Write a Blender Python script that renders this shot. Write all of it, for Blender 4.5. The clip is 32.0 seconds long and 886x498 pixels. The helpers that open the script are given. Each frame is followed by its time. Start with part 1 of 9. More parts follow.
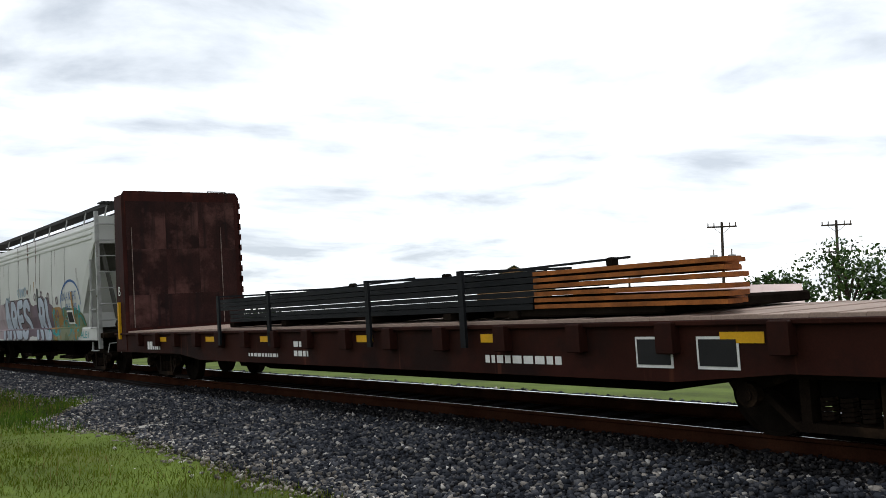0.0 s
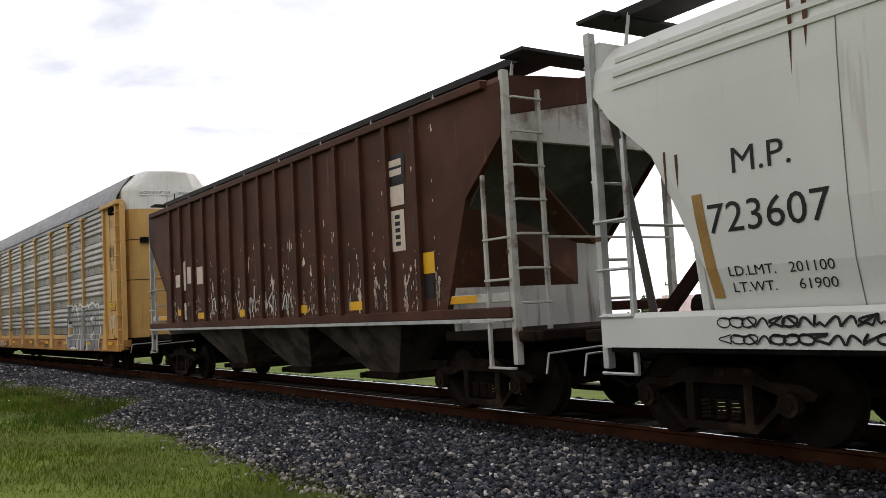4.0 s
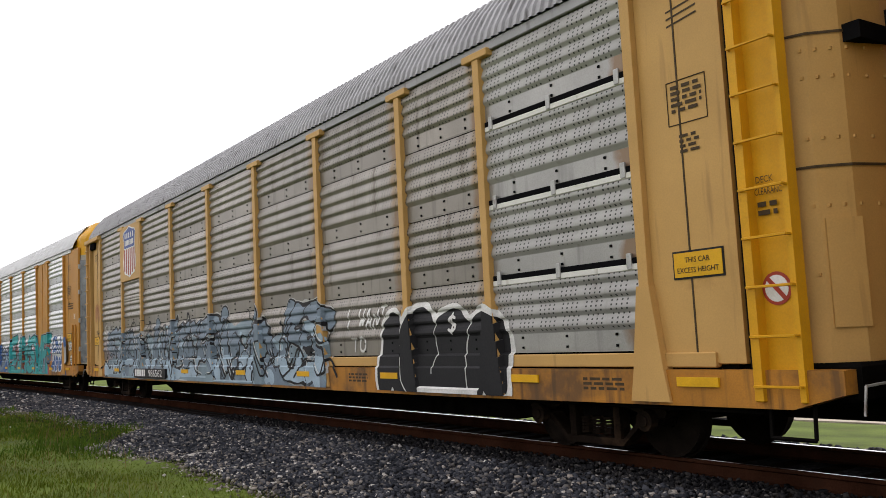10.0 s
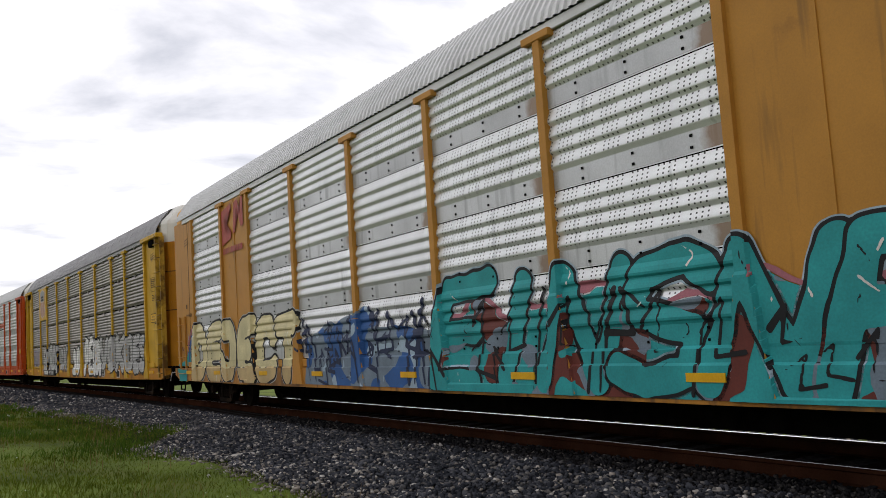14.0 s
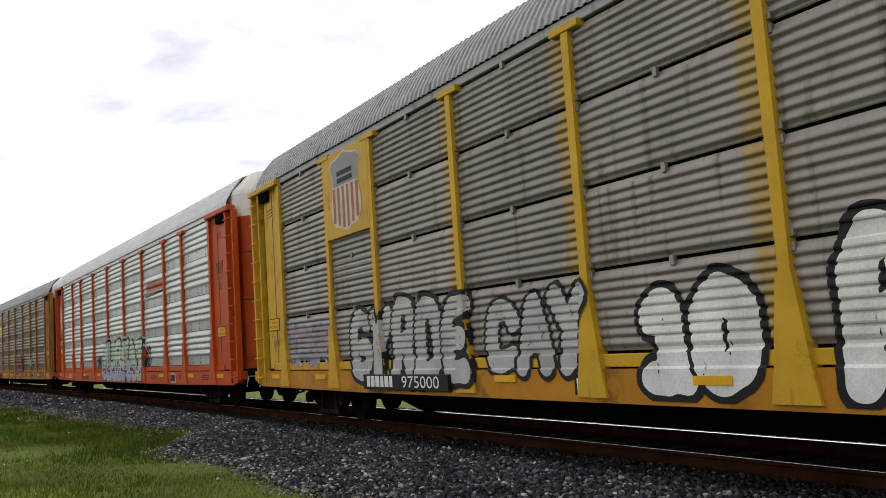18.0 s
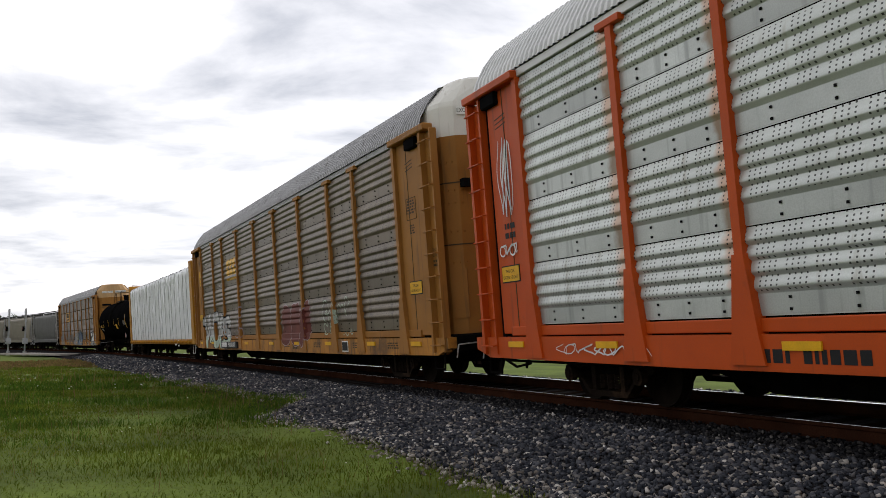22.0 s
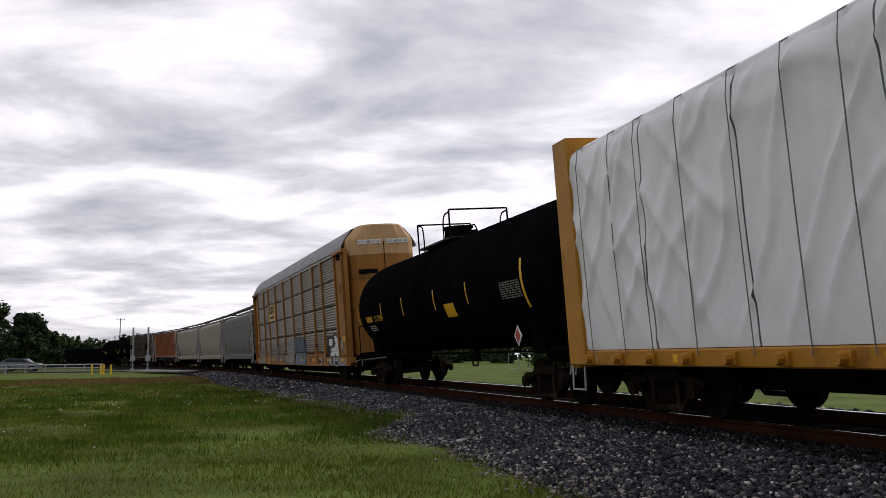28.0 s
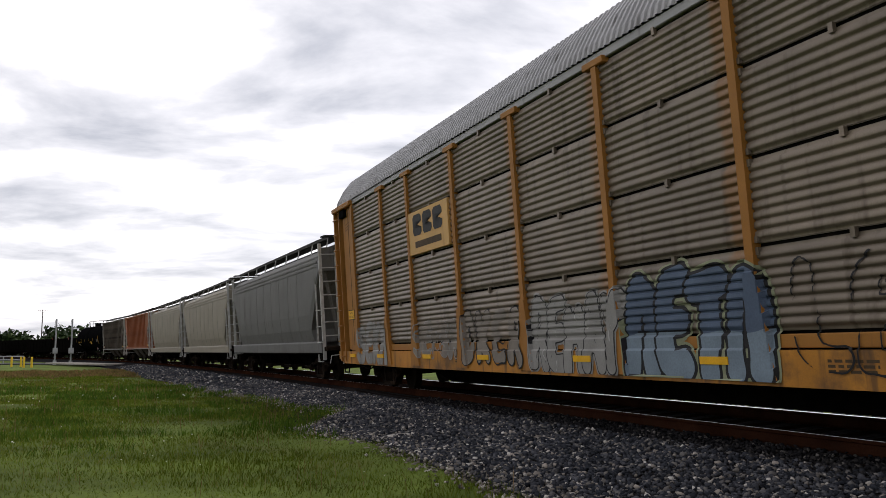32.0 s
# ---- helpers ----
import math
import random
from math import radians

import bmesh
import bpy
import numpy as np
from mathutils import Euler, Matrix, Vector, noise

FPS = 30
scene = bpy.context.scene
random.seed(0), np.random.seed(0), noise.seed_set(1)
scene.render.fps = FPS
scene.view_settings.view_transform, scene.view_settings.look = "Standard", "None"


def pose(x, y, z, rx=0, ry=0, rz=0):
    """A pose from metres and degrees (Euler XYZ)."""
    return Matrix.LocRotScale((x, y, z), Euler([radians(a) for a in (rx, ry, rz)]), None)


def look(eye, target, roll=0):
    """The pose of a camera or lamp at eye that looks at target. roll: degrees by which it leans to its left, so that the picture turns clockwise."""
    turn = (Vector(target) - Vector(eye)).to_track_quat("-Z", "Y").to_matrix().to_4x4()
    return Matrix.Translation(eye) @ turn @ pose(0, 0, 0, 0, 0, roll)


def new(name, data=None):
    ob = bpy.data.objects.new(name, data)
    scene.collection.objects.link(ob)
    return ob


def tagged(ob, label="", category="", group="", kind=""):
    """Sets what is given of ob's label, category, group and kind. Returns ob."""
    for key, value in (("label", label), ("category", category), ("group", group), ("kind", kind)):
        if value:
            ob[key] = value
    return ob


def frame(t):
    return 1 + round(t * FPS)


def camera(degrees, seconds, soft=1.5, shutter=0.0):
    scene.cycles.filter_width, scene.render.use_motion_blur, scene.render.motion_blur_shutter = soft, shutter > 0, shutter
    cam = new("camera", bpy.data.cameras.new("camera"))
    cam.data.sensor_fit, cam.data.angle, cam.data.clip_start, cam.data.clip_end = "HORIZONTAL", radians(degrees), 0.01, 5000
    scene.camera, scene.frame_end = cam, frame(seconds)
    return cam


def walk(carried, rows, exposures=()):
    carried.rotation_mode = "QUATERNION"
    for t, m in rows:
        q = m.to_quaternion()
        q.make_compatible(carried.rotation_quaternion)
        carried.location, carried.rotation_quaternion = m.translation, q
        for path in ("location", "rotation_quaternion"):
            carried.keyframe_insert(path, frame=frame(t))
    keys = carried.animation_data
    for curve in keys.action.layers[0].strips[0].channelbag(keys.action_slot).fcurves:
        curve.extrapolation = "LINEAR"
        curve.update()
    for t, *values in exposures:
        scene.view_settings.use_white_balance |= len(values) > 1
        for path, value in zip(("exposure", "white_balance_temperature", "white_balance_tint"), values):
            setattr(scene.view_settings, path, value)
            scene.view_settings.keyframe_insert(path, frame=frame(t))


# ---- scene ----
# The train runs along +x; z = 0 is the top of the rails on the centre line.
FOV = 53.58
EYE_Z = 0.864
cam = camera(FOV, 32.0, soft=0.65)


def aim(yaw, pitch, roll):
    return pose(0, 0, EYE_Z, 90 + pitch, 0, yaw) @ pose(0, 0, 0, 0, 0, roll)


PATH = [
    (0, 54.53, 5.80, -0.22), (0.5, 55.30, 6.07, -0.03), (1, 55.93, 5.71, 0.28), (1.5, 56.02, 6.15, 0.16), (2, 56.46, 6.79, 0.18), (2.5, 56.71, 6.11, 0.28),
    (3, 57.07, 6.13, 0.52), (3.5, 57.16, 6.12, 0.43), (4, 57.47, 6.16, 0.52), (4.5, 57.78, 5.77, 0.49), (6.5, 58.22, 6.11, 0.71), (7, 58.34, 6.00, 0.25),
    (7.5, 58.22, 6.87, 0.43), (8, 57.65, 6.78, 0.15), (8.5, 57.71, 6.86, 0.26), (9, 57.40, 6.57, 0.55), (9.5, 57.38, 7.00, 0.43), (10, 57.69, 7.84, 0.53),
    (10.5, 58.01, 7.01, -0.04), (11, 58.57, 7.10, 0.14), (11.5, 59.29, 7.14, 0.27), (12, 59.82, 7.49, 0.43), (12.5, 59.67, 7.59, 0.11), (13, 59.74, 7.83, -0.13),
    (13.5, 60.00, 7.88, -0.19), (15.5, 60.30, 7.49, 0.06), (16, 60.17, 7.38, 0.11), (16.5, 60.24, 7.64, -0.11), (17, 60.50, 7.57, 0.25), (17.5, 60.71, 8.08, 0.47),
    (18, 60.69, 7.96, -0.18), (18.5, 61.37, 7.88, -0.79), (19, 62.04, 7.30, -0.19), (19.5, 62.30, 7.38, -0.59), (20, 63.29, 7.03, -0.48), (20.5, 64.12, 6.56, -0.61),
    (21, 65.39, 6.58, -0.76), (21.5, 66.55, 6.57, -0.25), (22, 67.31, 5.86, -0.43), (22.5, 68.62, 6.14, -0.44), (23, 68.61, 6.05, -0.64), (23.5, 68.99, 6.20, -0.95),
    (24, 69.35, 6.17, -0.77), (24.5, 69.42, 5.99, -0.93), (25, 69.40, 5.98, -0.63), (25.5, 70.02, 6.65, -0.08), (26, 70.94, 6.58, -0.16), (26.5, 72.58, 6.58, -0.10),
    (28.5, 74.22, 7.02, -0.54), (29, 73.48, 7.09, -0.81), (29.5, 73.24, 6.56, -0.01), (30, 73.20, 6.94, -0.36), (30.5, 73.04, 6.97, -0.34), (31, 72.14, 7.08, -1.07),
    (31.5, 71.53, 6.56, -0.74), (32, 69.88, 6.71, 0.04),
]
walk(cam, [(t, aim(a, p, r)) for t, a, p, r in PATH],
     exposures=[(0.0, -0.05, 6300, 8), (1.0, -0.78, 6100, 5), (1.6, -0.45, 6300, 8), (2.4, -0.1, 6450, 12), (4.0, 0.2, 6600, 14), (4.5, 0.5, 6650, 15), (6.5, 0.8, 6650, 15), (7.5, 0.75, 6650, 14),
                (9.0, 0.55, 6700, 17), (11.0, 0.5, 6600, 14), (12.0, 0.4, 6600, 14), (13.0, 0.0, 6600, 15), (16.0, 0.05, 6600, 14), (18.0, 0.2, 6600, 14), (20.0, 0.05, 6550, 14), (22.5, -0.1, 6550, 13), (24.5, -0.1, 6500, 13),
                (26.0, -0.48, 6450, 17), (28.5, -0.55, 6450, 18), (30.0, -0.5, 6500, 17), (31.0, -0.35, 6500, 16), (32.0, -0.15, 6550, 15)])

# ---- the track's line: curvature per metre at distances along it ----
CANT = 4.15
BEND_AT = [-900, -300, -150, -110, -90, -40, 0, 30, 90]
BEND = [-0.0035, -0.0035, -0.0035, -0.0030, -0.00141, -0.00088, -0.00191, -0.00096, -0.0004]
LINE_S = np.arange(-900, 91, 1.0)
_k = np.interp(LINE_S, BEND_AT, BEND)
LINE_H = np.concatenate([[0], np.cumsum((_k[1:] + _k[:-1]) / 2)])
LINE_H -= LINE_H[900]
_m = (LINE_H[1:] + LINE_H[:-1]) / 2
LINE_X = np.concatenate([[0], np.cumsum(np.cos(_m))])
LINE_Y = np.concatenate([[0], np.cumsum(np.sin(_m))])
LINE_X -= LINE_X[900]
LINE_Y += 8.218 - LINE_Y[900]
CE, SE = math.cos(radians(CANT)), math.sin(radians(CANT))


def on_line(s):
    return np.interp(s, LINE_S, LINE_X), np.interp(s, LINE_S, LINE_Y), np.interp(s, LINE_S, LINE_H)


def beside(s, l, z):
    """World points at s along the track, l across it and z up, in the canted frame; arrays or numbers."""
    x, y, h = on_line(s)
    off = l * CE - z * SE
    return x - off * np.sin(h), y + off * np.cos(h), z * CE + l * SE


# Distance run by the train at each whole second.
RUN = [246.65, 255.02, 263.36, 271.59, 279.88, 288.27, 296.72, 305.17, 313.58, 321.92, 330.23, 338.57, 347.0, 355.55, 364.19, 372.87, 381.53,
       390.14, 398.71, 407.3, 415.94, 424.67, 433.43, 442.19, 450.87, 459.46, 467.98, 476.49, 485.06, 493.72, 502.46, 511.26, 520.08]


def run(t):
    i = min(max(int(t), 0), 31)
    return RUN[i] + (RUN[i + 1] - RUN[i]) * (t - i)


def car_pose(u, half, t):
    """Where a car whose middle is at u on the train, on trucks half apart, stands at t."""
    s = u + run(t)
    xa, ya, _ = on_line(s - half)
    xb, yb, _ = on_line(s + half)
    return Matrix.Translation(((xa + xb) / 2, (ya + yb) / 2, 0)) @ Matrix.Rotation(math.atan2(yb - ya, xb - xa), 4, "Z") @ Matrix.Rotation(radians(CANT), 4, "X")


# ---- light ----
SUN_EL, SUN_AZ = 46, 112
sun = new("sun", bpy.data.lights.new("sun", "SUN"))
sun.data.energy, sun.data.angle, sun.data.color = 1.3, radians(14), (1.0, 0.96, 0.9)
sun.matrix_world = look((0, 0, 50), Vector((0, 0, 50)) - Vector((math.cos(radians(SUN_AZ)) * math.cos(radians(SUN_EL)), math.sin(radians(SUN_AZ)) * math.cos(radians(SUN_EL)), math.sin(radians(SUN_EL)))))


def link(nt, a, b):
    nt.links.new(a, b)


def make_world():
    w = bpy.data.worlds.new("overcast_sky")
    scene.world = w
    w.use_nodes = True
    nt = w.node_tree
    nt.nodes.clear()
    N = nt.nodes.new
    out, bg = N("ShaderNodeOutputWorld"), N("ShaderNodeBackground")
    sky = N("ShaderNodeTexSky")
    sky.sky_type, sky.sun_disc = "NISHITA", False
    sky.sun_elevation, sky.sun_rotation = radians(SUN_EL), radians(90 - SUN_AZ)
    tc, sep = N("ShaderNodeTexCoord"), N("ShaderNodeSeparateXYZ")
    link(nt, tc.outputs["Generated"], sep.inputs[0])
    up = N("ShaderNodeMath")
    up.operation = "ADD"
    up.inputs[1].default_value = 0.12
    link(nt, sep.outputs["Z"], up.inputs[0])
    mx = N("ShaderNodeMath")
    mx.operation = "MAXIMUM"
    mx.inputs[1].default_value = 0.05
    link(nt, up.outputs[0], mx.inputs[0])
    flat = N("ShaderNodeVectorMath")
    flat.operation = "DIVIDE"
    comb = N("ShaderNodeCombineXYZ")
    for i in range(3):
        link(nt, mx.outputs[0], comb.inputs[i])
    link(nt, tc.outputs["Generated"], flat.inputs[0])
    link(nt, comb.outputs[0], flat.inputs[1])
    n1 = N("ShaderNodeTexNoise")
    n1.inputs["Scale"].default_value, n1.inputs["Detail"].default_value, n1.inputs["Roughness"].default_value = 1.75, 9, 0.55
    n1.inputs["Distortion"].default_value = 0.25
    turn, long = N("ShaderNodeMapping"), N("ShaderNodeMapping")
    turn.inputs["Location"].default_value = (2.3, 1.4, 0)
    turn.inputs["Rotation"].default_value, long.inputs["Scale"].default_value = (0, 0, radians(-155)), (1.05, 0.78, 1.0)
    link(nt, flat.outputs[0], turn.inputs["Vector"])
    link(nt, turn.outputs[0], long.inputs["Vector"])
    link(nt, long.outputs[0], n1.inputs["Vector"])
    ramp = N("ShaderNodeValToRGB")
    e = ramp.color_ramp.elements
    e[0].position, e[0].color = 0.32, (0.57, 0.60, 0.65, 1)
    e[1].position, e[1].color = 0.60, (1.42, 1.40, 1.40, 1)
    m = ramp.color_ramp.elements.new(0.46)
    m.color = (0.90, 0.92, 0.95, 1)
    link(nt, n1.outputs["Fac"], ramp.inputs[0])
    mix = N("ShaderNodeMix")
    mix.data_type = "RGBA"
    mix.inputs["Factor"].default_value = 0.9
    gain = N("ShaderNodeVectorMath")
    gain.operation = "SCALE"
    gain.inputs["Scale"].default_value = 0.1
    link(nt, sky.outputs[0], gain.inputs[0])
    link(nt, gain.outputs[0], mix.inputs["A"])
    link(nt, ramp.outputs[0], mix.inputs["B"])
    link(nt, mix.outputs["Result"], bg.inputs["Color"])
    # the cloud layer is brighter on the side of the hidden sun
    side, glow = N("ShaderNodeVectorMath"), N("ShaderNodeMath")
    side.operation, glow.operation = "DOT_PRODUCT", "MULTIPLY_ADD"
    side.inputs[1].default_value = (-0.8 * 0.26, 0.6 * 0.26, 0.0)
    glow.inputs[1].default_value, glow.inputs[2].default_value = 1.0, 1.0
    link(nt, tc.outputs["Generated"], side.inputs[0])
    link(nt, side.outputs["Value"], glow.inputs[0])
    link(nt, glow.outputs[0], bg.inputs["Strength"])
    link(nt, bg.outputs[0], out.inputs["Surface"])


make_world()


# ---- materials ----
def material(name, color, rough=0.6, metal=0.0, vary=0.25, scale=3.0, stain=None, stain_at=0.55, streak=None, streak_at=0.56, bump=0.1, fine=60.0, spec=0.25, piece=0.0,
             holes=None, edge=None):
    """A worn surface: two scales of variation, stains, streaks that run down, relief; piece: variation from object to object;
    holes: (pitch_x, pitch_z) of punched rows."""
    m = bpy.data.materials.new(name)
    m.use_nodes = True
    nt = m.node_tree
    N = nt.nodes.new
    b = nt.nodes["Principled BSDF"]
    b.inputs["Roughness"].default_value, b.inputs["Metallic"].default_value = rough, metal
    b.inputs["Specular IOR Level"].default_value = spec
    tc = N("ShaderNodeTexCoord")
    big, small = N("ShaderNodeTexNoise"), N("ShaderNodeTexNoise")
    big.inputs["Scale"].default_value, big.inputs["Detail"].default_value = scale, 6
    small.inputs["Scale"].default_value, small.inputs["Detail"].default_value = fine, 4
    vec = tc.outputs["Object"]
    if piece:
        info, add = N("ShaderNodeObjectInfo"), N("ShaderNodeVectorMath")
        add.operation = "MULTIPLY_ADD"
        add.inputs[1].default_value = (1, 1, 1)
        sc = N("ShaderNodeVectorMath")
        sc.operation = "SCALE"
        sc.inputs[0].default_value = (37, 11, 23)
        link(nt, info.outputs["Random"], sc.inputs["Scale"])
        link(nt, vec, add.inputs[0])
        link(nt, sc.outputs[0], add.inputs[2])
        vec2 = add.outputs[0]
    else:
        vec2 = vec
    link(nt, vec2, big.inputs["Vector"])
    link(nt, vec2, small.inputs["Vector"])
    hue = N("ShaderNodeHueSaturation")
    hue.inputs["Color"].default_value = (*color, 1)

    def mapped(sock, a, bb, lo, hi):
        r = N("ShaderNodeMapRange")
        for i, v in enumerate((a, bb, lo, hi)):
            r.inputs[1 + i].default_value = v
        link(nt, sock, r.inputs[0])
        return r.outputs[0]

    def math2(op, a, c):
        n = N("ShaderNodeMath")
        n.operation = op
        for i, v in enumerate((a, c)):
            if isinstance(v, (int, float)):
                n.inputs[i].default_value = v
            else:
                link(nt, v, n.inputs[i])
        return n.outputs[0]

    v = math2("MULTIPLY", mapped(big.outputs["Fac"], 0.25, 0.75, 1 - vary, 1 + vary), mapped(small.outputs["Fac"], 0.3, 0.7, 1 - vary * 0.5, 1 + vary * 0.5))
    if piece:
        v = math2("MULTIPLY", v, mapped(info.outputs["Random"], 0, 1, 1 - piece, 1 + piece))
    link(nt, v, hue.inputs["Value"])
    col = hue.outputs["Color"]

    def over(col, sock, c):
        mx = N("ShaderNodeMix")
        mx.data_type = "RGBA"
        link(nt, sock, mx.inputs["Factor"])
        link(nt, col, mx.inputs["A"])
        mx.inputs["B"].default_value = (*c, 1)
        return mx.outputs["Result"]

    if stain:
        n = N("ShaderNodeTexNoise")
        n.inputs["Scale"].default_value, n.inputs["Detail"].default_value, n.inputs["Roughness"].default_value = scale * 0.6, 8, 0.65
        link(nt, vec2, n.inputs["Vector"])
        col = over(col, mapped(n.outputs["Fac"], stain_at, stain_at + 0.12, 0, 0.85), stain)
    if streak:
        mp, n = N("ShaderNodeMapping"), N("ShaderNodeTexNoise")
        mp.inputs["Scale"].default_value = (7, 7, 0.55)
        n.inputs["Scale"].default_value, n.inputs["Detail"].default_value = 1.0, 5
        link(nt, vec2, mp.inputs["Vector"])
        link(nt, mp.outputs[0], n.inputs["Vector"])
        col = over(col, mapped(n.outputs["Fac"], streak_at, streak_at + 0.14, 0, 0.75), streak)
    if edge:
        gs = N("ShaderNodeSeparateXYZ")
        link(nt, tc.outputs["Generated"], gs.inputs[0])
        n = N("ShaderNodeTexNoise")
        n.inputs["Scale"].default_value, n.inputs["Detail"].default_value = 5.0, 4
        link(nt, vec2, n.inputs["Vector"])
        e1 = math2("ADD", gs.outputs["X"], math2("MULTIPLY", n.outputs["Fac"], 0.12))
        col = over(col, mapped(e1, 0.93, 0.985, 0, 0.8), edge)
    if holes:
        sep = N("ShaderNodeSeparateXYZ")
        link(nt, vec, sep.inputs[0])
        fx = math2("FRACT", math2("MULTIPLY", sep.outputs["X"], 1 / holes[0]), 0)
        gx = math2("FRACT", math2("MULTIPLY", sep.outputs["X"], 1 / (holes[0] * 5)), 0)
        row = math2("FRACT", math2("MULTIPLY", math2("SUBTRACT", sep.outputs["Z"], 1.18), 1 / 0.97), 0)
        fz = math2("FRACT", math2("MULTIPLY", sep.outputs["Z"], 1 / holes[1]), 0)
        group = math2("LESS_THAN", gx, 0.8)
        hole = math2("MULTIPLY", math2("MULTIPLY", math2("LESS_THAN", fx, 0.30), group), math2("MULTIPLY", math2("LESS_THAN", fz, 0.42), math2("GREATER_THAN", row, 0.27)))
        # holes are near-black dots: the dark inside is painted on
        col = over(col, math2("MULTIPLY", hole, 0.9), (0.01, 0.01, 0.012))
    link(nt, col, b.inputs["Base Color"])
    link(nt, mapped(small.outputs["Fac"], 0.2, 0.8, max(0.05, rough - 0.12), min(1, rough + 0.12)), b.inputs["Roughness"])
    if bump:
        bp = N("ShaderNodeBump")
        bp.inputs["Strength"].default_value, bp.inputs["Distance"].default_value = bump, 0.01
        link(nt, small.outputs["Fac"], bp.inputs["Height"])
        link(nt, bp.outputs[0], b.inputs["Normal"])
    return m


RUST = (0.12, 0.045, 0.02)
M = {}


def mat(key, *a, **k):
    M[key] = material(key, *a, **k)


mat("ballast_stone", (0.068, 0.069, 0.075), 0.9, vary=0.5, scale=6, fine=80, bump=0.3)
mat("pale_stone", (0.36, 0.34, 0.31), 0.9, vary=0.3, scale=9)
# bed and ties near-black: the train's shade between the rails is in the colour
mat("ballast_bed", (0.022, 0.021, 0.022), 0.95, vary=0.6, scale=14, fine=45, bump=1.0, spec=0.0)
mat("rusty_rail", (0.034, 0.014, 0.008), 0.8, metal=0.0, vary=0.4, scale=2, stain=(0.03, 0.015, 0.01), spec=0.0)
mat("rail_head", (0.70, 0.71, 0.73), 0.28, metal=1.0, vary=0.05, scale=8, bump=0.02)
mat("tie_wood", (0.013, 0.010, 0.008), 0.95, vary=0.4, scale=5, spec=0.0)
# iron and wheels near-black: part of the shade under the cars is coloured in
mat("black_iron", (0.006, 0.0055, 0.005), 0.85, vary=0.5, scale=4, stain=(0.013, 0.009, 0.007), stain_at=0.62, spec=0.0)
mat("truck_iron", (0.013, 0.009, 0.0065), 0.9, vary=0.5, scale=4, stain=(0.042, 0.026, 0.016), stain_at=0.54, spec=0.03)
mat("chute_grey", (0.085, 0.07, 0.055), 0.85, vary=0.35, scale=2.2, stain=(0.018, 0.014, 0.011), stain_at=0.47, streak=(0.05, 0.03, 0.02), streak_at=0.58, spec=0.15)
mat("worn_white", (0.42, 0.405, 0.37), 0.6, vary=0.25, scale=4, stain=(0.10, 0.055, 0.035), stain_at=0.53)
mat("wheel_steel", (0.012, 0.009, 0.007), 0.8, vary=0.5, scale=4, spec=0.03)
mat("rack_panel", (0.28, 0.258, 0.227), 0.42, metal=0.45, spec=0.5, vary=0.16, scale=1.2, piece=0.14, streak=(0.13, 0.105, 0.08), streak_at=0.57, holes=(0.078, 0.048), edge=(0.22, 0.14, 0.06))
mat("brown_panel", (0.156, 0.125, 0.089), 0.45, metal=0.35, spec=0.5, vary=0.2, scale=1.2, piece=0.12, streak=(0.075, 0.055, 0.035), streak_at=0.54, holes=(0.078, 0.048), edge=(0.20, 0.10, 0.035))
mat("fine_panel", (0.24, 0.221, 0.198), 0.45, metal=0.4, spec=0.5, vary=0.2, scale=1.5, piece=0.12, streak=(0.09, 0.07, 0.05), streak_at=0.55, bump=0.05, edge=(0.34, 0.22, 0.04))
mat("slotted_panel", (0.165, 0.133, 0.10), 0.45, metal=0.35, spec=0.5, vary=0.2, scale=1.5, piece=0.12, streak=(0.08, 0.06, 0.04), streak_at=0.55, bump=0.05, edge=(0.20, 0.10, 0.035))
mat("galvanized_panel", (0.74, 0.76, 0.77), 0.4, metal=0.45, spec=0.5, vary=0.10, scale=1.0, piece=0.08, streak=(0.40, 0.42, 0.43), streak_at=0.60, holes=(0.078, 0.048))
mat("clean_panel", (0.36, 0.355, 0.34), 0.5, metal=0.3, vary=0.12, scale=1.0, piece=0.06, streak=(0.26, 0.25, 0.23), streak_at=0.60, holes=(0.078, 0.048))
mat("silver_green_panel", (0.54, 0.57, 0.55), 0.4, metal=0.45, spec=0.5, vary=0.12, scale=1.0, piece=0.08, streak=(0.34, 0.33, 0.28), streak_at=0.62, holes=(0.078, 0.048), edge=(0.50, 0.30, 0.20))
# flat bands: darker copies of the panels; their dimmer reflection is in the colour
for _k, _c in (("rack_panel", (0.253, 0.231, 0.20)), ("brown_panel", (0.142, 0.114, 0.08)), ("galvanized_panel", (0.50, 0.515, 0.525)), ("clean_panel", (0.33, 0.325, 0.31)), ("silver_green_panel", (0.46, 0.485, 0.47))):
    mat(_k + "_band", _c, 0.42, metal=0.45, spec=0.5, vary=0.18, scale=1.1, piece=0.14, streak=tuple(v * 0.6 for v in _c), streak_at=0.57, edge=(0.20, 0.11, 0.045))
mat("tan_paint", (0.47, 0.22, 0.036), 0.55, vary=0.12, scale=1.5, stain=(0.26, 0.115, 0.025), stain_at=0.62, streak=(0.22, 0.11, 0.03), streak_at=0.62)
mat("faded_tan", (0.54, 0.32, 0.105), 0.55, vary=0.10, scale=1.5, stain=(0.36, 0.19, 0.05), stain_at=0.62, streak=(0.30, 0.17, 0.06), streak_at=0.63)
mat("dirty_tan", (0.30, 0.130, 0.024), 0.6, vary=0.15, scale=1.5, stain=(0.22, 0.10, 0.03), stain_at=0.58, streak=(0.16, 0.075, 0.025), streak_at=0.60)
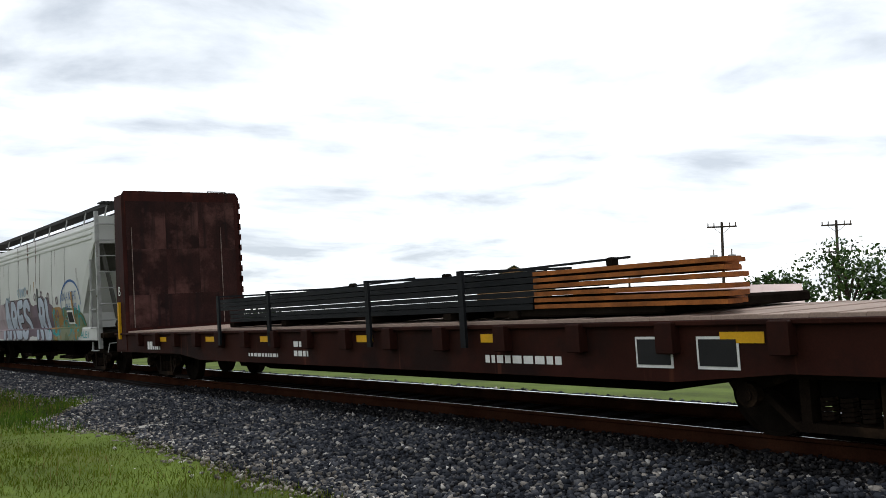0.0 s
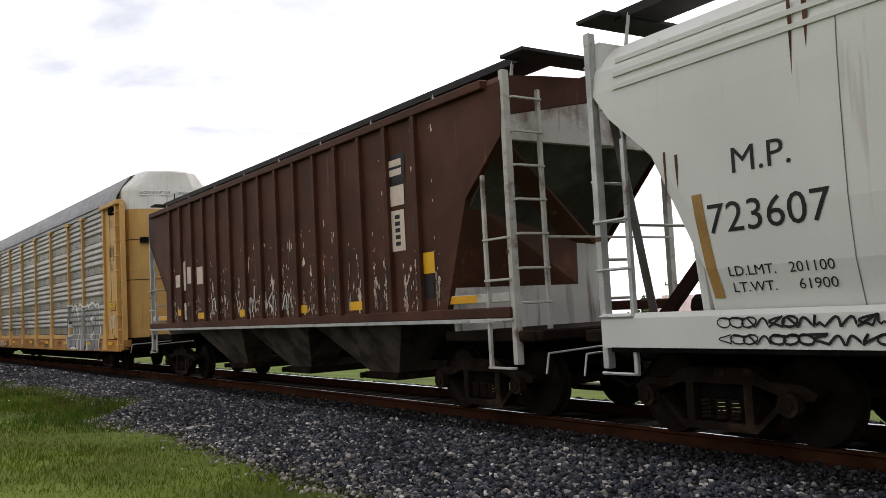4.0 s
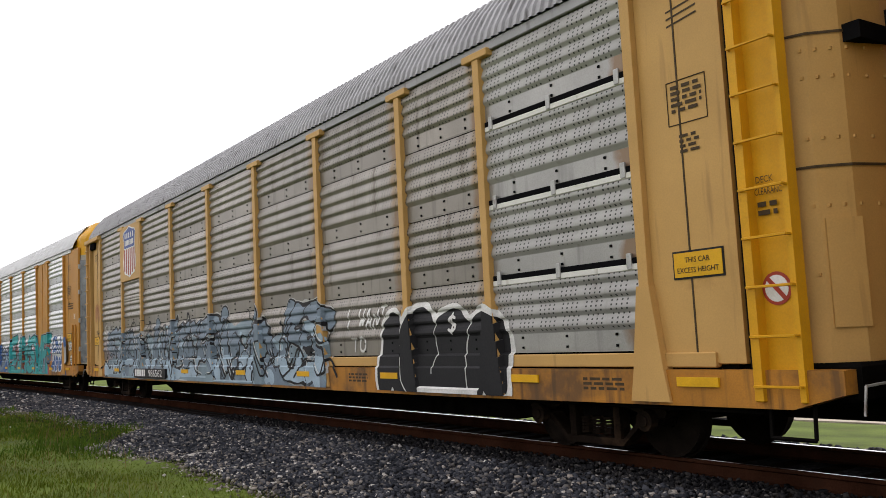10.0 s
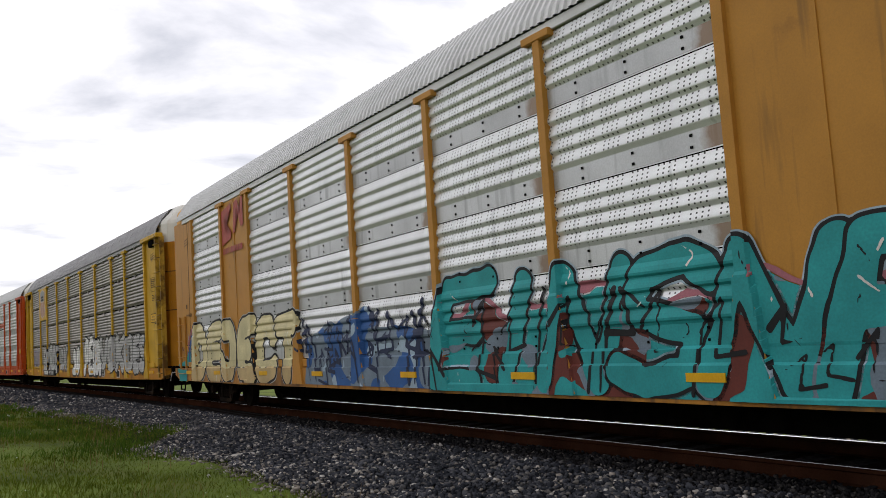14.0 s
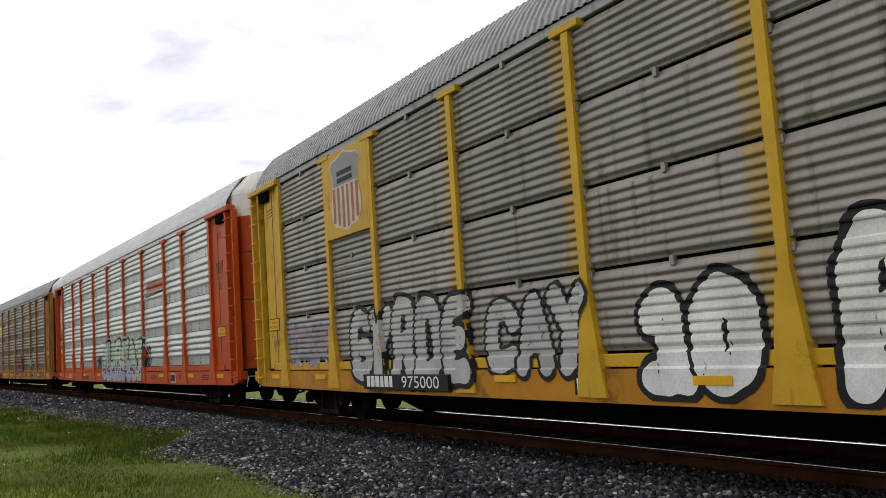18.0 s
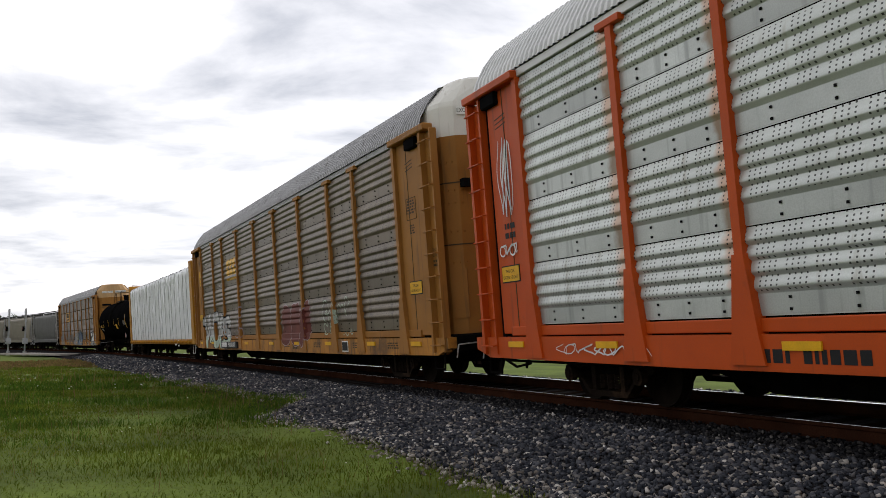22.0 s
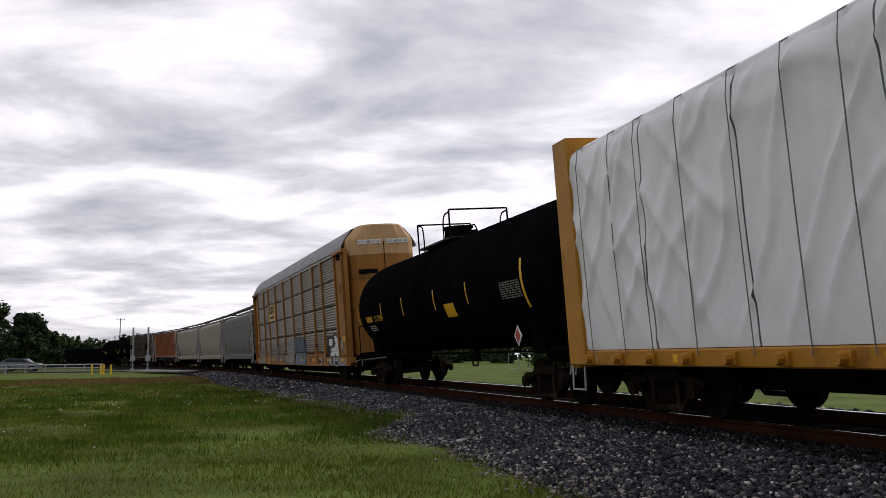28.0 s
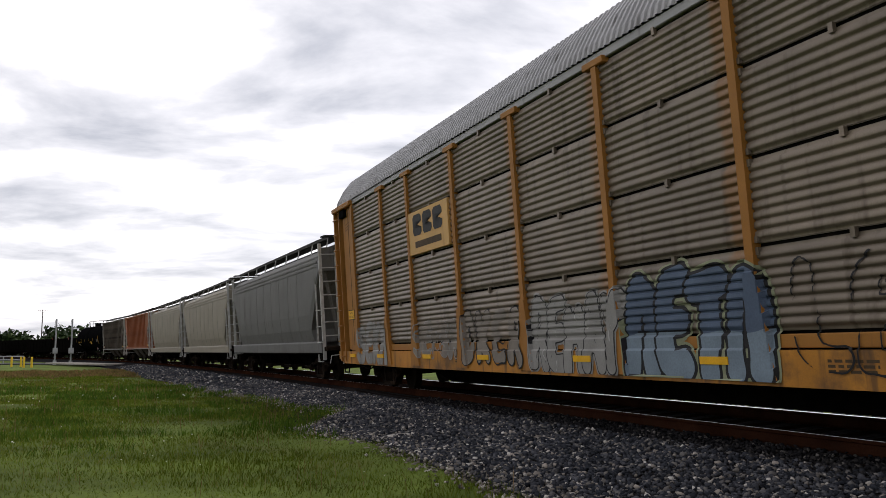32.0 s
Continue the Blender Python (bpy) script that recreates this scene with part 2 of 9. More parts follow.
mat("tan_sill", (0.42, 0.18, 0.025), 0.6, vary=0.2, scale=1.5, stain=(0.12, 0.065, 0.03), stain_at=0.50, streak=(0.09, 0.05, 0.025), streak_at=0.54)
mat("bright_yellow", (0.64, 0.32, 0.01), 0.5, vary=0.12, scale=2, stain=(0.22, 0.09, 0.02), stain_at=0.64)
mat("worn_yellow", (0.56, 0.33, 0.02), 0.55, vary=0.15, scale=2.4, stain=(0.07, 0.035, 0.015), stain_at=0.58, streak=(0.20, 0.10, 0.02), streak_at=0.61)
mat("peeling_yellow", (0.54, 0.34, 0.04), 0.6, vary=0.15, scale=2.4, stain=(0.065, 0.028, 0.010), stain_at=0.47, streak=(0.14, 0.06, 0.015), streak_at=0.58)
mat("amber_paint", (0.52, 0.215, 0.006), 0.5, vary=0.14, scale=1.6, stain=(0.20, 0.075, 0.015), stain_at=0.57, streak=(0.26, 0.11, 0.02), streak_at=0.60)
mat("yellow_sill", (0.44, 0.19, 0.01), 0.55, vary=0.2, scale=2, stain=(0.12, 0.05, 0.015), stain_at=0.55)
mat("orange_paint", (0.46, 0.064, 0.004), 0.5, vary=0.12, scale=1.6, stain=(0.20, 0.04, 0.01), stain_at=0.6, streak=(0.24, 0.05, 0.012), streak_at=0.62)
mat("white_paint", (0.70, 0.69, 0.65), 0.5, vary=0.08, scale=2, streak=(0.40, 0.37, 0.31), streak_at=0.6)
# white door with rust and grime; its shade is also in the colour
mat("shaded_grimy_white", (0.40, 0.37, 0.325), 0.65, vary=0.16, scale=1.4, stain=(0.17, 0.12, 0.08), stain_at=0.54, streak=(0.14, 0.085, 0.05), streak_at=0.55)
mat("faded_cap", (0.50, 0.31, 0.15), 0.55, vary=0.12, scale=2, streak=(0.42, 0.26, 0.14), streak_at=0.55)
mat("decal_white", (0.74, 0.74, 0.72), 0.5, vary=0.12, scale=6)
mat("decal_black", (0.012, 0.012, 0.013), 0.6, vary=0.2, scale=4)
mat("stencil_ink", (0.06, 0.038, 0.018), 0.7, vary=0.3, scale=12)
mat("decal_blue", (0.028, 0.06, 0.26), 0.5, vary=0.15, scale=4)
mat("decal_red", (0.36, 0.05, 0.03), 0.5, vary=0.2, scale=4)
mat("decal_yellow", (0.70, 0.38, 0.01), 0.45, vary=0.12, scale=5)
mat("faded_shield", (0.60, 0.50, 0.42), 0.6, vary=0.15, scale=4, stain=(0.50, 0.26, 0.06), stain_at=0.6)
mat("faded_red", (0.36, 0.14, 0.08), 0.6, vary=0.3, scale=6)
mat("roof_steel", (0.33, 0.33, 0.34), 0.5, metal=0.25, vary=0.12, scale=1.5, streak=(0.12, 0.115, 0.11), streak_at=0.58)
mat("pale_roof", (0.60, 0.61, 0.61), 0.45, metal=0.3, vary=0.1, scale=1.5)
mat("car_grey", (0.24, 0.245, 0.245), 0.5, vary=0.08, scale=0.9, stain=(0.22, 0.205, 0.18), stain_at=0.60, streak=(0.17, 0.14, 0.11), streak_at=0.64)
mat("pale_hopper", (0.58, 0.585, 0.555), 0.55, vary=0.06, scale=0.9, stain=(0.42, 0.37, 0.29), stain_at=0.63, streak=(0.36, 0.31, 0.25), streak_at=0.66)
mat("hopper_end", (0.46, 0.45, 0.42), 0.6, vary=0.15, scale=1.5, stain=(0.12, 0.06, 0.03), stain_at=0.53, streak=(0.10, 0.05, 0.03), streak_at=0.57)
# dark mottled grey of the slope sheet
mat("slope_grey", (0.075, 0.072, 0.064), 0.75, vary=0.4, scale=1.6, stain=(0.03, 0.026, 0.022), stain_at=0.47, spec=0.1)
# dirt on the end, with the slope sheet's shade put into the grey
mat("shaded_dirty_end", (0.11, 0.106, 0.097), 0.7, vary=0.25, scale=1.6, stain=(0.06, 0.045, 0.035), stain_at=0.52, spec=0.1)
mat("grey_hopper", (0.115, 0.115, 0.11), 0.6, vary=0.15, scale=0.8, stain=(0.08, 0.072, 0.065), stain_at=0.58, streak=(0.07, 0.06, 0.05), streak_at=0.58)
mat("cream_hopper", (0.25, 0.225, 0.18), 0.6, vary=0.1, scale=0.8, streak=(0.23, 0.18, 0.12), streak_at=0.6)
mat("brown_hopper", (0.066, 0.026, 0.016), 0.65, vary=0.35, scale=1.2, stain=(0.13, 0.050, 0.022), stain_at=0.58, streak=(0.20, 0.125, 0.085), streak_at=0.66, spec=0.12)
mat("rust_hopper", (0.24, 0.075, 0.03), 0.7, vary=0.3, scale=1.0, streak=(0.40, 0.27, 0.18), streak_at=0.55)
mat("rust_brown", (0.030, 0.009, 0.006), 0.75, vary=0.35, scale=1.1, stain=(0.014, 0.007, 0.006), stain_at=0.5, streak=(0.10, 0.032, 0.018), streak_at=0.64, spec=0.08)
mat("bulkhead_steel", (0.032, 0.0085, 0.007), 0.65, vary=0.45, scale=0.8, stain=(0.085, 0.020, 0.013), stain_at=0.54, streak=(0.018, 0.008, 0.007), streak_at=0.54, spec=0.08)
mat("bulkhead_plate", (0.024, 0.0085, 0.0075), 0.6, vary=0.6, scale=1.5, piece=0.22, stain=(0.095, 0.042, 0.037), stain_at=0.50, streak=(0.012, 0.006, 0.006), streak_at=0.53, bump=0.25, fine=25, spec=0.1)
mat("chalk_line", (0.22, 0.17, 0.15), 0.8, vary=0.5, scale=9, stain=(0.07, 0.03, 0.025), stain_at=0.5)
mat("deck_boards", (0.30, 0.22, 0.18), 0.8, vary=0.3, scale=3)
mat("dark_steel", (0.010, 0.011, 0.013), 0.6, metal=0.0, spec=0.12, vary=0.3, scale=3, stain=(0.05, 0.03, 0.015), stain_at=0.68)
mat("rust_orange_steel", (0.30, 0.095, 0.02), 0.75, vary=0.45, scale=5)
mat("tank_black", (0.0045, 0.0045, 0.005), 0.55, vary=0.3, scale=1.0, stain=(0.008, 0.0075, 0.007), stain_at=0.55, spec=0.0)
mat("lumber_wrap", (0.76, 0.78, 0.80), 0.38, vary=0.05, scale=1.2, bump=0.5, fine=5)
mat("seam_grey", (0.17, 0.16, 0.15), 0.7, vary=0.3)
mat("seam_black", (0.008, 0.008, 0.009), 0.7, vary=0.2, spec=0.0)
mat("beam_yellow", (0.40, 0.18, 0.014), 0.55, vary=0.15, scale=1.5, stain=(0.17, 0.07, 0.015), stain_at=0.56)
mat("walkway_steel", (0.02, 0.018, 0.018), 0.7, metal=0.2, vary=0.4, scale=4)
mat("bare_metal", (0.42, 0.42, 0.41), 0.5, metal=0.3, vary=0.25, scale=5, stain=(0.12, 0.07, 0.045), stain_at=0.58)
mat("scuffed_steel", (0.19, 0.20, 0.215), 0.4, metal=0.5, vary=0.35, scale=3, stain=(0.05, 0.055, 0.07), stain_at=0.50)
mat("ladder_steel", (0.20, 0.19, 0.18), 0.6, metal=0.2, vary=0.3, scale=5, stain=(0.06, 0.035, 0.025), stain_at=0.55)
mat("rust_drip", (0.085, 0.035, 0.018), 0.8, vary=0.4, scale=5)
for _k, _c in dict(silver=(0.42, 0.42, 0.41), dim=(0.24, 0.235, 0.225), white=(0.68, 0.68, 0.66), black=(0.012, 0.012, 0.014), blue=(0.03, 0.10, 0.28), sky=(0.32, 0.42, 0.50), haze=(0.20, 0.27, 0.31), teal=(0.02, 0.30, 0.31),
                   yellow=(0.62, 0.55, 0.31), cream=(0.50, 0.37, 0.18), mint=(0.42, 0.50, 0.40), lilac=(0.33, 0.35, 0.46), purple=(0.15, 0.105, 0.13), red=(0.13, 0.032, 0.024), pink=(0.36, 0.13, 0.16), plum=(0.15, 0.11, 0.12),
                   ochre=(0.30, 0.17, 0.05), olive=(0.14, 0.17, 0.08), rose=(0.35, 0.28, 0.30), steel=(0.16, 0.21, 0.26), navy=(0.07, 0.10, 0.155), faint=(0.20, 0.175, 0.15), ice=(0.42, 0.47, 0.55), ink=(0.02, 0.03, 0.07), sage=(0.22, 0.24, 0.15)).items():
    mat("spray_" + _k, _c, 0.6, vary=0.22, scale=2.2, fine=40, bump=0.03, stain=tuple(v * 0.6 for v in _c), stain_at=0.66)


# ---- mesh helpers ----
class Geo:
    """Collects boxes, prisms, rods and sheets into one mesh."""

    def __init__(self):
        self.v, self.f = [], []

    def add(self, verts, faces):
        n = len(self.v)
        self.v += [tuple(p) for p in verts]
        self.f += [tuple(i + n for i in f) for f in faces]
        return self

    def box(self, x0, x1, y0, y1, z0, z1, bevel=0.0):
        if bevel:
            b = min(bevel, (x1 - x0) / 3, (y1 - y0) / 3, (z1 - z0) / 3)
            loops = []
            for z, i in ((z0, b), (z0 + b, 0), (z1 - b, 0), (z1, b)):
                loops.append([(x0 + i, y0 + i, z), (x1 - i, y0 + i, z), (x1 - i, y1 - i, z), (x0 + i, y1 - i, z)])
            return self.loft(loops)
        p = [(x, y, z) for x in (x0, x1) for y in (y0, y1) for z in (z0, z1)]
        return self.add(p, [(0, 1, 3, 2), (4, 6, 7, 5), (0, 4, 5, 1), (2, 3, 7, 6), (0, 2, 6, 4), (1, 5, 7, 3)])

    def loft(self, loops, caps=True, closed=True):
        n = len(loops[0])
        verts = [p for l in loops for p in l]
        faces = []
        for k in range(len(loops) - 1):
            for i in range(n if closed else n - 1):
                j = (i + 1) % n
                faces.append((k * n + i, k * n + j, (k + 1) * n + j, (k + 1) * n + i))
        if caps and closed:
            faces += [tuple(range(n - 1, -1, -1)), tuple(range((len(loops) - 1) * n, len(loops) * n))]
        return self.add(verts, faces)

    def prism_x(self, prof, x0, x1):
        """A profile of (y, z) drawn along x."""
        return self.loft([[(x0, y, z) for y, z in prof], [(x1, y, z) for y, z in prof]])

    def prism_y(self, prof, y0, y1):
        """A profile of (x, z) drawn along y."""
        return self.loft([[(x, y1, z) for x, z in prof], [(x, y0, z) for x, z in prof]])

    def rod(self, a, b, r, n=6):
        a, b = Vector(a), Vector(b)
        q = (b - a).to_track_quat("Z", "Y")
        ring = [q @ Vector((r * math.cos(2 * math.pi * i / n), r * math.sin(2 * math.pi * i / n), 0)) for i in range(n)]
        return self.loft([[a + p for p in ring], [b + p for p in ring]])

    def path(self, pts, r, n=6):
        for a, b in zip(pts, pts[1:]):
            self.rod(a, b, r, n)
        return self

    def disc_y(self, x, z, y0, y1, r, n=20):
        return self.loft([[(x + r * math.cos(2 * math.pi * i / n), y, z + r * math.sin(2 * math.pi * i / n)) for i in range(n)] for y in (y1, y0)])

    def mesh(self, name):
        me = bpy.data.meshes.new(name)
        me.from_pydata(self.v, [], self.f)
        me.update()
        return me


def part(name, geo, material_key, parent, label="", at=None, smooth=False):
    me = geo if isinstance(geo, bpy.types.Mesh) else geo.mesh(name)
    if not me.materials:
        me.materials.append(M[material_key])
    if smooth:
        me.shade_smooth()
    ob = new(name, me)
    ob.parent = parent
    if at:
        ob.location = at
    if label:
        ob["label"] = label
    return ob


CARS = []      # (car, u of its middle, half of the truck spacing)
WHEELSETS = []  # wheelsets that turn
WHEEL_R = 0.43
_wheel = {}


def wheel_mesh():
    if "w" not in _wheel:
        g = Geo()
        for sgn in (-1, 1):
            y = sgn * 0.755
            prof = [(0.10, 0.06), (0.40, 0.03), (0.43, 0.07), (0.43, -0.05), (0.455, -0.06), (0.455, -0.085), (0.36, -0.07), (0.15, -0.05), (0.10, -0.08)]
            n = 24
            loops = []
            for r, o in prof:
                yy = y + sgn * o
                loops.append([(r * math.cos(2 * math.pi * i / n), yy, r * math.sin(2 * math.pi * i / n)) for i in range(n)])
            g.loft(loops)
            g.disc_y(0, 0, y + sgn * 0.05 - 0.03, y + sgn * 0.05 + 0.03, 0.11, 12)
        g.rod((0, -1.0, 0), (0, 1.0, 0), 0.075, 10)
        g.disc_y(0.22, 0.12, -0.80, -0.785, 0.035, 8)
        g.disc_y(-0.22, -0.12, -0.80, -0.785, 0.035, 8)
        me = g.mesh("wheelset")
        me.materials.append(M["wheel_steel"])
        _wheel["w"] = me
    return _wheel


_truck_mesh = {}


def truck(car, x, spin=True):
    """A two-axle freight truck with side frames, springs, bearings and wheelsets under a car."""
    if not _truck_mesh:
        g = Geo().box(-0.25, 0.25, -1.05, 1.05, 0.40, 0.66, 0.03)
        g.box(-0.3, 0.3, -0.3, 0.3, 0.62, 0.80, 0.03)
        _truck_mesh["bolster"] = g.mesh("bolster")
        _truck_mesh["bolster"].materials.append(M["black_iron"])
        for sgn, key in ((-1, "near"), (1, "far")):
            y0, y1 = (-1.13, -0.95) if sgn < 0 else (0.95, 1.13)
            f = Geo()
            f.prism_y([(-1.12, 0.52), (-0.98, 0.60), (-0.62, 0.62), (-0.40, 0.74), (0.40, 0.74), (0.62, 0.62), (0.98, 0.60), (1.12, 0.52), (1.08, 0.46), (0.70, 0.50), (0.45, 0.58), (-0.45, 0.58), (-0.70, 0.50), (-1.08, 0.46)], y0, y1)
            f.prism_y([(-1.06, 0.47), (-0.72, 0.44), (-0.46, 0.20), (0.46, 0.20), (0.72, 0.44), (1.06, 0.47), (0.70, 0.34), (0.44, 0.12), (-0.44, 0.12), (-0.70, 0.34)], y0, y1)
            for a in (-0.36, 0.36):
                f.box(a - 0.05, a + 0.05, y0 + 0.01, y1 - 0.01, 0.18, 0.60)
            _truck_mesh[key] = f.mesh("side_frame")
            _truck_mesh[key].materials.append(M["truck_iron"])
            coil = [(0.07 * math.cos(a), (y0 + y1) / 2 + 0.07 * math.sin(a), 0.22 + 0.2 * a / 31.4) for a in np.linspace(0, 31.4, 41)]
            rings = []
            for i, c in enumerate(coil):
                t = (Vector(coil[min(i + 1, 40)]) - Vector(coil[max(i - 1, 0)])).to_track_quat("Z", "Y")
                rings.append([Vector(c) + t @ Vector((0.019 * math.cos(2.1 * q), 0.019 * math.sin(2.1 * q), 0)) for q in range(3)])
            _truck_mesh[key + "s"] = Geo().loft(rings).mesh("spring")
            _truck_mesh[key + "s"].materials.append(M["truck_iron"])
            b = Geo()
            b.disc_y(0, WHEEL_R, y0 - 0.10 if sgn < 0 else y1, y0 if sgn < 0 else y1 + 0.10, 0.115, 12)
            b.disc_y(0, WHEEL_R, y0 - 0.12 if sgn < 0 else y1 + 0.1, y0 - 0.10 if sgn < 0 else y1 + 0.12, 0.06, 8)
            _truck_mesh[key + "b"] = b.mesh("bearing_cap")
            _truck_mesh[key + "b"].materials.append(M["truck_iron"])
    t = part("truck", _truck_mesh["bolster"], "", car, at=(x, 0, 0))
    for key in ("near", "far"):
        part("side_frame", _truck_mesh[key], "", t)
        for k in range(3 if key == "near" else 0):
            part("spring", _truck_mesh[key + "s"], "", t, at=(-0.18 + 0.18 * k, 0, 0))
        for a in (-0.87, 0.87):
            part("bearing_cap", _truck_mesh[key + "b"], "", t, at=(a, 0, 0))
    for a in (-0.87, 0.87):
        w = part("wheelset", wheel_mesh()["w"], "", t, at=(a, 0, WHEEL_R))
        if spin:
            WHEELSETS.append(w)


def car_base(name, u, half, label, category, spin=True, trucks=True):
    car = new(name)
    tagged(car, label, category, "cars of the freight train")
    CARS.append((car, u, half))
    if trucks:
        truck(car, half, spin)
        truck(car, -half, spin)
    return car


def couplers(car, end):
    """Coupler shank and knuckle, air hose and cut lever at both ends; end: the body's end."""
    for sgn in (-1, 1):
        g = Geo().box(min(sgn * (end - 0.6), sgn * (end + 0.55)), max(sgn * (end - 0.6), sgn * (end + 0.55)), -0.12, 0.12, 0.74, 0.98, 0.03)
        g.box(min(sgn * (end + 0.4), sgn * (end + 0.72)), max(sgn * (end + 0.4), sgn * (end + 0.72)), -0.18, 0.1, 0.68, 1.02, 0.05)
        part("coupler", g, "black_iron", car)
        h = Geo().path([(sgn * (end - 0.1), -0.4, 0.7), (sgn * (end + 0.12), -0.45, 0.52), (sgn * (end + 0.4), -0.35, 0.36), (sgn * (end + 0.68), -0.2, 0.42)], 0.025)
        part("air_hose", h, "black_iron", car)
        c = Geo().path([(sgn * (end + 0.02), -1.4, 0.62), (sgn * (end + 0.02), -1.35, 0.86), (sgn * (end + 0.05), -0.2, 0.9)], 0.013, 5)
        part("cut_lever", c, "bare_metal", car)


def ladder(name, car, x0, x1, y, z0, z1, rungs, key, depth=0.05, stile=0.045, label=""):
    """A ladder flat to the car's side: two stiles and single rungs."""
    g = Geo().box(x0, x0 + stile, y - depth, y, z0, z1, 0.008).box(x1 - stile, x1, y - depth, y, z0, z1, 0.008)
    lad = part(name, g, key, car, label)
    r = Geo().path([(x0 + stile / 2, y, 0), (x0 + stile / 2, y - depth - 0.05, 0), (x1 - stile / 2, y - depth - 0.05, 0), (x1 - stile / 2, y, 0)], 0.012, 5).mesh("rung")
    r.materials.append(M[key])
    for i in range(rungs):
        part("rung", r, key, lad, at=(0, 0, z0 + (z1 - z0) * (i + 0.5) / rungs))
    return lad


# ---- flat paint, letters and figures on a car's near side ----
def flat_shape(geo_or_pts, y):
    return Geo().add([(x, y, z) for x, z in geo_or_pts], [tuple(range(len(geo_or_pts)))])


def letters(name, text, x, z, size, y, key, parent, label="", width=None, offset=0.0, shear=0.0, spacing=1.0, skin=None, rows=3):
    """Letters on the near side: x is their left end seen from the near side, z their foot; skin: a relief that they lie on."""
    c = bpy.data.curves.new(name, "FONT")
    c.body, c.size, c.offset, c.shear, c.space_character = text, size, offset, shear, spacing
    c.resolution_u = 3
    tmp = bpy.data.objects.new(name, c)
    me = bpy.data.meshes.new_from_object(tmp)
    bpy.data.objects.remove(tmp)
    bpy.data.curves.remove(c)
    co = np.empty(len(me.vertices) * 3)
    me.vertices.foreach_get("co", co)
    co = co.reshape(-1, 3)
    if len(co) and width:
        w = co[:, 0].max() - co[:, 0].min()
        co[:, 0] = (co[:, 0] - co[:, 0].min()) * width / w
    out = np.stack([x + co[:, 0], np.full(len(co), y), z + co[:, 1]], 1)
    me.vertices.foreach_set("co", out.ravel())
    me.update()
    if skin:
        drape(me, skin, y)
    me.materials.clear()
    me.materials.append(M[key])
    ob = new(name, me)
    ob.parent = parent
    if label:
        ob["label"] = label
    return ob


def drape(me, skin, y):
    """Lay a flat mesh on a relief: cut it where the relief bends, then set it back to it."""
    bm = bmesh.new()
    bm.from_mesh(me)
    xs, zs = [v.co.x for v in bm.verts], [v.co.z for v in bm.verts]
    for zc in skin.zs:
        if min(zs) < zc < max(zs):
            bmesh.ops.bisect_plane(bm, geom=bm.verts[:] + bm.edges[:] + bm.faces[:], plane_co=(0, 0, zc), plane_no=(0, 0, 1))
    for xc in skin.xs:
        if min(xs) < xc < max(xs):
            bmesh.ops.bisect_plane(bm, geom=bm.verts[:] + bm.edges[:] + bm.faces[:], plane_co=(xc, 0, 0), plane_no=(1, 0, 0))
    for v in bm.verts:
        v.co.y = skin(v.co.x, v.co.z) + y
    bm.to_mesh(me)
    bm.free()


def bars(car, x, z, w, lines, h, y, key="stencil_ink", name="stencil"):
    """Small writing that cannot be read: rows of short bars."""
    rnd = random.Random(int(x * 100) + lines)
    g = Geo()
    for i in range(lines):
        a = x
        while a < x + w - 0.02:
            l = min(rnd.uniform(0.05, 0.16), x + w - a)
            g.add([(a, y, z - i * h * 1.7), (a + l, y, z - i * h * 1.7), (a + l, y, z - i * h * 1.7 + h), (a, y, z - i * h * 1.7 + h)], [(0, 1, 2, 3)])
            a += l + 0.035
    ob = part(name, g, key, car)
    ob["kind"] = "stuff"
    return ob


def plate(car, name, x0, x1, z0, z1, y, key, label="", t=0.006):
    return part(name, Geo().box(x0, x1, y - t, y, z0, z1), key, car, label)


# ---- autoracks ----
POSTS = [11.6, 8.95, 6.95, 4.15, 1.35, -1.42, -4.2, -6.95, -8.95, -11.6]
ROWS = [1.18, 2.13, 3.10, 4.12, 5.06]
PANEL_Y = -1.46


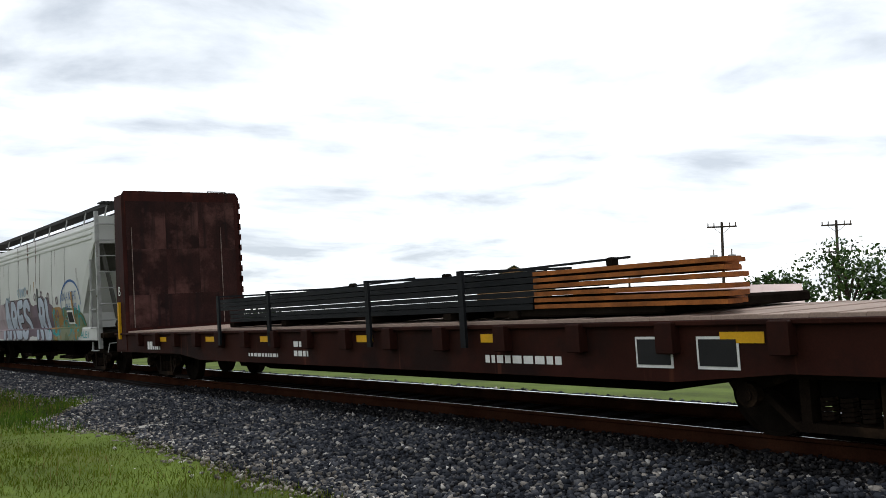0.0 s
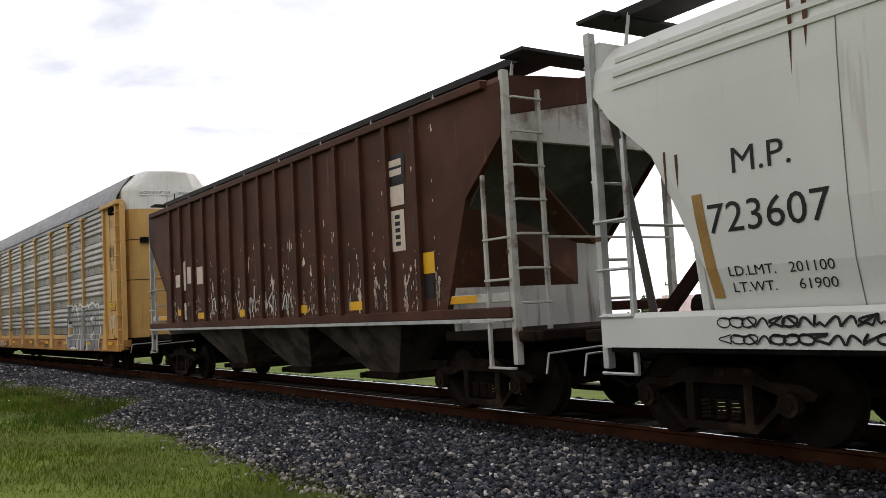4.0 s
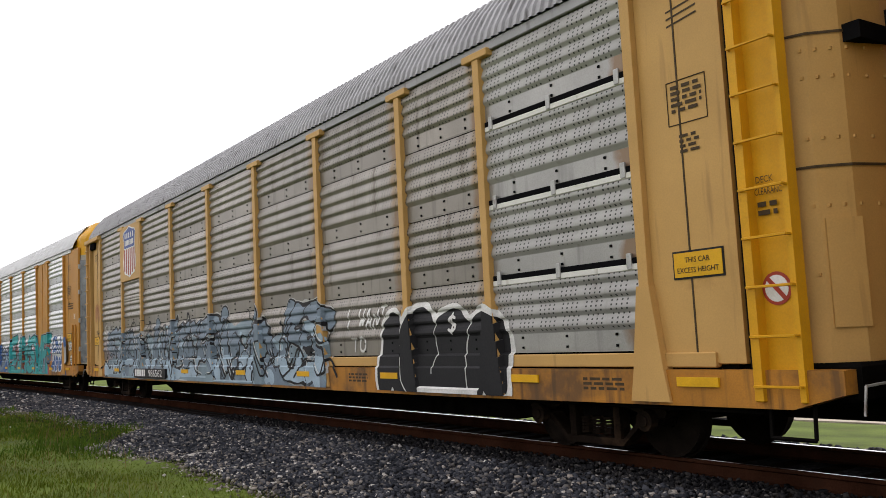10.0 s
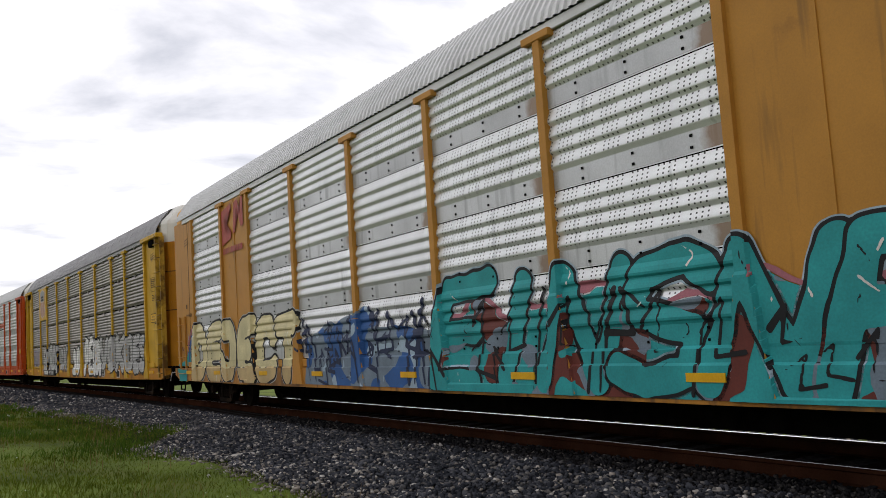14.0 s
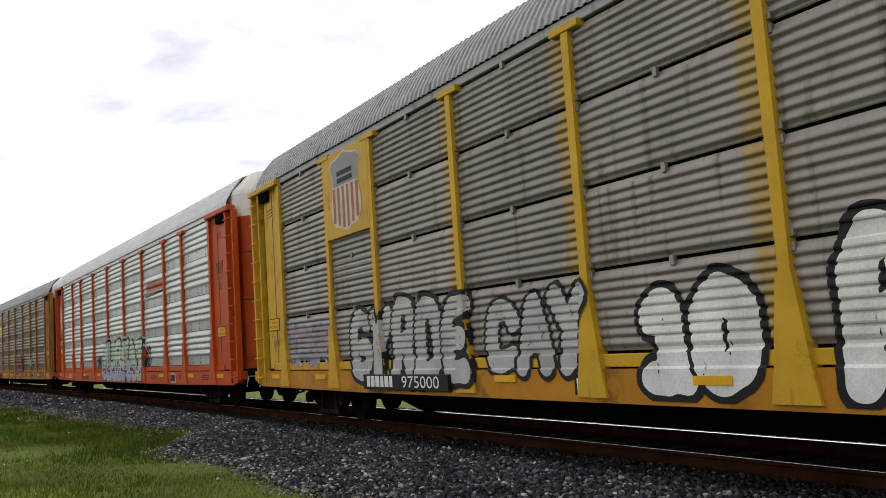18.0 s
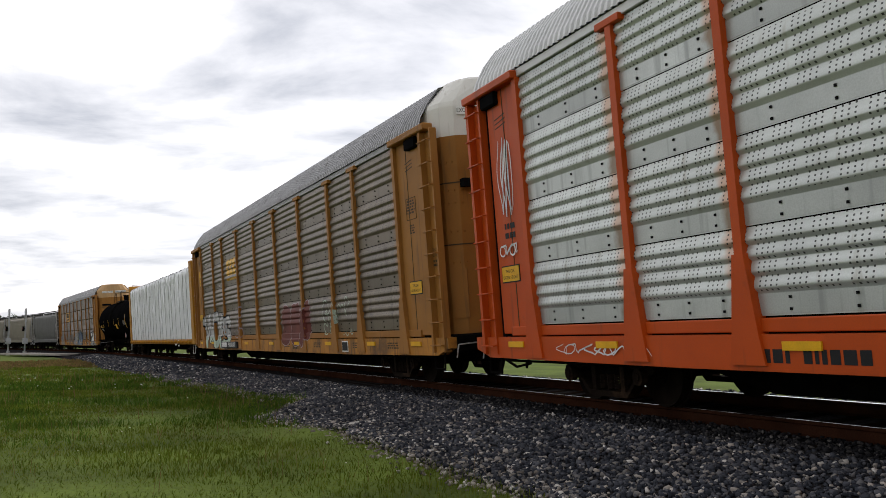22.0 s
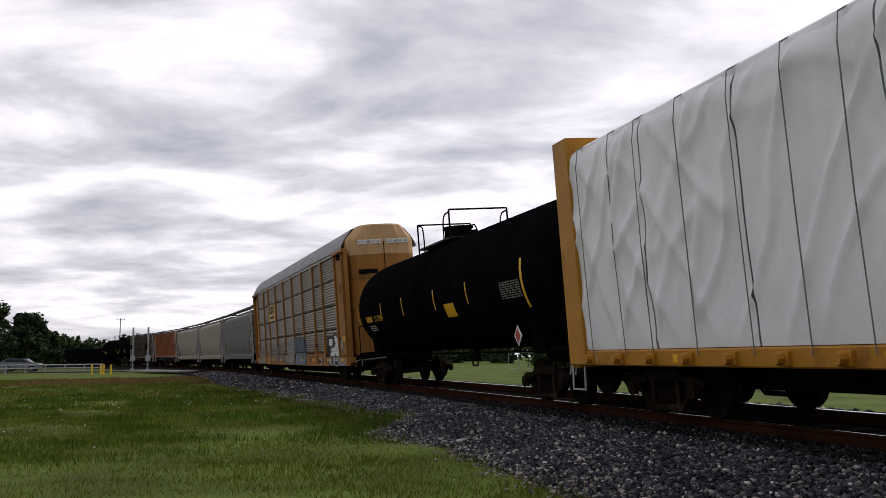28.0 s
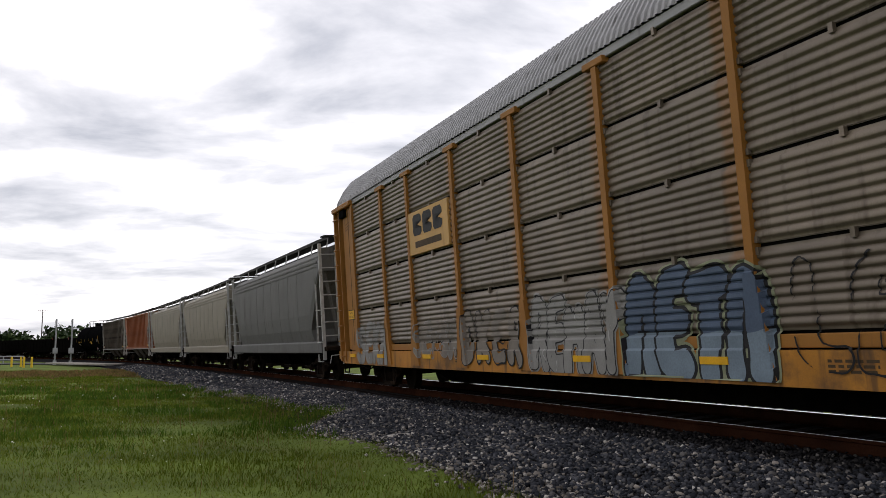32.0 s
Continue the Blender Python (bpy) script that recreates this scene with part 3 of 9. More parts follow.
class Wave:
    """The relief of the side panels: y at height z, and the heights at which it bends."""

    def __init__(self, fine, solid=()):
        self.solid = [(POSTS[b + 1], POSTS[b]) for b in solid]
        pts = []
        for z0, z1 in zip(ROWS, ROWS[1:]):
            n, low, high, gap = (8, 0.06, 0.05, 0.03) if fine else (4, 0.25, 0.03, 0.006)
            p = (z1 - z0 - low - high) / n
            pts.append((z0 + gap, 0.0))
            for i in range(n):
                a = z0 + low + i * p
                d = 0.032 if fine else 0.036
                if fine:
                    pts += [(a + 0.05 * p, 0.0), (a + 0.17 * p, -0.82 * d), (a + 0.34 * p, -d), (a + 0.78 * p, -0.78 * d), (a + 0.93 * p, 0.0)]
                    continue
                pts += [(a + 0.04 * p, 0.0), (a + 0.20 * p, -0.86 * d), (a + 0.36 * p, -d), (a + 0.66 * p, -0.66 * d), (a + 0.95 * p, 0.0)]
            pts.append((z1 - gap - 0.002, 0.0))
        self.z = [a for a, _ in pts]
        self.y = [b for _, b in pts]
        self.zs = [1.0, 1.165] + self.z[2:-2]
        self.xs = [p + d for p in POSTS for d in (-0.24, -0.08, 0.08, 0.24)]

    def __call__(self, x, z):
        d = min(abs(x - p) for p in POSTS)
        if z < 1.85 and d < np.interp(z, [0.66, 1.0, 1.85], [0.27, 0.21, 0.095]):
            return -1.568
        if z > 1.0 and d < 0.085:
            return -1.549
        if z < 1.001:
            return -1.532
        if z < 1.166:
            return -1.503
        return PANEL_Y + float(np.interp(z, self.z, self.y))


    def many(self, x, z):
        d = np.min(np.abs(x[:, None] - np.array(POSTS)[None]), 1)
        y = PANEL_Y + np.interp(z, self.z, self.y)
        for a, b in self.solid:
            y = np.where((x > a) & (x < b), -1.508, y)
        y = np.where(z < 1.166, -1.503, y)
        y = np.where(z < 1.001, -1.532, y)
        y = np.where((z > 1.0) & (d < 0.085), -1.549, y)
        return np.where((z < 1.85) & (d < np.interp(z, [0.66, 1.0, 1.85], [0.27, 0.21, 0.095])), -1.568, y)


WAVES = {False: Wave(False), True: Wave(True)}
_panel = {}


def panel_mesh(width, row, fine, key):
    k = (round(width, 2), row, fine, key)
    if k not in _panel:
        w = WAVES[fine]
        z0, z1 = ROWS[row], ROWS[row + 1]
        zs = [(z, y) for z, y in zip(w.z, w.y) if z0 <= z <= z1]
        g = Geo()
        a = width / 2
        g.loft([[(-a, y, z) for z, y in zs], [(a, y, z) for z, y in zs]][::-1], caps=False, closed=False)
        waves = len(g.f)
        g.box(-a, a, 0.012, 0.03, z0 + 0.02, z1 - 0.02)
        if not fine:
            g.box(-a, a, -0.006, 0.004, z0 + 0.02, z0 + 0.235)
        sheet = len(g.f)
        # clips, or dark rivets on the flat band
        if fine:
            g.box(-0.03, 0.03, -0.05, 0.0, z1 - 0.07, z1 + 0.03)
            for e in (-a, a - 0.05):
                g.box(e, e + 0.05, -0.045, 0.0, z1 - 0.10, z1 - 0.02)
                g.box(e, e + 0.05, -0.045, 0.0, z0 + 0.03, z0 + 0.10)
        else:
            for i in range(3):
                x = -a + width * (i + 0.65) / 3.2
                for z in (z0 + 0.055, z0 + 0.175):
                    g.box(x - 0.014, x + 0.014, -0.02, 0.0, z, z + 0.028)
        me = g.mesh("side_panel")
        me.materials.append(M[key])
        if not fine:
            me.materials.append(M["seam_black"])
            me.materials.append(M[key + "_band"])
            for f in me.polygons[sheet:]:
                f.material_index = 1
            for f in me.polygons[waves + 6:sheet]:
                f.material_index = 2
        for f in me.polygons[:waves]:
            f.use_smooth = True
        _panel[k] = me
    return _panel[k]


_roof = {}


def roof_mesh(key):
    if key not in _roof:
        prof = [(-1.52, 5.20), (-1.48, 5.34), (-1.30, 5.62), (-1.05, 5.92), (-0.6, 6.02), (0, 6.06), (0.6, 6.02), (1.05, 5.92), (1.30, 5.62), (1.48, 5.34), (1.52, 5.20)]
        g = Geo()
        loops = []
        for i in range(700):
            x = -13.1 + 0.15 * (i // 4) + (0, 0.062, 0.078, 0.134)[i % 4]
            o = 0.034 if i % 4 > 1 else 0.0
            loops.append([(x, y * (1 + o / 1.5), z + (o if abs(y) < 1.4 else 0)) for y, z in prof])
        g.loft(loops, caps=False, closed=False)
        me = g.mesh("roof")
        me.materials.append(M[key])
        _roof[key] = me
    return _roof[key]


def shield(car, x, z, w, h, faded=False):
    """A shield emblem with red and white stripes under a blue head, on a plate."""
    y = -1.556
    out = [(-0.5, 0.36), (-0.42, 0.42), (-0.25, 0.44), (0.0, 0.5), (0.25, 0.44), (0.42, 0.42), (0.5, 0.36), (0.43, 0.2), (0.42, 0.05), (0.49, -0.15), (0.48, -0.3), (0.38, -0.42), (0.12, -0.46), (0, -0.5), (-0.12, -0.46), (-0.38, -0.42), (-0.48, -0.3), (-0.49, -0.15), (-0.42, 0.05), (-0.43, 0.2)]
    sh = part("emblem", flat_shape([(x + a * w, z + b * h) for a, b in out], y), "faded_shield" if faded else "decal_white", car, "shield emblem with red and white stripes and a blue head")
    head = [(-0.47, 0.35), (-0.40, 0.40), (-0.24, 0.42), (0, 0.475), (0.24, 0.42), (0.40, 0.40), (0.47, 0.35), (0.405, 0.2), (0.40, 0.08), (-0.40, 0.08), (-0.405, 0.2)]
    part("emblem_head", flat_shape([(x + a * w, z + b * h) for a, b in head], y - 0.003), "car_grey" if faded else "decal_blue", sh)
    if not faded:
        for k, (n, zz) in enumerate(((5, 0.27), (7, 0.13))):
            for i in range(n):
                a = -0.30 + 0.60 * i / (n - 1) if n > 1 else 0
                part("bar", flat_shape([(x + (a - 0.035) * w, z + zz * h), (x + (a + 0.035) * w, z + zz * h), (x + (a + 0.035) * w, z + (zz + 0.10) * h), (x + (a - 0.035) * w, z + (zz + 0.10) * h)], y - 0.006), "decal_white", sh)
    else:
        for zz in (0.2, 0.11):
            part("bar", flat_shape([(x - 0.25 * w, z + zz * h), (x + 0.25 * w, z + zz * h), (x + 0.25 * w, z + (zz + 0.06) * h), (x - 0.25 * w, z + (zz + 0.06) * h)], y - 0.006), "decal_black", sh)
    for i in range(6):
        a = -0.375 + 0.15 * i
        lo = -0.37 if abs(a) > 0.3 else (-0.41 if abs(a) > 0.1 else -0.45)
        part("stripe", flat_shape([(x + (a - 0.04) * w, z + lo * h), (x + (a + 0.04) * w, z + lo * h), (x + (a + 0.04) * w, z + 0.06 * h), (x + (a - 0.04) * w, z + 0.06 * h)], y - 0.003), "faded_red" if faded else "decal_red", sh)


def bubble(rnd, x, z, w, h, wild=0.18, n=22):
    """A rounded, uneven closed outline about w by h."""
    ph = [rnd.uniform(0, 6.28) for _ in range(4)]
    am = [rnd.uniform(0.3, 1) * wild / (k + 1) for k in range(4)]
    pts = []
    for i in range(n):
        a = -2 * math.pi * i / n
        r = 1 + sum(am[k] * math.sin((k + 2) * a + ph[k]) for k in range(4))
        c, s = math.cos(a), math.sin(a)
        pts.append((x + 0.5 * w * r * math.copysign(abs(c) ** 0.6, c), z + 0.5 * h * r * math.copysign(abs(s) ** 0.6, s)))
    return pts[::-1]


def stroke(pts, width):
    """A brushed line along points, as flat quads."""
    g = Geo()
    v = []
    for i, (x, z) in enumerate(pts):
        a, b = pts[max(i - 1, 0)], pts[min(i + 1, len(pts) - 1)]
        dx, dz = b[0] - a[0], b[1] - a[1]
        l = math.hypot(dx, dz) or 1
        w = width * (0.6 + 0.8 * math.sin(math.pi * (i + 0.5) / len(pts)))
        v += [(x - dz / l * w / 2, 0, z + dx / l * w / 2), (x + dz / l * w / 2, 0, z - dx / l * w / 2)]
    g.add(v, [(2 * i, 2 * i + 1, 2 * i + 3, 2 * i + 2) for i in range(len(pts) - 1)])
    return g


def fan(g, cx, cz, pts):
    n = len(pts)
    g.add([(cx, 0, cz)] + [(a, 0, b) for a, b in pts], [(0, 1 + i, 1 + (i + 1) % n) for i in range(n)])


def autorack(u, label, panel, frame_key, sill_key, roof_key, end_key=None, fine=False, shield_bay=7, solid=(), cap="white_paint", ladder_key=None, first_key=None, seed=0, smooth_ends=False, door_key=None, number="", faded=False, slot=3.86, warn=(2.02, 2.02)):
    car = car_base("autorack", u, 10.3, label, "railcar")
    wave = WAVES[fine]
    end_key, ladder_key = end_key or frame_key, ladder_key or frame_key
    # solid dark block fills the hollow rack; its unlit inside is in the colour
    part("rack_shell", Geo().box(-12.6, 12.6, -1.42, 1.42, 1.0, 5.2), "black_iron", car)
    for sgn in (-1, 1):
        y0, y1 = (-1.53, -1.30) if sgn < 0 else (1.30, 1.53)
        g = Geo().prism_y([(-13.7, 0.80), (-13.2, 0.66), (-8.0, 0.62), (8.0, 0.62), (13.2, 0.66), (13.7, 0.80), (13.7, 1.0), (-13.7, 1.0)], y0, y1)
        part("side_sill", g, sill_key, car)
        y0, y1 = (-1.50, -1.40) if sgn < 0 else (1.40, 1.50)
        part("lower_rail", Geo().box(-12.4, 12.4, y0, y1, 1.02, 1.165, 0.01), frame_key, car)
        part("upper_rail", Geo().box(-12.6, 12.6, y0, y1, 5.07, 5.2, 0.01), roof_key, car)
    part("far_wall", Geo().box(-12.4, 12.4, 1.43, 1.47, 1.17, 5.06), panel, car)
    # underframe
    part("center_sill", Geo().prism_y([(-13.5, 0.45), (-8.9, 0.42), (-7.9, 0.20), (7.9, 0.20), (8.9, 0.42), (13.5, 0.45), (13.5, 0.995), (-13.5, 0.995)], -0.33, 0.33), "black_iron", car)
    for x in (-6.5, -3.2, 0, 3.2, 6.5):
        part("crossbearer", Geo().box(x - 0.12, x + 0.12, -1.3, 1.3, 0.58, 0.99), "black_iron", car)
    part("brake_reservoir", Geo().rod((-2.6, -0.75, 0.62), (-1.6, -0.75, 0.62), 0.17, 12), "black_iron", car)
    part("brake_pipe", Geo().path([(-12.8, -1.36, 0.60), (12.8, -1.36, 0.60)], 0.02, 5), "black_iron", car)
    # bays
    for b, (xa, xb) in enumerate(zip(POSTS, POSTS[1:])):
        w = xa - xb - 0.12
        for r in range(4):
            if b in solid:
                continue
            if b == shield_bay and r >= 2 and shield_bay is not None:
                continue
            key = first_key if (b == 0 and first_key) else panel
            part("side_panel", panel_mesh(w, r, fine, key), key, car, at=((xa + xb) / 2, PANEL_Y, 0))
        if b == 0 and first_key:
            for z in ROWS[1:4]:
                part("gap_strip", Geo().box(xb + 0.08, xa - 0.08, -1.500, -1.47, z - 0.10, z - 0.035, 0.006), "white_paint", car, "bare white strip under the open joint")
                part("joint_gap", Geo().box(xb + 0.08, xa - 0.08, -1.497, -1.46, z - 0.03, z + 0.03), "seam_black", car)
                for f in (0.08, 0.5, 0.92):
                    x = xb + (xa - xb) * f
                    part("joint_clip", Geo().box(x - 0.035, x + 0.035, -1.512, -1.49, z - 0.09, z + 0.08, 0.008), "bare_metal", car)
        if b in solid:
            g = Geo().box(xb + 0.06, xa - 0.06, -1.49, -1.44, 1.18, 5.06)
            g.box((xa + xb) / 2 - 0.02, (xa + xb) / 2 + 0.02, -1.505, -1.49, 1.18, 5.06)
            part("plain_panel", g, frame_key, car)
        elif b == shield_bay:
            zc = ROWS[2]
            part("emblem_panel", Geo().box(xb + 0.05, xa - 0.05, -1.55, -1.44, zc + 0.35, 5.06, 0.01), frame_key, car)
            part("side_panel", panel_mesh(w, 1, fine, panel), panel, car, at=((xa + xb) / 2, PANEL_Y, 0.45))
            shield(car, (xa + xb) / 2, 4.28, 1.35, 1.5, faded)
    # posts with their caps and gussets
    pm = Geo().box(-0.065, 0.065, -1.545, -1.42, 1.0, 5.06, 0.012).mesh("post")
    cm = Geo().box(-0.27, 0.27, -1.56, -1.44, 5.0, 5.10, 0.01).mesh("post_cap")
    gm = Geo().prism_y([(-0.26, 0.68), (0.26, 0.68), (0.20, 1.0), (0.085, 1.85), (-0.085, 1.85), (-0.20, 1.0)], -1.565, -1.40).mesh("gusset")
    for me, key in ((pm, frame_key), (cm, frame_key), (gm, frame_key)):
        me.materials.append(M[key])
    for i, x in enumerate(POSTS):
        p = part("post", pm, frame_key, car, at=(x, 0, 0))
        if 0 < i < 9:
            part("post_cap", cm, frame_key, p)
        part("gusset", gm, frame_key, p)
    # ends: side plate, ladder and the curved doors
    for sgn in (1, -1):
        s = lambda a, b: (min(sgn * a, sgn * b), max(sgn * a, sgn * b))
        rung_key = ladder_key if sgn > 0 else end_key
        out = 0.2 if sgn > 0 and not first_key else 0.0
        ep = part("end_plate", Geo().box(*s(11.67, 12.72 + out if not smooth_ends else 13.55), -1.47, -1.40, 1.05, 5.16, 0.01), end_key, car)
        if sgn < 0 or not fine:
            part("plate_seam", Geo().box(*s(12.16, 12.18), -1.476, -1.47, 1.05, 5.1), "stencil_ink", ep)
        if smooth_ends:
            x0, x1 = (12.80, 13.25) if sgn > 0 else (-13.18, -12.56)
            ladder("ladder", car, x0, x1, -1.48, 0.62, 2.45, 4, ladder_key, stile=0.05)
        else:
            part("end_header", Geo().box(*s(11.55, 13.40), -1.62, -1.40, 5.04, 5.18, 0.02), end_key, car)
            # black block put under the header for its shade
            part("door_track", Geo().box(*s(12.3, 12.8), -1.56, -1.44, 4.82, 5.04, 0.02), "seam_black", car)
            x0, x1 = s(12.86 + out, 13.36 + 1.2 * out)
            g = Geo().box(x0, x0 + 0.09, -1.58, -1.42, 0.72, 5.04, 0.01).box(x1 - 0.06, x1, -1.56, -1.42, 0.72, 5.04, 0.01)
            lad = part("ladder", g, rung_key, car)
            part("back_plate", Geo().box(x0 + 0.09, x1 - 0.06, -1.46, -1.44, 0.74, 5.0), rung_key, lad)
            rm = Geo().path([(x0 + 0.03, -1.58, 0), (x0 + 0.03, -1.62, 0), (x1 - 0.02, -1.62, 0), (x1 - 0.02, -1.56, 0)], 0.014, 5).mesh("rung")
            rm.materials.append(M[rung_key])
            for i in range(10):
                part("rung", rm, rung_key, lad, at=(0, 0, 0.86 + i * 0.44))
            # black strip for the shadow in the gap between plate and ladder
            part("gap_seal", Geo().box(*s(12.74 + out, 12.84 + out), -1.44, -1.40, 1.0, 5.1), "seam_black", car)
        e = 0.42 if smooth_ends else 0.0
        plan = [(12.5, -1.395), (13.15 + e, -1.375), (13.45 + e, -1.27), (13.66 + e, -1.05), (13.80 + e, -0.6), (13.84 + e, -0.03), (13.84 + e, 0.03), (13.80 + e, 0.6), (13.66 + e, 1.05), (13.45 + e, 1.27), (13.15 + e, 1.38), (12.5, 1.40)]
        ring = lambda z, o=0.0, pl=plan: [(sgn * (a + o), b * (1 + o / 2), z) for a, b in (pl if sgn > 0 else pl[::-1])]
        skin_key = door_key if door_key and sgn > 0 else end_key
        door = part("end_door", Geo().loft([ring(1.05), ring(4.88)]), skin_key, car)
        cap_loops = [ring(4.88)]
        for z, k, q in ((5.46, 1.0, 1.0), (5.56, 0.975, 1.0), (6.0, 0.68, 0.995), (6.05, 0.63, 0.97)):
            cap_loops.append([(sgn * (12.5 + (a - 12.5) * q), b * k, z) for a, b in (plan if sgn > 0 else plan[::-1])])
        part("end_cap", Geo().loft(cap_loops), cap, car)
        part("door_seam", Geo().box(*s(13.80 + e, 13.86 + e), -0.012, 0.012, 1.1, 5.35), "seam_black", door)
        for z in () if smooth_ends else (3.95, 2.75):
            part("door_band", Geo().loft([ring(z, 0.010, plan[1:-1]), ring(z + 0.025, 0.010, plan[1:-1])], caps=False), "stencil_ink", door)
        rv = Geo()
        for z in (4.35, 3.8, 3.55, 3.0, 2.4, 1.8):
            for a in np.linspace(0.04, 0.96, 12):
                t = a * (len(plan) // 2 - 1)
                i = min(int(t), 4)
                px, py = plan[i][0] + (plan[i + 1][0] - plan[i][0]) * (t - i), plan[i][1] + (plan[i + 1][1] - plan[i][1]) * (t - i)
                rv.box(sgn * px - 0.014, sgn * px + 0.014, py - 0.014, py + 0.014, z, z + 0.028)
        part("rivets", rv, skin_key, door)["kind"] = "stuff"
        if not smooth_ends:
            part("window_slot", Geo().box(*s(13.60, 13.835), -1.02, -0.30, slot, slot + 0.16), "seam_black", door)
            part("access_door", Geo().loft([[(sgn * 13.50, -1.26, z), (sgn * 13.70, -1.03, z), (sgn * 13.66, -1.0, z), (sgn * 13.46, -1.23, z)][::sgn] for z in (1.35, 2.3)]), skin_key, door)
        if smooth_ends and sgn > 0:
            part("corner_strip", Geo().loft([[(sgn * 13.57, -1.42, z), (sgn * 13.93, -1.26, z), (sgn * 13.90, -1.20, z), (sgn * 13.55, -1.36, z)][::sgn] for z in (1.1, 4.7)]), "scuffed_steel", door, "scuffed bare steel edge strip")
            for z in (1.5, 2.5, 3.5, 4.4):
                part("hinge", Geo().box(*s(13.50, 13.62), -1.47, -1.40, z, z + 0.16, 0.01), "bare_metal", door)
            for i, word in enumerate(("LOWER", "AND LOCK", "HINGED", "DECKS", "CLOSE", "AND LOCK", "DOORS", "BEFORE", "MOVING", "CAR")):
                w = letters("door_lettering", word, 0, 0, 0.065, 0, "stencil_ink", door, width=0.032 * len(word))
                w.matrix_local = Matrix.Translation((13.95, -1.215, 3.02 - 0.085 * i)) @ Matrix.Rotation(radians(46), 4, "Z")
        part("end_sill", Geo().box(*s(12.6, 13.75), -1.35, 1.35, 0.72, 1.05, 0.03), "black_iron", car)
        part("end_step", Geo().path([(sgn * 13.36, -1.45, 0.74), (sgn * 13.36, -1.47, 0.40), (sgn * 12.92, -1.47, 0.40), (sgn * 12.92, -1.45, 0.74)], 0.02, 5), "black_iron", car)
        # stencils on the end plate
        x0 = 12.1 if fine and sgn > 0 else s(11.95, 12.62)[0]
        wz = warn[0] if sgn > 0 else warn[1]
        plate(car, "warning_plate", x0, x0 + 0.62, wz - 0.14, wz + 0.14, -1.472, "decal_black", "yellow warning plate with black lettering")
        plate(car, "warning_face", x0 + 0.02, x0 + 0.60, wz - 0.12, wz + 0.12, -1.479, "decal_yellow")
        letters("warning_lettering", "THIS CAR", x0 + 0.16, wz + 0.02, 0.075, -1.489, "decal_black", car, width=0.30)
        letters("warning_lettering", "EXCESS HEIGHT", x0 + 0.06, wz - 0.08, 0.075, -1.489, "decal_black", car, width=0.50)
        for i in range(3):
            z = 4.42 + 0.075 * i
            part("slanted_bar", flat_shape([(x0 + 0.14, z), (x0 + 0.52, z + 0.05), (x0 + 0.52, z + 0.07), (x0 + 0.14, z + 0.02)], -1.474), "stencil_ink", car)
        if sgn < 0:
            continue
        part("data_frame", Geo().path([(x0 + 0.08, -1.474, 3.42), (x0 + 0.56, -1.474, 3.42), (x0 + 0.56, -1.474, 3.86), (x0 + 0.08, -1.474, 3.86), (x0 + 0.08, -1.474, 3.42)], 0.006, 4), "stencil_ink", car)
        bars(car, x0 + 0.13, 3.78, 0.38, 5, 0.035, -1.478)
        bars(car, x0 + 0.2, 3.28, 0.24, 4, 0.03, -1.478)
        if not smooth_ends:
            lx = 12.5 if fine else s(12.96 + out, 13.29 + out)[0]
            letters("deck_lettering", "DECK", lx + 0.02, 2.68, 0.085, -1.476, "stencil_ink", car, width=0.18)
            letters("deck_lettering", "CLEARANCE", lx, 2.57, 0.085, -1.476, "stencil_ink", car, width=0.31)
            bars(car, lx + 0.02, 2.46, 0.2, 2, 0.045, -1.476)
        else:
            bars(car, x0 + 0.1, 3.2, 0.8, 3, 0.05, -1.478)
        for y0, turn in ((-1.0, 80), (0.10, 93)):
            x0 = 13.72 + e if y0 < 0 else 13.86 + e
            strip_ = part("height_strip", Geo().box(0, 0.92, -0.004, 0.004, -0.04, 0.13), "decal_white", car, "white strip with black lettering")
            strip_.matrix_local = Matrix.Translation((x0, y0 - 0.01, 5.32)) @ Matrix.Rotation(radians(turn), 4, "Z")
            w = letters("height_lettering", "EXCESS HEIGHT CAR", 0, 0, 0.125, -0.008, "decal_black", car, width=0.88)
            w.matrix_local = Matrix.Translation((x0, y0, 5.32)) @ Matrix.Rotation(radians(turn), 4, "Z")
    part("roof", roof_mesh(roof_key), roof_key, car)
    couplers(car, 13.75)
    # reflective patches and small stencils on the sill
    for x in (-12.2, -9.6, -6.2, -3.2, 0.4, 3.4, 6.4, 9.6, 12.2):
        plate(car, "reflector", x - 0.25, x + 0.25, 0.84, 0.93, -1.531, "decal_yellow", t=0.024)
    for x in (-4.6, 2.0, 5.1, 8.3, 10.6):
        bars(car, x, 0.88, 0.62, 3, 0.03, -1.533)
    bars(car, 2.9, 0.72, 0.6, 1, 0.16, -1.533, "stencil_ink", "reporting_mark")
    plate(car, "data_plate", 7.5, 7.95, 0.68, 0.95, -1.531, "decal_white")
    plate(car, "data_plate_face", 7.53, 7.92, 0.71, 0.92, -1.538, "decal_black")
    if number:
        part("number_board", Geo().box(-7.5, -4.6, -1.606, -1.53, 0.69, 0.94, 0.01), sill_key if number == "996116" else "decal_black", car)
        letters("number_outline", number, -6.035, 0.722, 0.27, -1.609, "decal_black", car, width=1.2)
        letters("car_number", number, -6.05, 0.735, 0.26, -1.612, "decal_white", car, width=1.2)
        bars(car, -7.35, 0.735, 1.0, 1, 0.18, -1.612, "decal_white", name="reporting_mark")
    return car


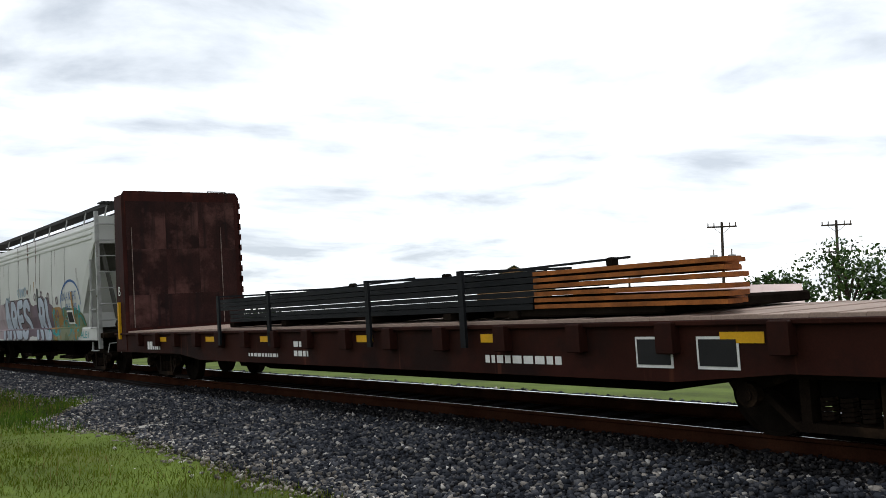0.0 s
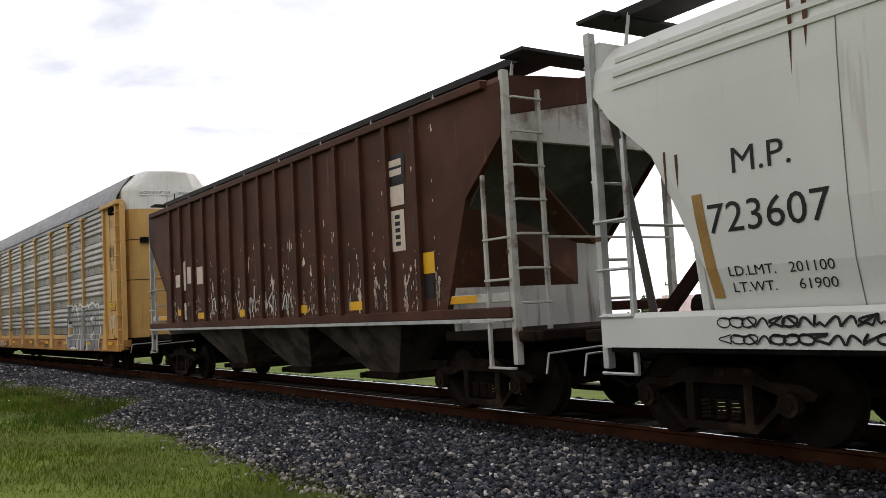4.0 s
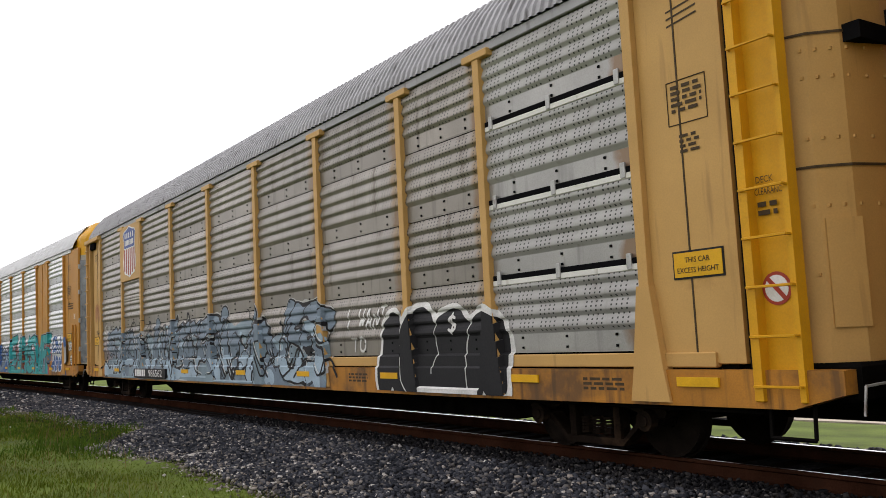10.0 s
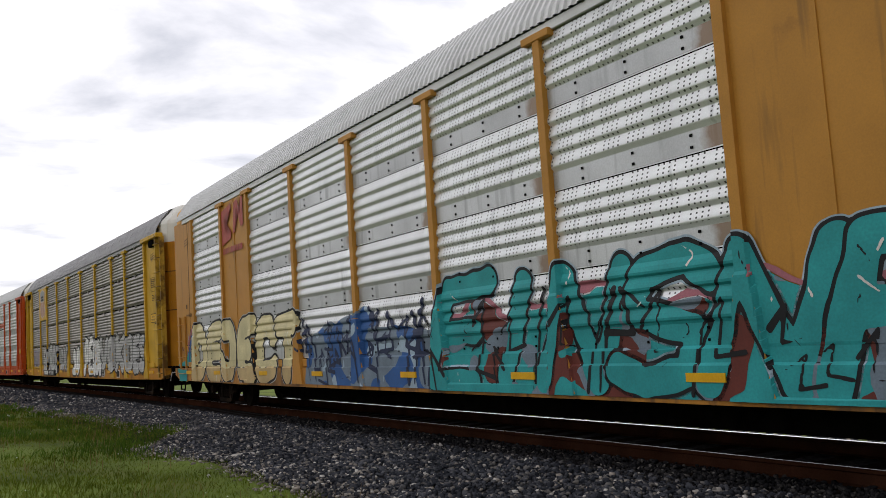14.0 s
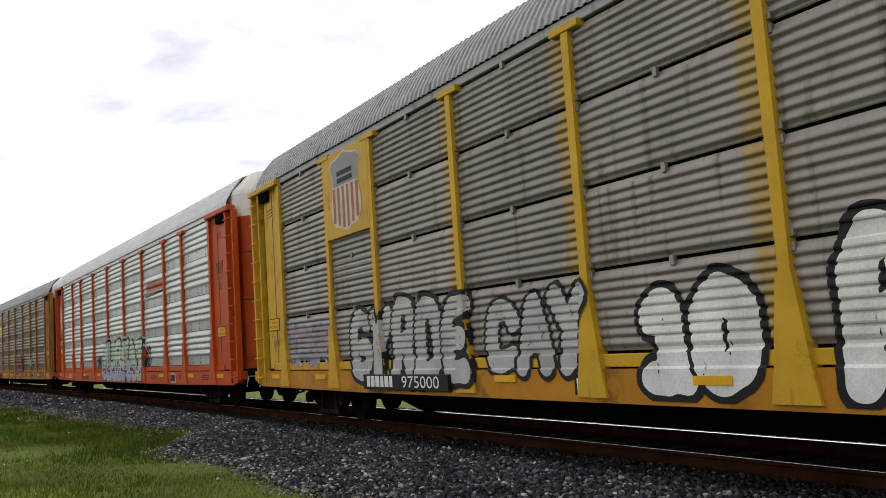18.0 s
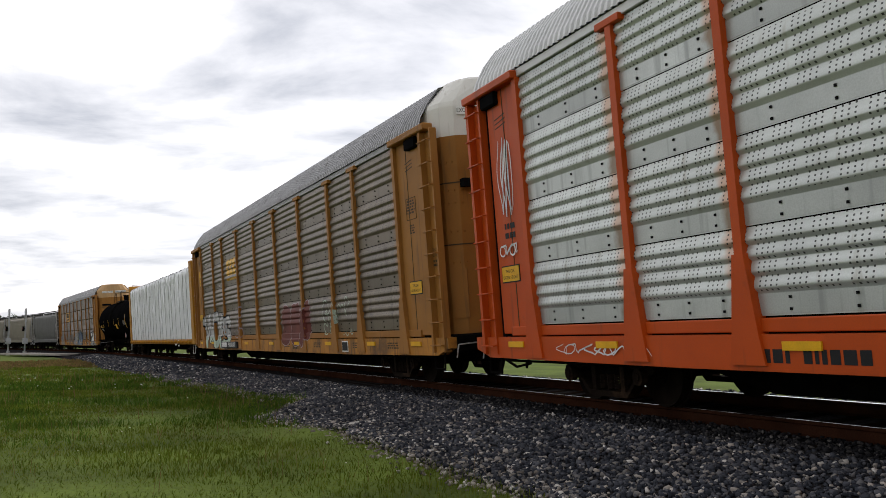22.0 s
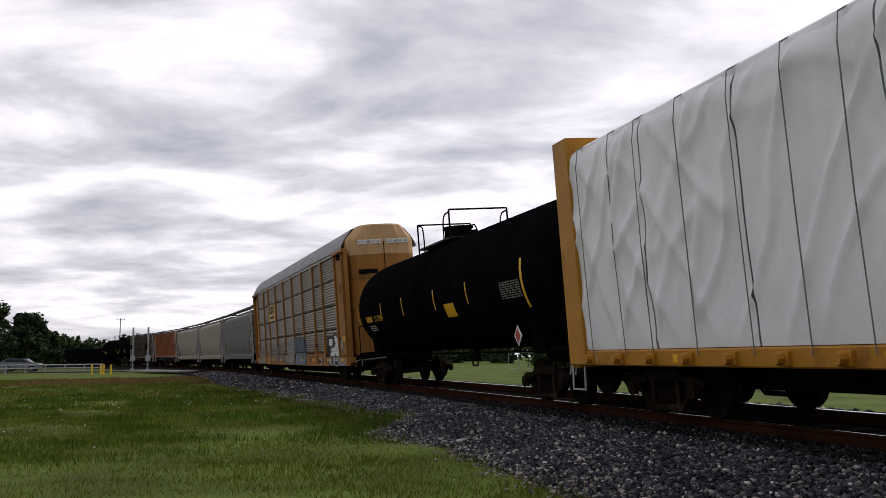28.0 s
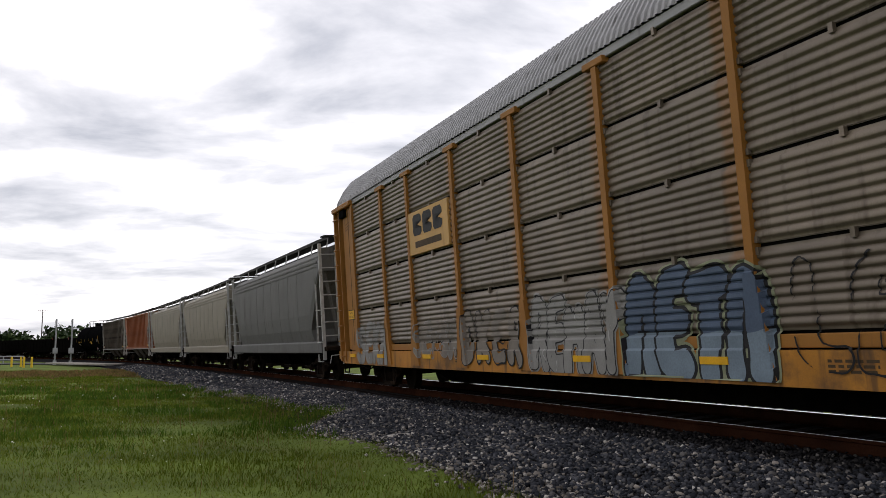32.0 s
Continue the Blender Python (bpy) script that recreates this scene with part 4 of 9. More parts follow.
# ---- covered hoppers ----
def hopper(u, length, label, key, half, ribs=0, top=4.45, roundness=1.0, spin=True, bays=3, end_key=None, frame_key=None, detail=True):
    """A covered hopper: side walls with ribs or a rounded body, slope ends, hopper bays, roof with a running board."""
    car = car_base("covered_hopper", u, half, label, "railcar", spin)
    L = length / 2
    end_key, frame_key = end_key or key, frame_key or key
    bl = L - 1.25    # where the body's wall stops at the lower end
    if roundness:
        prof = [(-1.36, 1.28), (-1.46, 1.7), (-1.50, 2.2), (-1.50, 2.9), (-1.49, 3.4), (-1.47, 3.72), (-1.43, 3.95), (-1.36, 4.08), (-1.20, 4.24), (-0.8, 4.38), (0, 4.46)]
    else:
        prof = [(-1.48, 1.40), (-1.50, 1.41), (-1.50, 2.2), (-1.50, 2.9), (-1.50, 3.6), (-1.50, 3.85), (-1.50, 4.28), (-1.45, 4.36), (-1.2, 4.38), (-0.8, 4.42), (0, 4.47)]
    full = prof + [(-y, z) for y, z in prof[-2::-1]]
    # the wall steps back from the ends below its shoulder (slope sheets)
    def loop(x):
        sg = -1 if x < 0 else 1
        ends = abs(x) > L - 0.7
        return [(x - (sg * 1.40 * min(1, max(0, (3.62 - z) / 1.2)) if ends else 0), y, z) for y, z in full]
    loops = [loop(-(L - 0.36))]
    n = 14
    for i in range(n + 1):
        loops.append(loop(-(L - 1.85) + 2 * (L - 1.85) * i / n))
    loops.append(loop(L - 0.36))
    part("body", Geo().loft(loops), key, car, smooth=False)
    if roundness:
        for y in (-1,):
            for z, t in ((3.72, 0.02), (3.86, 0.03), (4.02, 0.03)):
                yy = float(np.interp(z, [p[1] for p in prof], [p[0] for p in prof]))
                part("eave_rib", Geo().box(-(L - 0.7), L - 0.7, yy - t, yy + 0.03, z - 0.025, z + 0.025), key, car)
        for i in range(1, 9):
            x = -(L - 1.9) + 2 * (L - 1.9) * i / 9
            pts = [(x, y - 0.004, z) for y, z in prof[:6]]
            part("weld_seam", Geo().path(pts, 0.005, 4), "seam_grey", car)
    if ribs:
        rm = Geo().box(-0.045, 0.045, -1.57, -1.49, 1.44, 4.26, 0.01).mesh("rib")
        rm.materials.append(M[key])
        for i in range(ribs):
            x = -(L - 1.1) + 2 * (L - 1.1) * (i + 0.5) / ribs
            if abs(x) > L - 2.2:
                continue
            part("rib", rm, key, car, at=(x, 0, 0))
        part("top_chord", Geo().box(-(L - 0.65), L - 0.65, -1.58, -1.46, 4.24, 4.36, 0.01), key, car)
    # side sill
    sill = Geo()
    for y0, y1 in ((-1.53, -1.40), (1.40, 1.53)):
        if roundness:
            sill.prism_x([(y0, 0.95), (y1, 0.95), (y1, 1.31), (y0 + 0.02, 1.31), (y0, 1.26)], -L + 0.35, L - 0.35)
        else:
            sill.box(-L + 0.35, L - 0.35, y0, y1, 1.30, 1.44, 0.015)
    part("side_sill", sill, frame_key, car)
    part("sill_lip", Geo().box(-L + 0.5, L - 0.5, -1.55, -1.42, 0.91 if roundness else 1.25, 0.955 if roundness else 1.30), "black_iron" if roundness else "bare_metal", car)
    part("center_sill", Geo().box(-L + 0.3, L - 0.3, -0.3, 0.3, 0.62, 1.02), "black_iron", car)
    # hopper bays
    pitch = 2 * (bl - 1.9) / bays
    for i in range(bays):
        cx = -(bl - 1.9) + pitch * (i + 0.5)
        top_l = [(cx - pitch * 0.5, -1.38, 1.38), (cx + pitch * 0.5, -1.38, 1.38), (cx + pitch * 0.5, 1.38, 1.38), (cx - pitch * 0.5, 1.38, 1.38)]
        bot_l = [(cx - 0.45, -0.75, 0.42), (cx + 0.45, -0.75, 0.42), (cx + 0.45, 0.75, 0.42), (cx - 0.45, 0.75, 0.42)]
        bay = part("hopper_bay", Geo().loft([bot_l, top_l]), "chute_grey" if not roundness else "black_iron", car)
        g = Geo().box(cx - 0.55, cx + 0.55, -0.85, 0.85, 0.32, 0.44, 0.02).rod((cx - 0.5, -0.95, 0.38), (cx - 0.5, 0.95, 0.38), 0.05, 8)
        part("outlet_gate", g, "truck_iron", bay)
    # ends: slope sheet, end platform, posts, ladders
    rail_key = "bare_metal" if roundness else "worn_white"
    for sgn in (1, -1):
        s = lambda a, b: (min(sgn * a, sgn * b), max(sgn * a, sgn * b))
        part("end_platform", Geo().box(*s(L - 1.9, L), -1.45, 1.45, 1.0, 1.14, 0.02), "truck_iron", car)
        part("slope_sheet", Geo().loft([[(sgn * (L - 2.6), -1.40, 1.5), (sgn * (L - 2.6), 1.40, 1.5), (sgn * (L - 2.5), 1.40, 1.5), (sgn * (L - 2.5), -1.40, 1.5)], [(sgn * (L - 0.48), -1.42, 3.62), (sgn * (L - 0.48), 1.42, 3.62), (sgn * (L - 0.40), 1.42, 3.62), (sgn * (L - 0.40), -1.42, 3.62)]]), "slope_grey" if not roundness else end_key, car)
        part("end_sheet", Geo().box(*s(L - 0.46, L - 0.37), -1.40, 1.40, 3.55, 4.30), key if roundness else end_key, car)
        if not roundness:
            part("end_wall", Geo().box(*s(L - 1.72, L - 1.64), -1.42, 1.42, 1.1, 2.45), end_key, car)
            part("end_stripe", Geo().box(*s(L - 1.75, L - 0.42), -1.47, -1.40, 1.50, 1.62, 0.01), "worn_white", car)
            part("end_reflector", Geo().box(*s(L - 1.74, L - 1.1), -1.476, -1.47, 1.51, 1.61), "bright_yellow", car)
        else:
            part("end_web", Geo().box(*s(L - 2.2, L - 2.12), -0.9, 0.9, 1.1, 1.9), end_key, car)
            part("brace", Geo().rod((sgn * (L - 1.65), -1.3, 1.14), (sgn * (L - 1.5), -1.3, 2.45), 0.05, 6), frame_key, car)
            part("end_stiffener", Geo().rod((sgn * (L - 0.46), -1.32, 3.7), (sgn * (L - 0.50), -0.85, 1.14), 0.06, 4), "shaded_dirty_end", car)
            part("end_brace", Geo().rod((sgn * (L - 0.40), -0.72, 1.14), (sgn * (L - 0.75), 0.45, 2.5), 0.09, 4), "rust_brown", car)
            part("brake_cylinder", Geo().rod((sgn * (L - 1.3), -0.6, 1.34), (sgn * (L - 0.9), -0.6, 1.34), 0.14, 10), "truck_iron", car)
        for y in (-1.44, 1.44):
            part("corner_post", Geo().box(*s(L - 0.38, L - 0.30), y - 0.05, y + 0.05, 0.72 if y < 0 else 1.1, 4.42, 0.01), rail_key, car)
        # near-side ladder between the corner post and a short stile
        g = Geo().box(*s(L - 0.84, L - 0.79), -1.52, -1.48, 0.66, 3.15, 0.008)
        lad = part("side_ladder", g, rail_key, car)
        rm = Geo().path([(sgn * (L - 0.82), -1.5, 0), (sgn * (L - 0.82), -1.54, 0), (sgn * (L - 0.34), -1.54, 0), (sgn * (L - 0.34), -1.48, 0)], 0.017, 5).mesh("rung")
        rm.materials.append(M[rail_key])
        for z in (0.68, 1.28, 1.78, 2.3):
            part("rung", rm, rail_key, lad, at=(0, 0, z))
        # ladder on the end itself
        el = part("end_ladder", Geo().box(*s(L - 0.30, L - 0.25), -0.98, -0.93, 1.0, 4.2, 0.008), rail_key, car)
        rm = Geo().path([(sgn * (L - 0.28), -1.42, 0), (sgn * (L - 0.22), -1.42, 0), (sgn * (L - 0.22), -0.95, 0), (sgn * (L - 0.28), -0.95, 0)], 0.018, 5).mesh("rung")
        rm.materials.append(M[rail_key])
        for i in range(8):
            part("rung", rm, rail_key, el, at=(0, 0, 1.05 + i * 0.43))
        part("crossover_rail", Geo().path([(sgn * (L - 0.24), -0.95, 2.30), (sgn * (L - 0.24), 1.35, 2.30)], 0.018, 5), rail_key, car)
        bars(car, s(L - 0.4, L - 0.3)[0], 2.1, 0.1, 1, 0.05, -1.50)
    # roof: running board on legs, hatches
    zt = 4.48
    board = Geo()
    for y0 in (-1.05, 0.45):
        board.box(-(L - 0.40), L - 0.40, y0, y0 + 0.6, zt + 0.16, zt + 0.19)
    part("running_board", board, "walkway_steel", car)
    lip = Geo()
    for y0 in (-1.08,):
        lip.box(-(L - 0.40), L - 0.40, y0, y0 + 0.02, zt + 0.12, zt + 0.22)
    part("board_edge", lip, "walkway_steel", car)
    for i in range(9):
        x = -(L - 0.6) + 2 * (L - 0.6) * i / 8
        part("board_leg", Geo().path([(x, -1.06, zt + 0.16), (x, -1.14, 4.24)], 0.022, 5), "bare_metal", car)
    for sgn in (1, -1):
        part("end_board", Geo().box(min(sgn * (L - 0.5), sgn * (L - 0.05)), max(sgn * (L - 0.5), sgn * (L - 0.05)), -1.35, 1.35, zt + 0.14, zt + 0.18), "walkway_steel", car)
    part("hatch_trough", Geo().box(-(L - 1.6), L - 1.6, -0.3, 0.3, zt - 0.02, zt + 0.14, 0.03), "walkway_steel", car)
    couplers(car, L + 0.1)
    return car


# ---- bulkhead flatcar with a load of steel ----
def bulkhead_flat(u):
    car = car_base("bulkhead_flatcar", u, 7.5, "rust-brown bulkhead flatcar with a weathered plank deck", "railcar", trucks=False)
    truck(car, 7.47)
    truck(car, -9.07)
    L = 11.6
    g = Geo()
    for y0, y1 in ((-1.48, -1.36), (1.36, 1.48)):
        g.prism_y([(-L, 0.66), (-7.2, 0.66), (-6.0, 0.55), (6.0, 0.55), (7.2, 0.66), (L, 0.66), (L, 1.10), (-L, 1.10)], y0, y1)
    part("side_sill", g, "rust_brown", car)
    part("sill_flange", Geo().box(-L, L, -1.54, -1.36, 1.08, 1.13, 0.01), "rust_brown", car)
    part("center_sill", Geo().prism_y([(-11.2, 0.55), (-6.3, 0.50), (-5.0, 0.30), (5.0, 0.30), (6.3, 0.50), (11.2, 0.55), (11.2, 1.0), (-11.2, 1.0)], -0.4, 0.4), "black_iron", car)
    pk = Geo().box(-0.10, 0.10, -1.60, -1.47, 0.82, 1.12, 0.012).mesh("stake_pocket")
    pk.materials.append(M["rust_brown"])
    for i in range(17):
        part("stake_pocket", pk, "rust_brown", car, at=(-9.6 + i * 1.2, 0, 0))
    plank = Geo().box(-0.118, 0.118, -1.45, 1.45, 1.10, 1.165, 0.006).mesh("plank")
    plank.materials.append(M["deck_boards"])
    for i in range(92):
        part("plank", plank, "deck_boards", car, at=(-10.95 + i * 0.24, 0, 0.004 * ((i * 7) % 3)))
    for sgn in (-1, 1):
        x0, x1 = min(sgn * 10.9, sgn * 11.5), max(sgn * 10.9, sgn * 11.5)
        xi = sgn * 10.72
        b = part("bulkhead", Geo().prism_x([(-1.5, 0.70), (1.61, 0.70), (1.61, 4.55), (1.52, 4.68), (-1.42, 4.68), (-1.5, 4.55)], min(xi, xi + sgn * 0.07), max(xi, xi + sgn * 0.07)), "bulkhead_steel", car, "tall rusted steel bulkhead wall")
        for y in (-1.42, -0.5, 0.5, 1.42):
            part("bulkhead_post", Geo().prism_y([(sgn * 10.78, 0.72), (sgn * 11.42, 0.72), (sgn * 11.38, 2.6), (sgn * 11.28, 4.58), (sgn * 10.78, 4.58)][::sgn], y - 0.08, y + 0.08), "bulkhead_steel", b)
        for y in (-1.28, 1.06):
            part("tie_rail", Geo().box(min(xi - sgn * 0.03, xi), max(xi - sgn * 0.03, xi), y - 0.008, y + 0.008, 1.25, 3.75), "chalk_line", b)
        for i, (ya, yb) in enumerate(((-1.40, -0.41), (-0.409, 0.46), (0.461, 1.46))):
            for j, (za, zb) in enumerate(((1.24, 2.05), (2.051, 3.20), (3.201, 4.42))):
                t = 0.010 + 0.001 * ((i + 2 * j) % 3)
                part("face_plate", Geo().box(min(xi - sgn * t, xi), max(xi - sgn * t, xi), ya, yb, za, zb), "bulkhead_plate", b)
        part("grab_iron", Geo().path([(xi, 0.75, 4.62), (xi, 0.75, 4.70), (xi, 1.25, 4.70), (xi, 1.25, 4.62)], 0.015, 5), "walkway_steel", b)
        # teeth along the far edge of the bulkhead
        tm = Geo().box(min(xi, xi + sgn * 0.12), max(xi, xi + sgn * 0.12), 1.56, 1.65, 0, 0.16).mesh("stake_slot")
        tm.materials.append(M["bulkhead_steel"])
        for i in range(11):
            part("stake_slot", tm, "bulkhead_steel", b, at=(0, 0, 1.45 + i * 0.28))
        g2 = Geo().box(min(sgn * 11.08, sgn * 11.17), max(sgn * 11.08, sgn * 11.17), -1.56, -1.5, 0.98, 1.90)
        part("warning_strip", g2, "decal_yellow", car, "yellow warning strip")
    letters("end_mark", "B", -11.2, 2.06, 0.34, -1.515, "decal_white", car)
    for x in (-8.37, -5.61, -3.07, 0.24, 3.14, 6.55, 9.3):
        plate(car, "reflector", x, x + 0.45, 0.92, 1.02, -1.485, "decal_yellow")
    bars(car, -9.2, 0.74, 0.9, 1, 0.18, -1.484, "decal_white", "reporting_mark")
    bars(car, -1.8, 0.84, 0.5, 2, 0.09, -1.484, "decal_white", "reporting_mark")
    bars(car, -3.6, 0.66, 1.2, 1, 0.06, -1.484, "decal_white")
    bars(car, 3.2, 0.68, 1.3, 1, 0.09, -1.484, "decal_white", "reporting_mark")
    bars(car, 8.4, 0.72, 1.1, 1, 0.12, -1.484, "decal_white", "reporting_mark")
    for x in (5.56, 6.29):
        plate(car, "lube_plate", x, x + 0.45, 0.68, 0.98, -1.484, "decal_white")
        plate(car, "lube_plate", x + 0.025, x + 0.425, 0.71, 0.955, -1.491, "decal_black")
    couplers(car, L - 0.1)
    return car


def steel_bundle(car_u):
    """Stacked bundles of long steel angle on timbers, strapped to the deck; it rides on the flatcar."""
    load = new("steel_load")
    tagged(load, "strapped bundles of long black and rusty steel bars on the flatcar", "steel bundle")
    CARS.append((load, car_u, 7.5))
    z0 = 1.185
    rnd = random.Random(4)
    for x in (-4.6, -2.4, 0.4, 2.3, 3.6):
        part("timber", Geo().box(x - 0.08, x + 0.08, -1.35, 1.35, z0, z0 + 0.09, 0.01), "tie_wood", load)
    part("timber", Geo().box(3.2, 5.8, -1.3, 1.3, z0 + 0.01, z0 + 0.13, 0.02), "tie_wood", load)
    for row in range(2):
        for k in range(6):
            for j in range(3):
                y = -1.34 + k * 0.245
                zz = z0 + 0.10 + row * 0.232 + j * 0.075
                g = Geo().prism_x([(y, zz), (y + 0.22, zz), (y + 0.22, zz + 0.028), (y + 0.03, zz + 0.028), (y + 0.03, zz + 0.066), (y, zz + 0.066)], -5.25 + rnd.uniform(-0.06, 0.06) + (0.6 if row == 0 else 0), 4.02 + rnd.uniform(-0.1, 0.1))
                part("steel_angle", g, "dark_steel", load)
    # rusty bars among them that reach further forward
    for row in range(2):
        for k in range(6):
            for j in range(3):
                y = -1.345 + k * 0.245
                zz = z0 + 0.11 + row * 0.228 + j * 0.072
                e = 6.6 + rnd.uniform(-0.06, 0.06) - 0.17 * k
                a = [(3.98, y, zz), (3.98, y + 0.23, zz), (3.98, y + 0.23, zz + 0.045), (3.98, y, zz + 0.045)]
                lift = -0.01 - 0.02 * (1 - row)
                b = [(e, p[1], p[2] + lift) for p in a]
                part("rusty_bar", Geo().loft([a, b]), "rust_orange_steel", load, "orange-rusted steel flat bar")
    for x in (-4.66, -2.48, 0.75, 2.93):
        part("strap", Geo().box(x - 0.05, x + 0.05, -1.60, -1.56, 0.86, 1.80).box(x - 0.05, x + 0.05, -1.60, 0.3, 1.77, 1.80), "dark_steel", load, "grey steel strap")
    for x0, x1, z in ((-4.6, -0.6, 1.82), (-0.9, 4.1, 1.82)):
        part("top_rod", Geo().rod((x0, 0.2, z - 0.03), (x1, 0.2, z + 0.03), 0.018, 5), "dark_steel", load)
    for x in (-2.6, 0.3, 3.8):
        part("stake_block", Geo().box(x - 0.05, x + 0.05, 0.14, 0.26, 1.75, 1.87, 0.02), "tie_wood", load)
    return load


# ---- centerbeam flatcar with wrapped lumber ----
def centerbeam(u):
    car = car_base("centerbeam_flatcar", u, 8.9, "yellow centerbeam flatcar with tall ribbed end bulkheads", "railcar")
    L = 11.55
    for y0, y1 in ((-1.45, -1.30), (1.30, 1.45)):
        part("side_sill", Geo().box(-L, L, y0, y1, 0.80, 1.05, 0.02), "beam_yellow", car)
    part("deck", Geo().box(-L, L, -1.32, 1.32, 0.94, 1.05), "beam_yellow", car)
    part("center_sill", Geo().box(-L + 0.3, L - 0.3, -0.35, 0.35, 0.40, 1.0), "black_iron", car)
    part("center_beam", Geo().box(-L + 0.6, L - 0.6, -0.06, 0.06, 1.05, 4.7), "beam_yellow", car)
    wm = Geo().disc_y(0, 0.92, -1.60, -1.44, 0.075, 8).box(-0.12, 0.12, -1.50, -1.44, 0.84, 1.0).mesh("winch")
    wm.materials.append(M["beam_yellow"])
    for i in range(22):
        part("winch", wm, "beam_yellow", car, at=(-10.6 + i * 1.01, 0, 0))
    for sgn in (-1, 1):
        s = lambda a, b: (min(sgn * a, sgn * b), max(sgn * a, sgn * b))
        b = part("bulkhead", Geo().box(*s(10.88, 10.96), -1.42, 1.42, 1.0, 4.82), "beam_yellow", car)
        for y in (-1.42, 1.42):
            part("bulkhead_post", Geo().prism_y([(sgn * 10.84, 0.82), (sgn * 11.48, 0.82), (sgn * 11.40, 4.82), (sgn * 10.84, 4.82)][::sgn], y - 0.06, y + 0.06), "beam_yellow", b)
        for z in (1.5, 2.1, 2.75, 3.4, 4.0, 4.6):
            part("bulkhead_rib", Geo().box(*s(10.96, 11.36), -1.36, 1.36, z - 0.05, z + 0.05, 0.01), "beam_yellow", b)
        for y in (-0.7, 0.0, 0.7):
            part("bulkhead_stiffener", Geo().box(*s(10.96, 11.2), y - 0.06, y + 0.06, 1.1, 4.7), "beam_yellow", b)
        for y in (-1.0,):
            rm = Geo().path([(sgn * 11.36, -1.25, 0), (sgn * 11.44, -1.25, 0), (sgn * 11.44, -0.85, 0), (sgn * 11.36, -0.85, 0)], 0.012, 5).mesh("rung")
            rm.materials.append(M["beam_yellow"])
            for i in range(8):
                part("rung", rm, "beam_yellow", b, at=(0, 0, 1.3 + i * 0.42))
        part("top_grab", Geo().path([(sgn * 11.3, -1.2, 4.79), (sgn * 11.3, -1.2, 4.92), (sgn * 11.3, 0.9, 4.92), (sgn * 11.3, 0.9, 4.79)], 0.015, 5), "beam_yellow", b)
        part("stirrup", Geo().path([(sgn * 11.45, -1.45, 0.78), (sgn * 11.45, -1.47, 0.38), (sgn * 10.95, -1.47, 0.38), (sgn * 10.95, -1.45, 0.78)], 0.018, 5), "bare_metal", car)
        part("end_sill", Geo().box(*s(11.2, 11.6), -1.4, 1.4, 0.75, 1.1, 0.02), "beam_yellow", car)
    bars(car, 6.0, 0.90, 0.5, 2, 0.09, -1.452, "decal_white", "reporting_mark")
    plate(car, "data_plate", 6.9, 7.3, 0.70, 1.02, -1.452, "decal_white")
    plate(car, "data_plate_face", 6.93, 7.27, 0.75, 0.97, -1.459, "decal_black")
    letters("end_mark", "4", -10.55, 0.84, 0.24, -1.453, "decal_white", car)
    for x in (-8, -4, 0, 4, 9.5):
        plate(car, "reflector", x, x + 0.4, 0.86, 0.98, -1.452, "decal_yellow")
    couplers(car, L - 0.1)
    return car


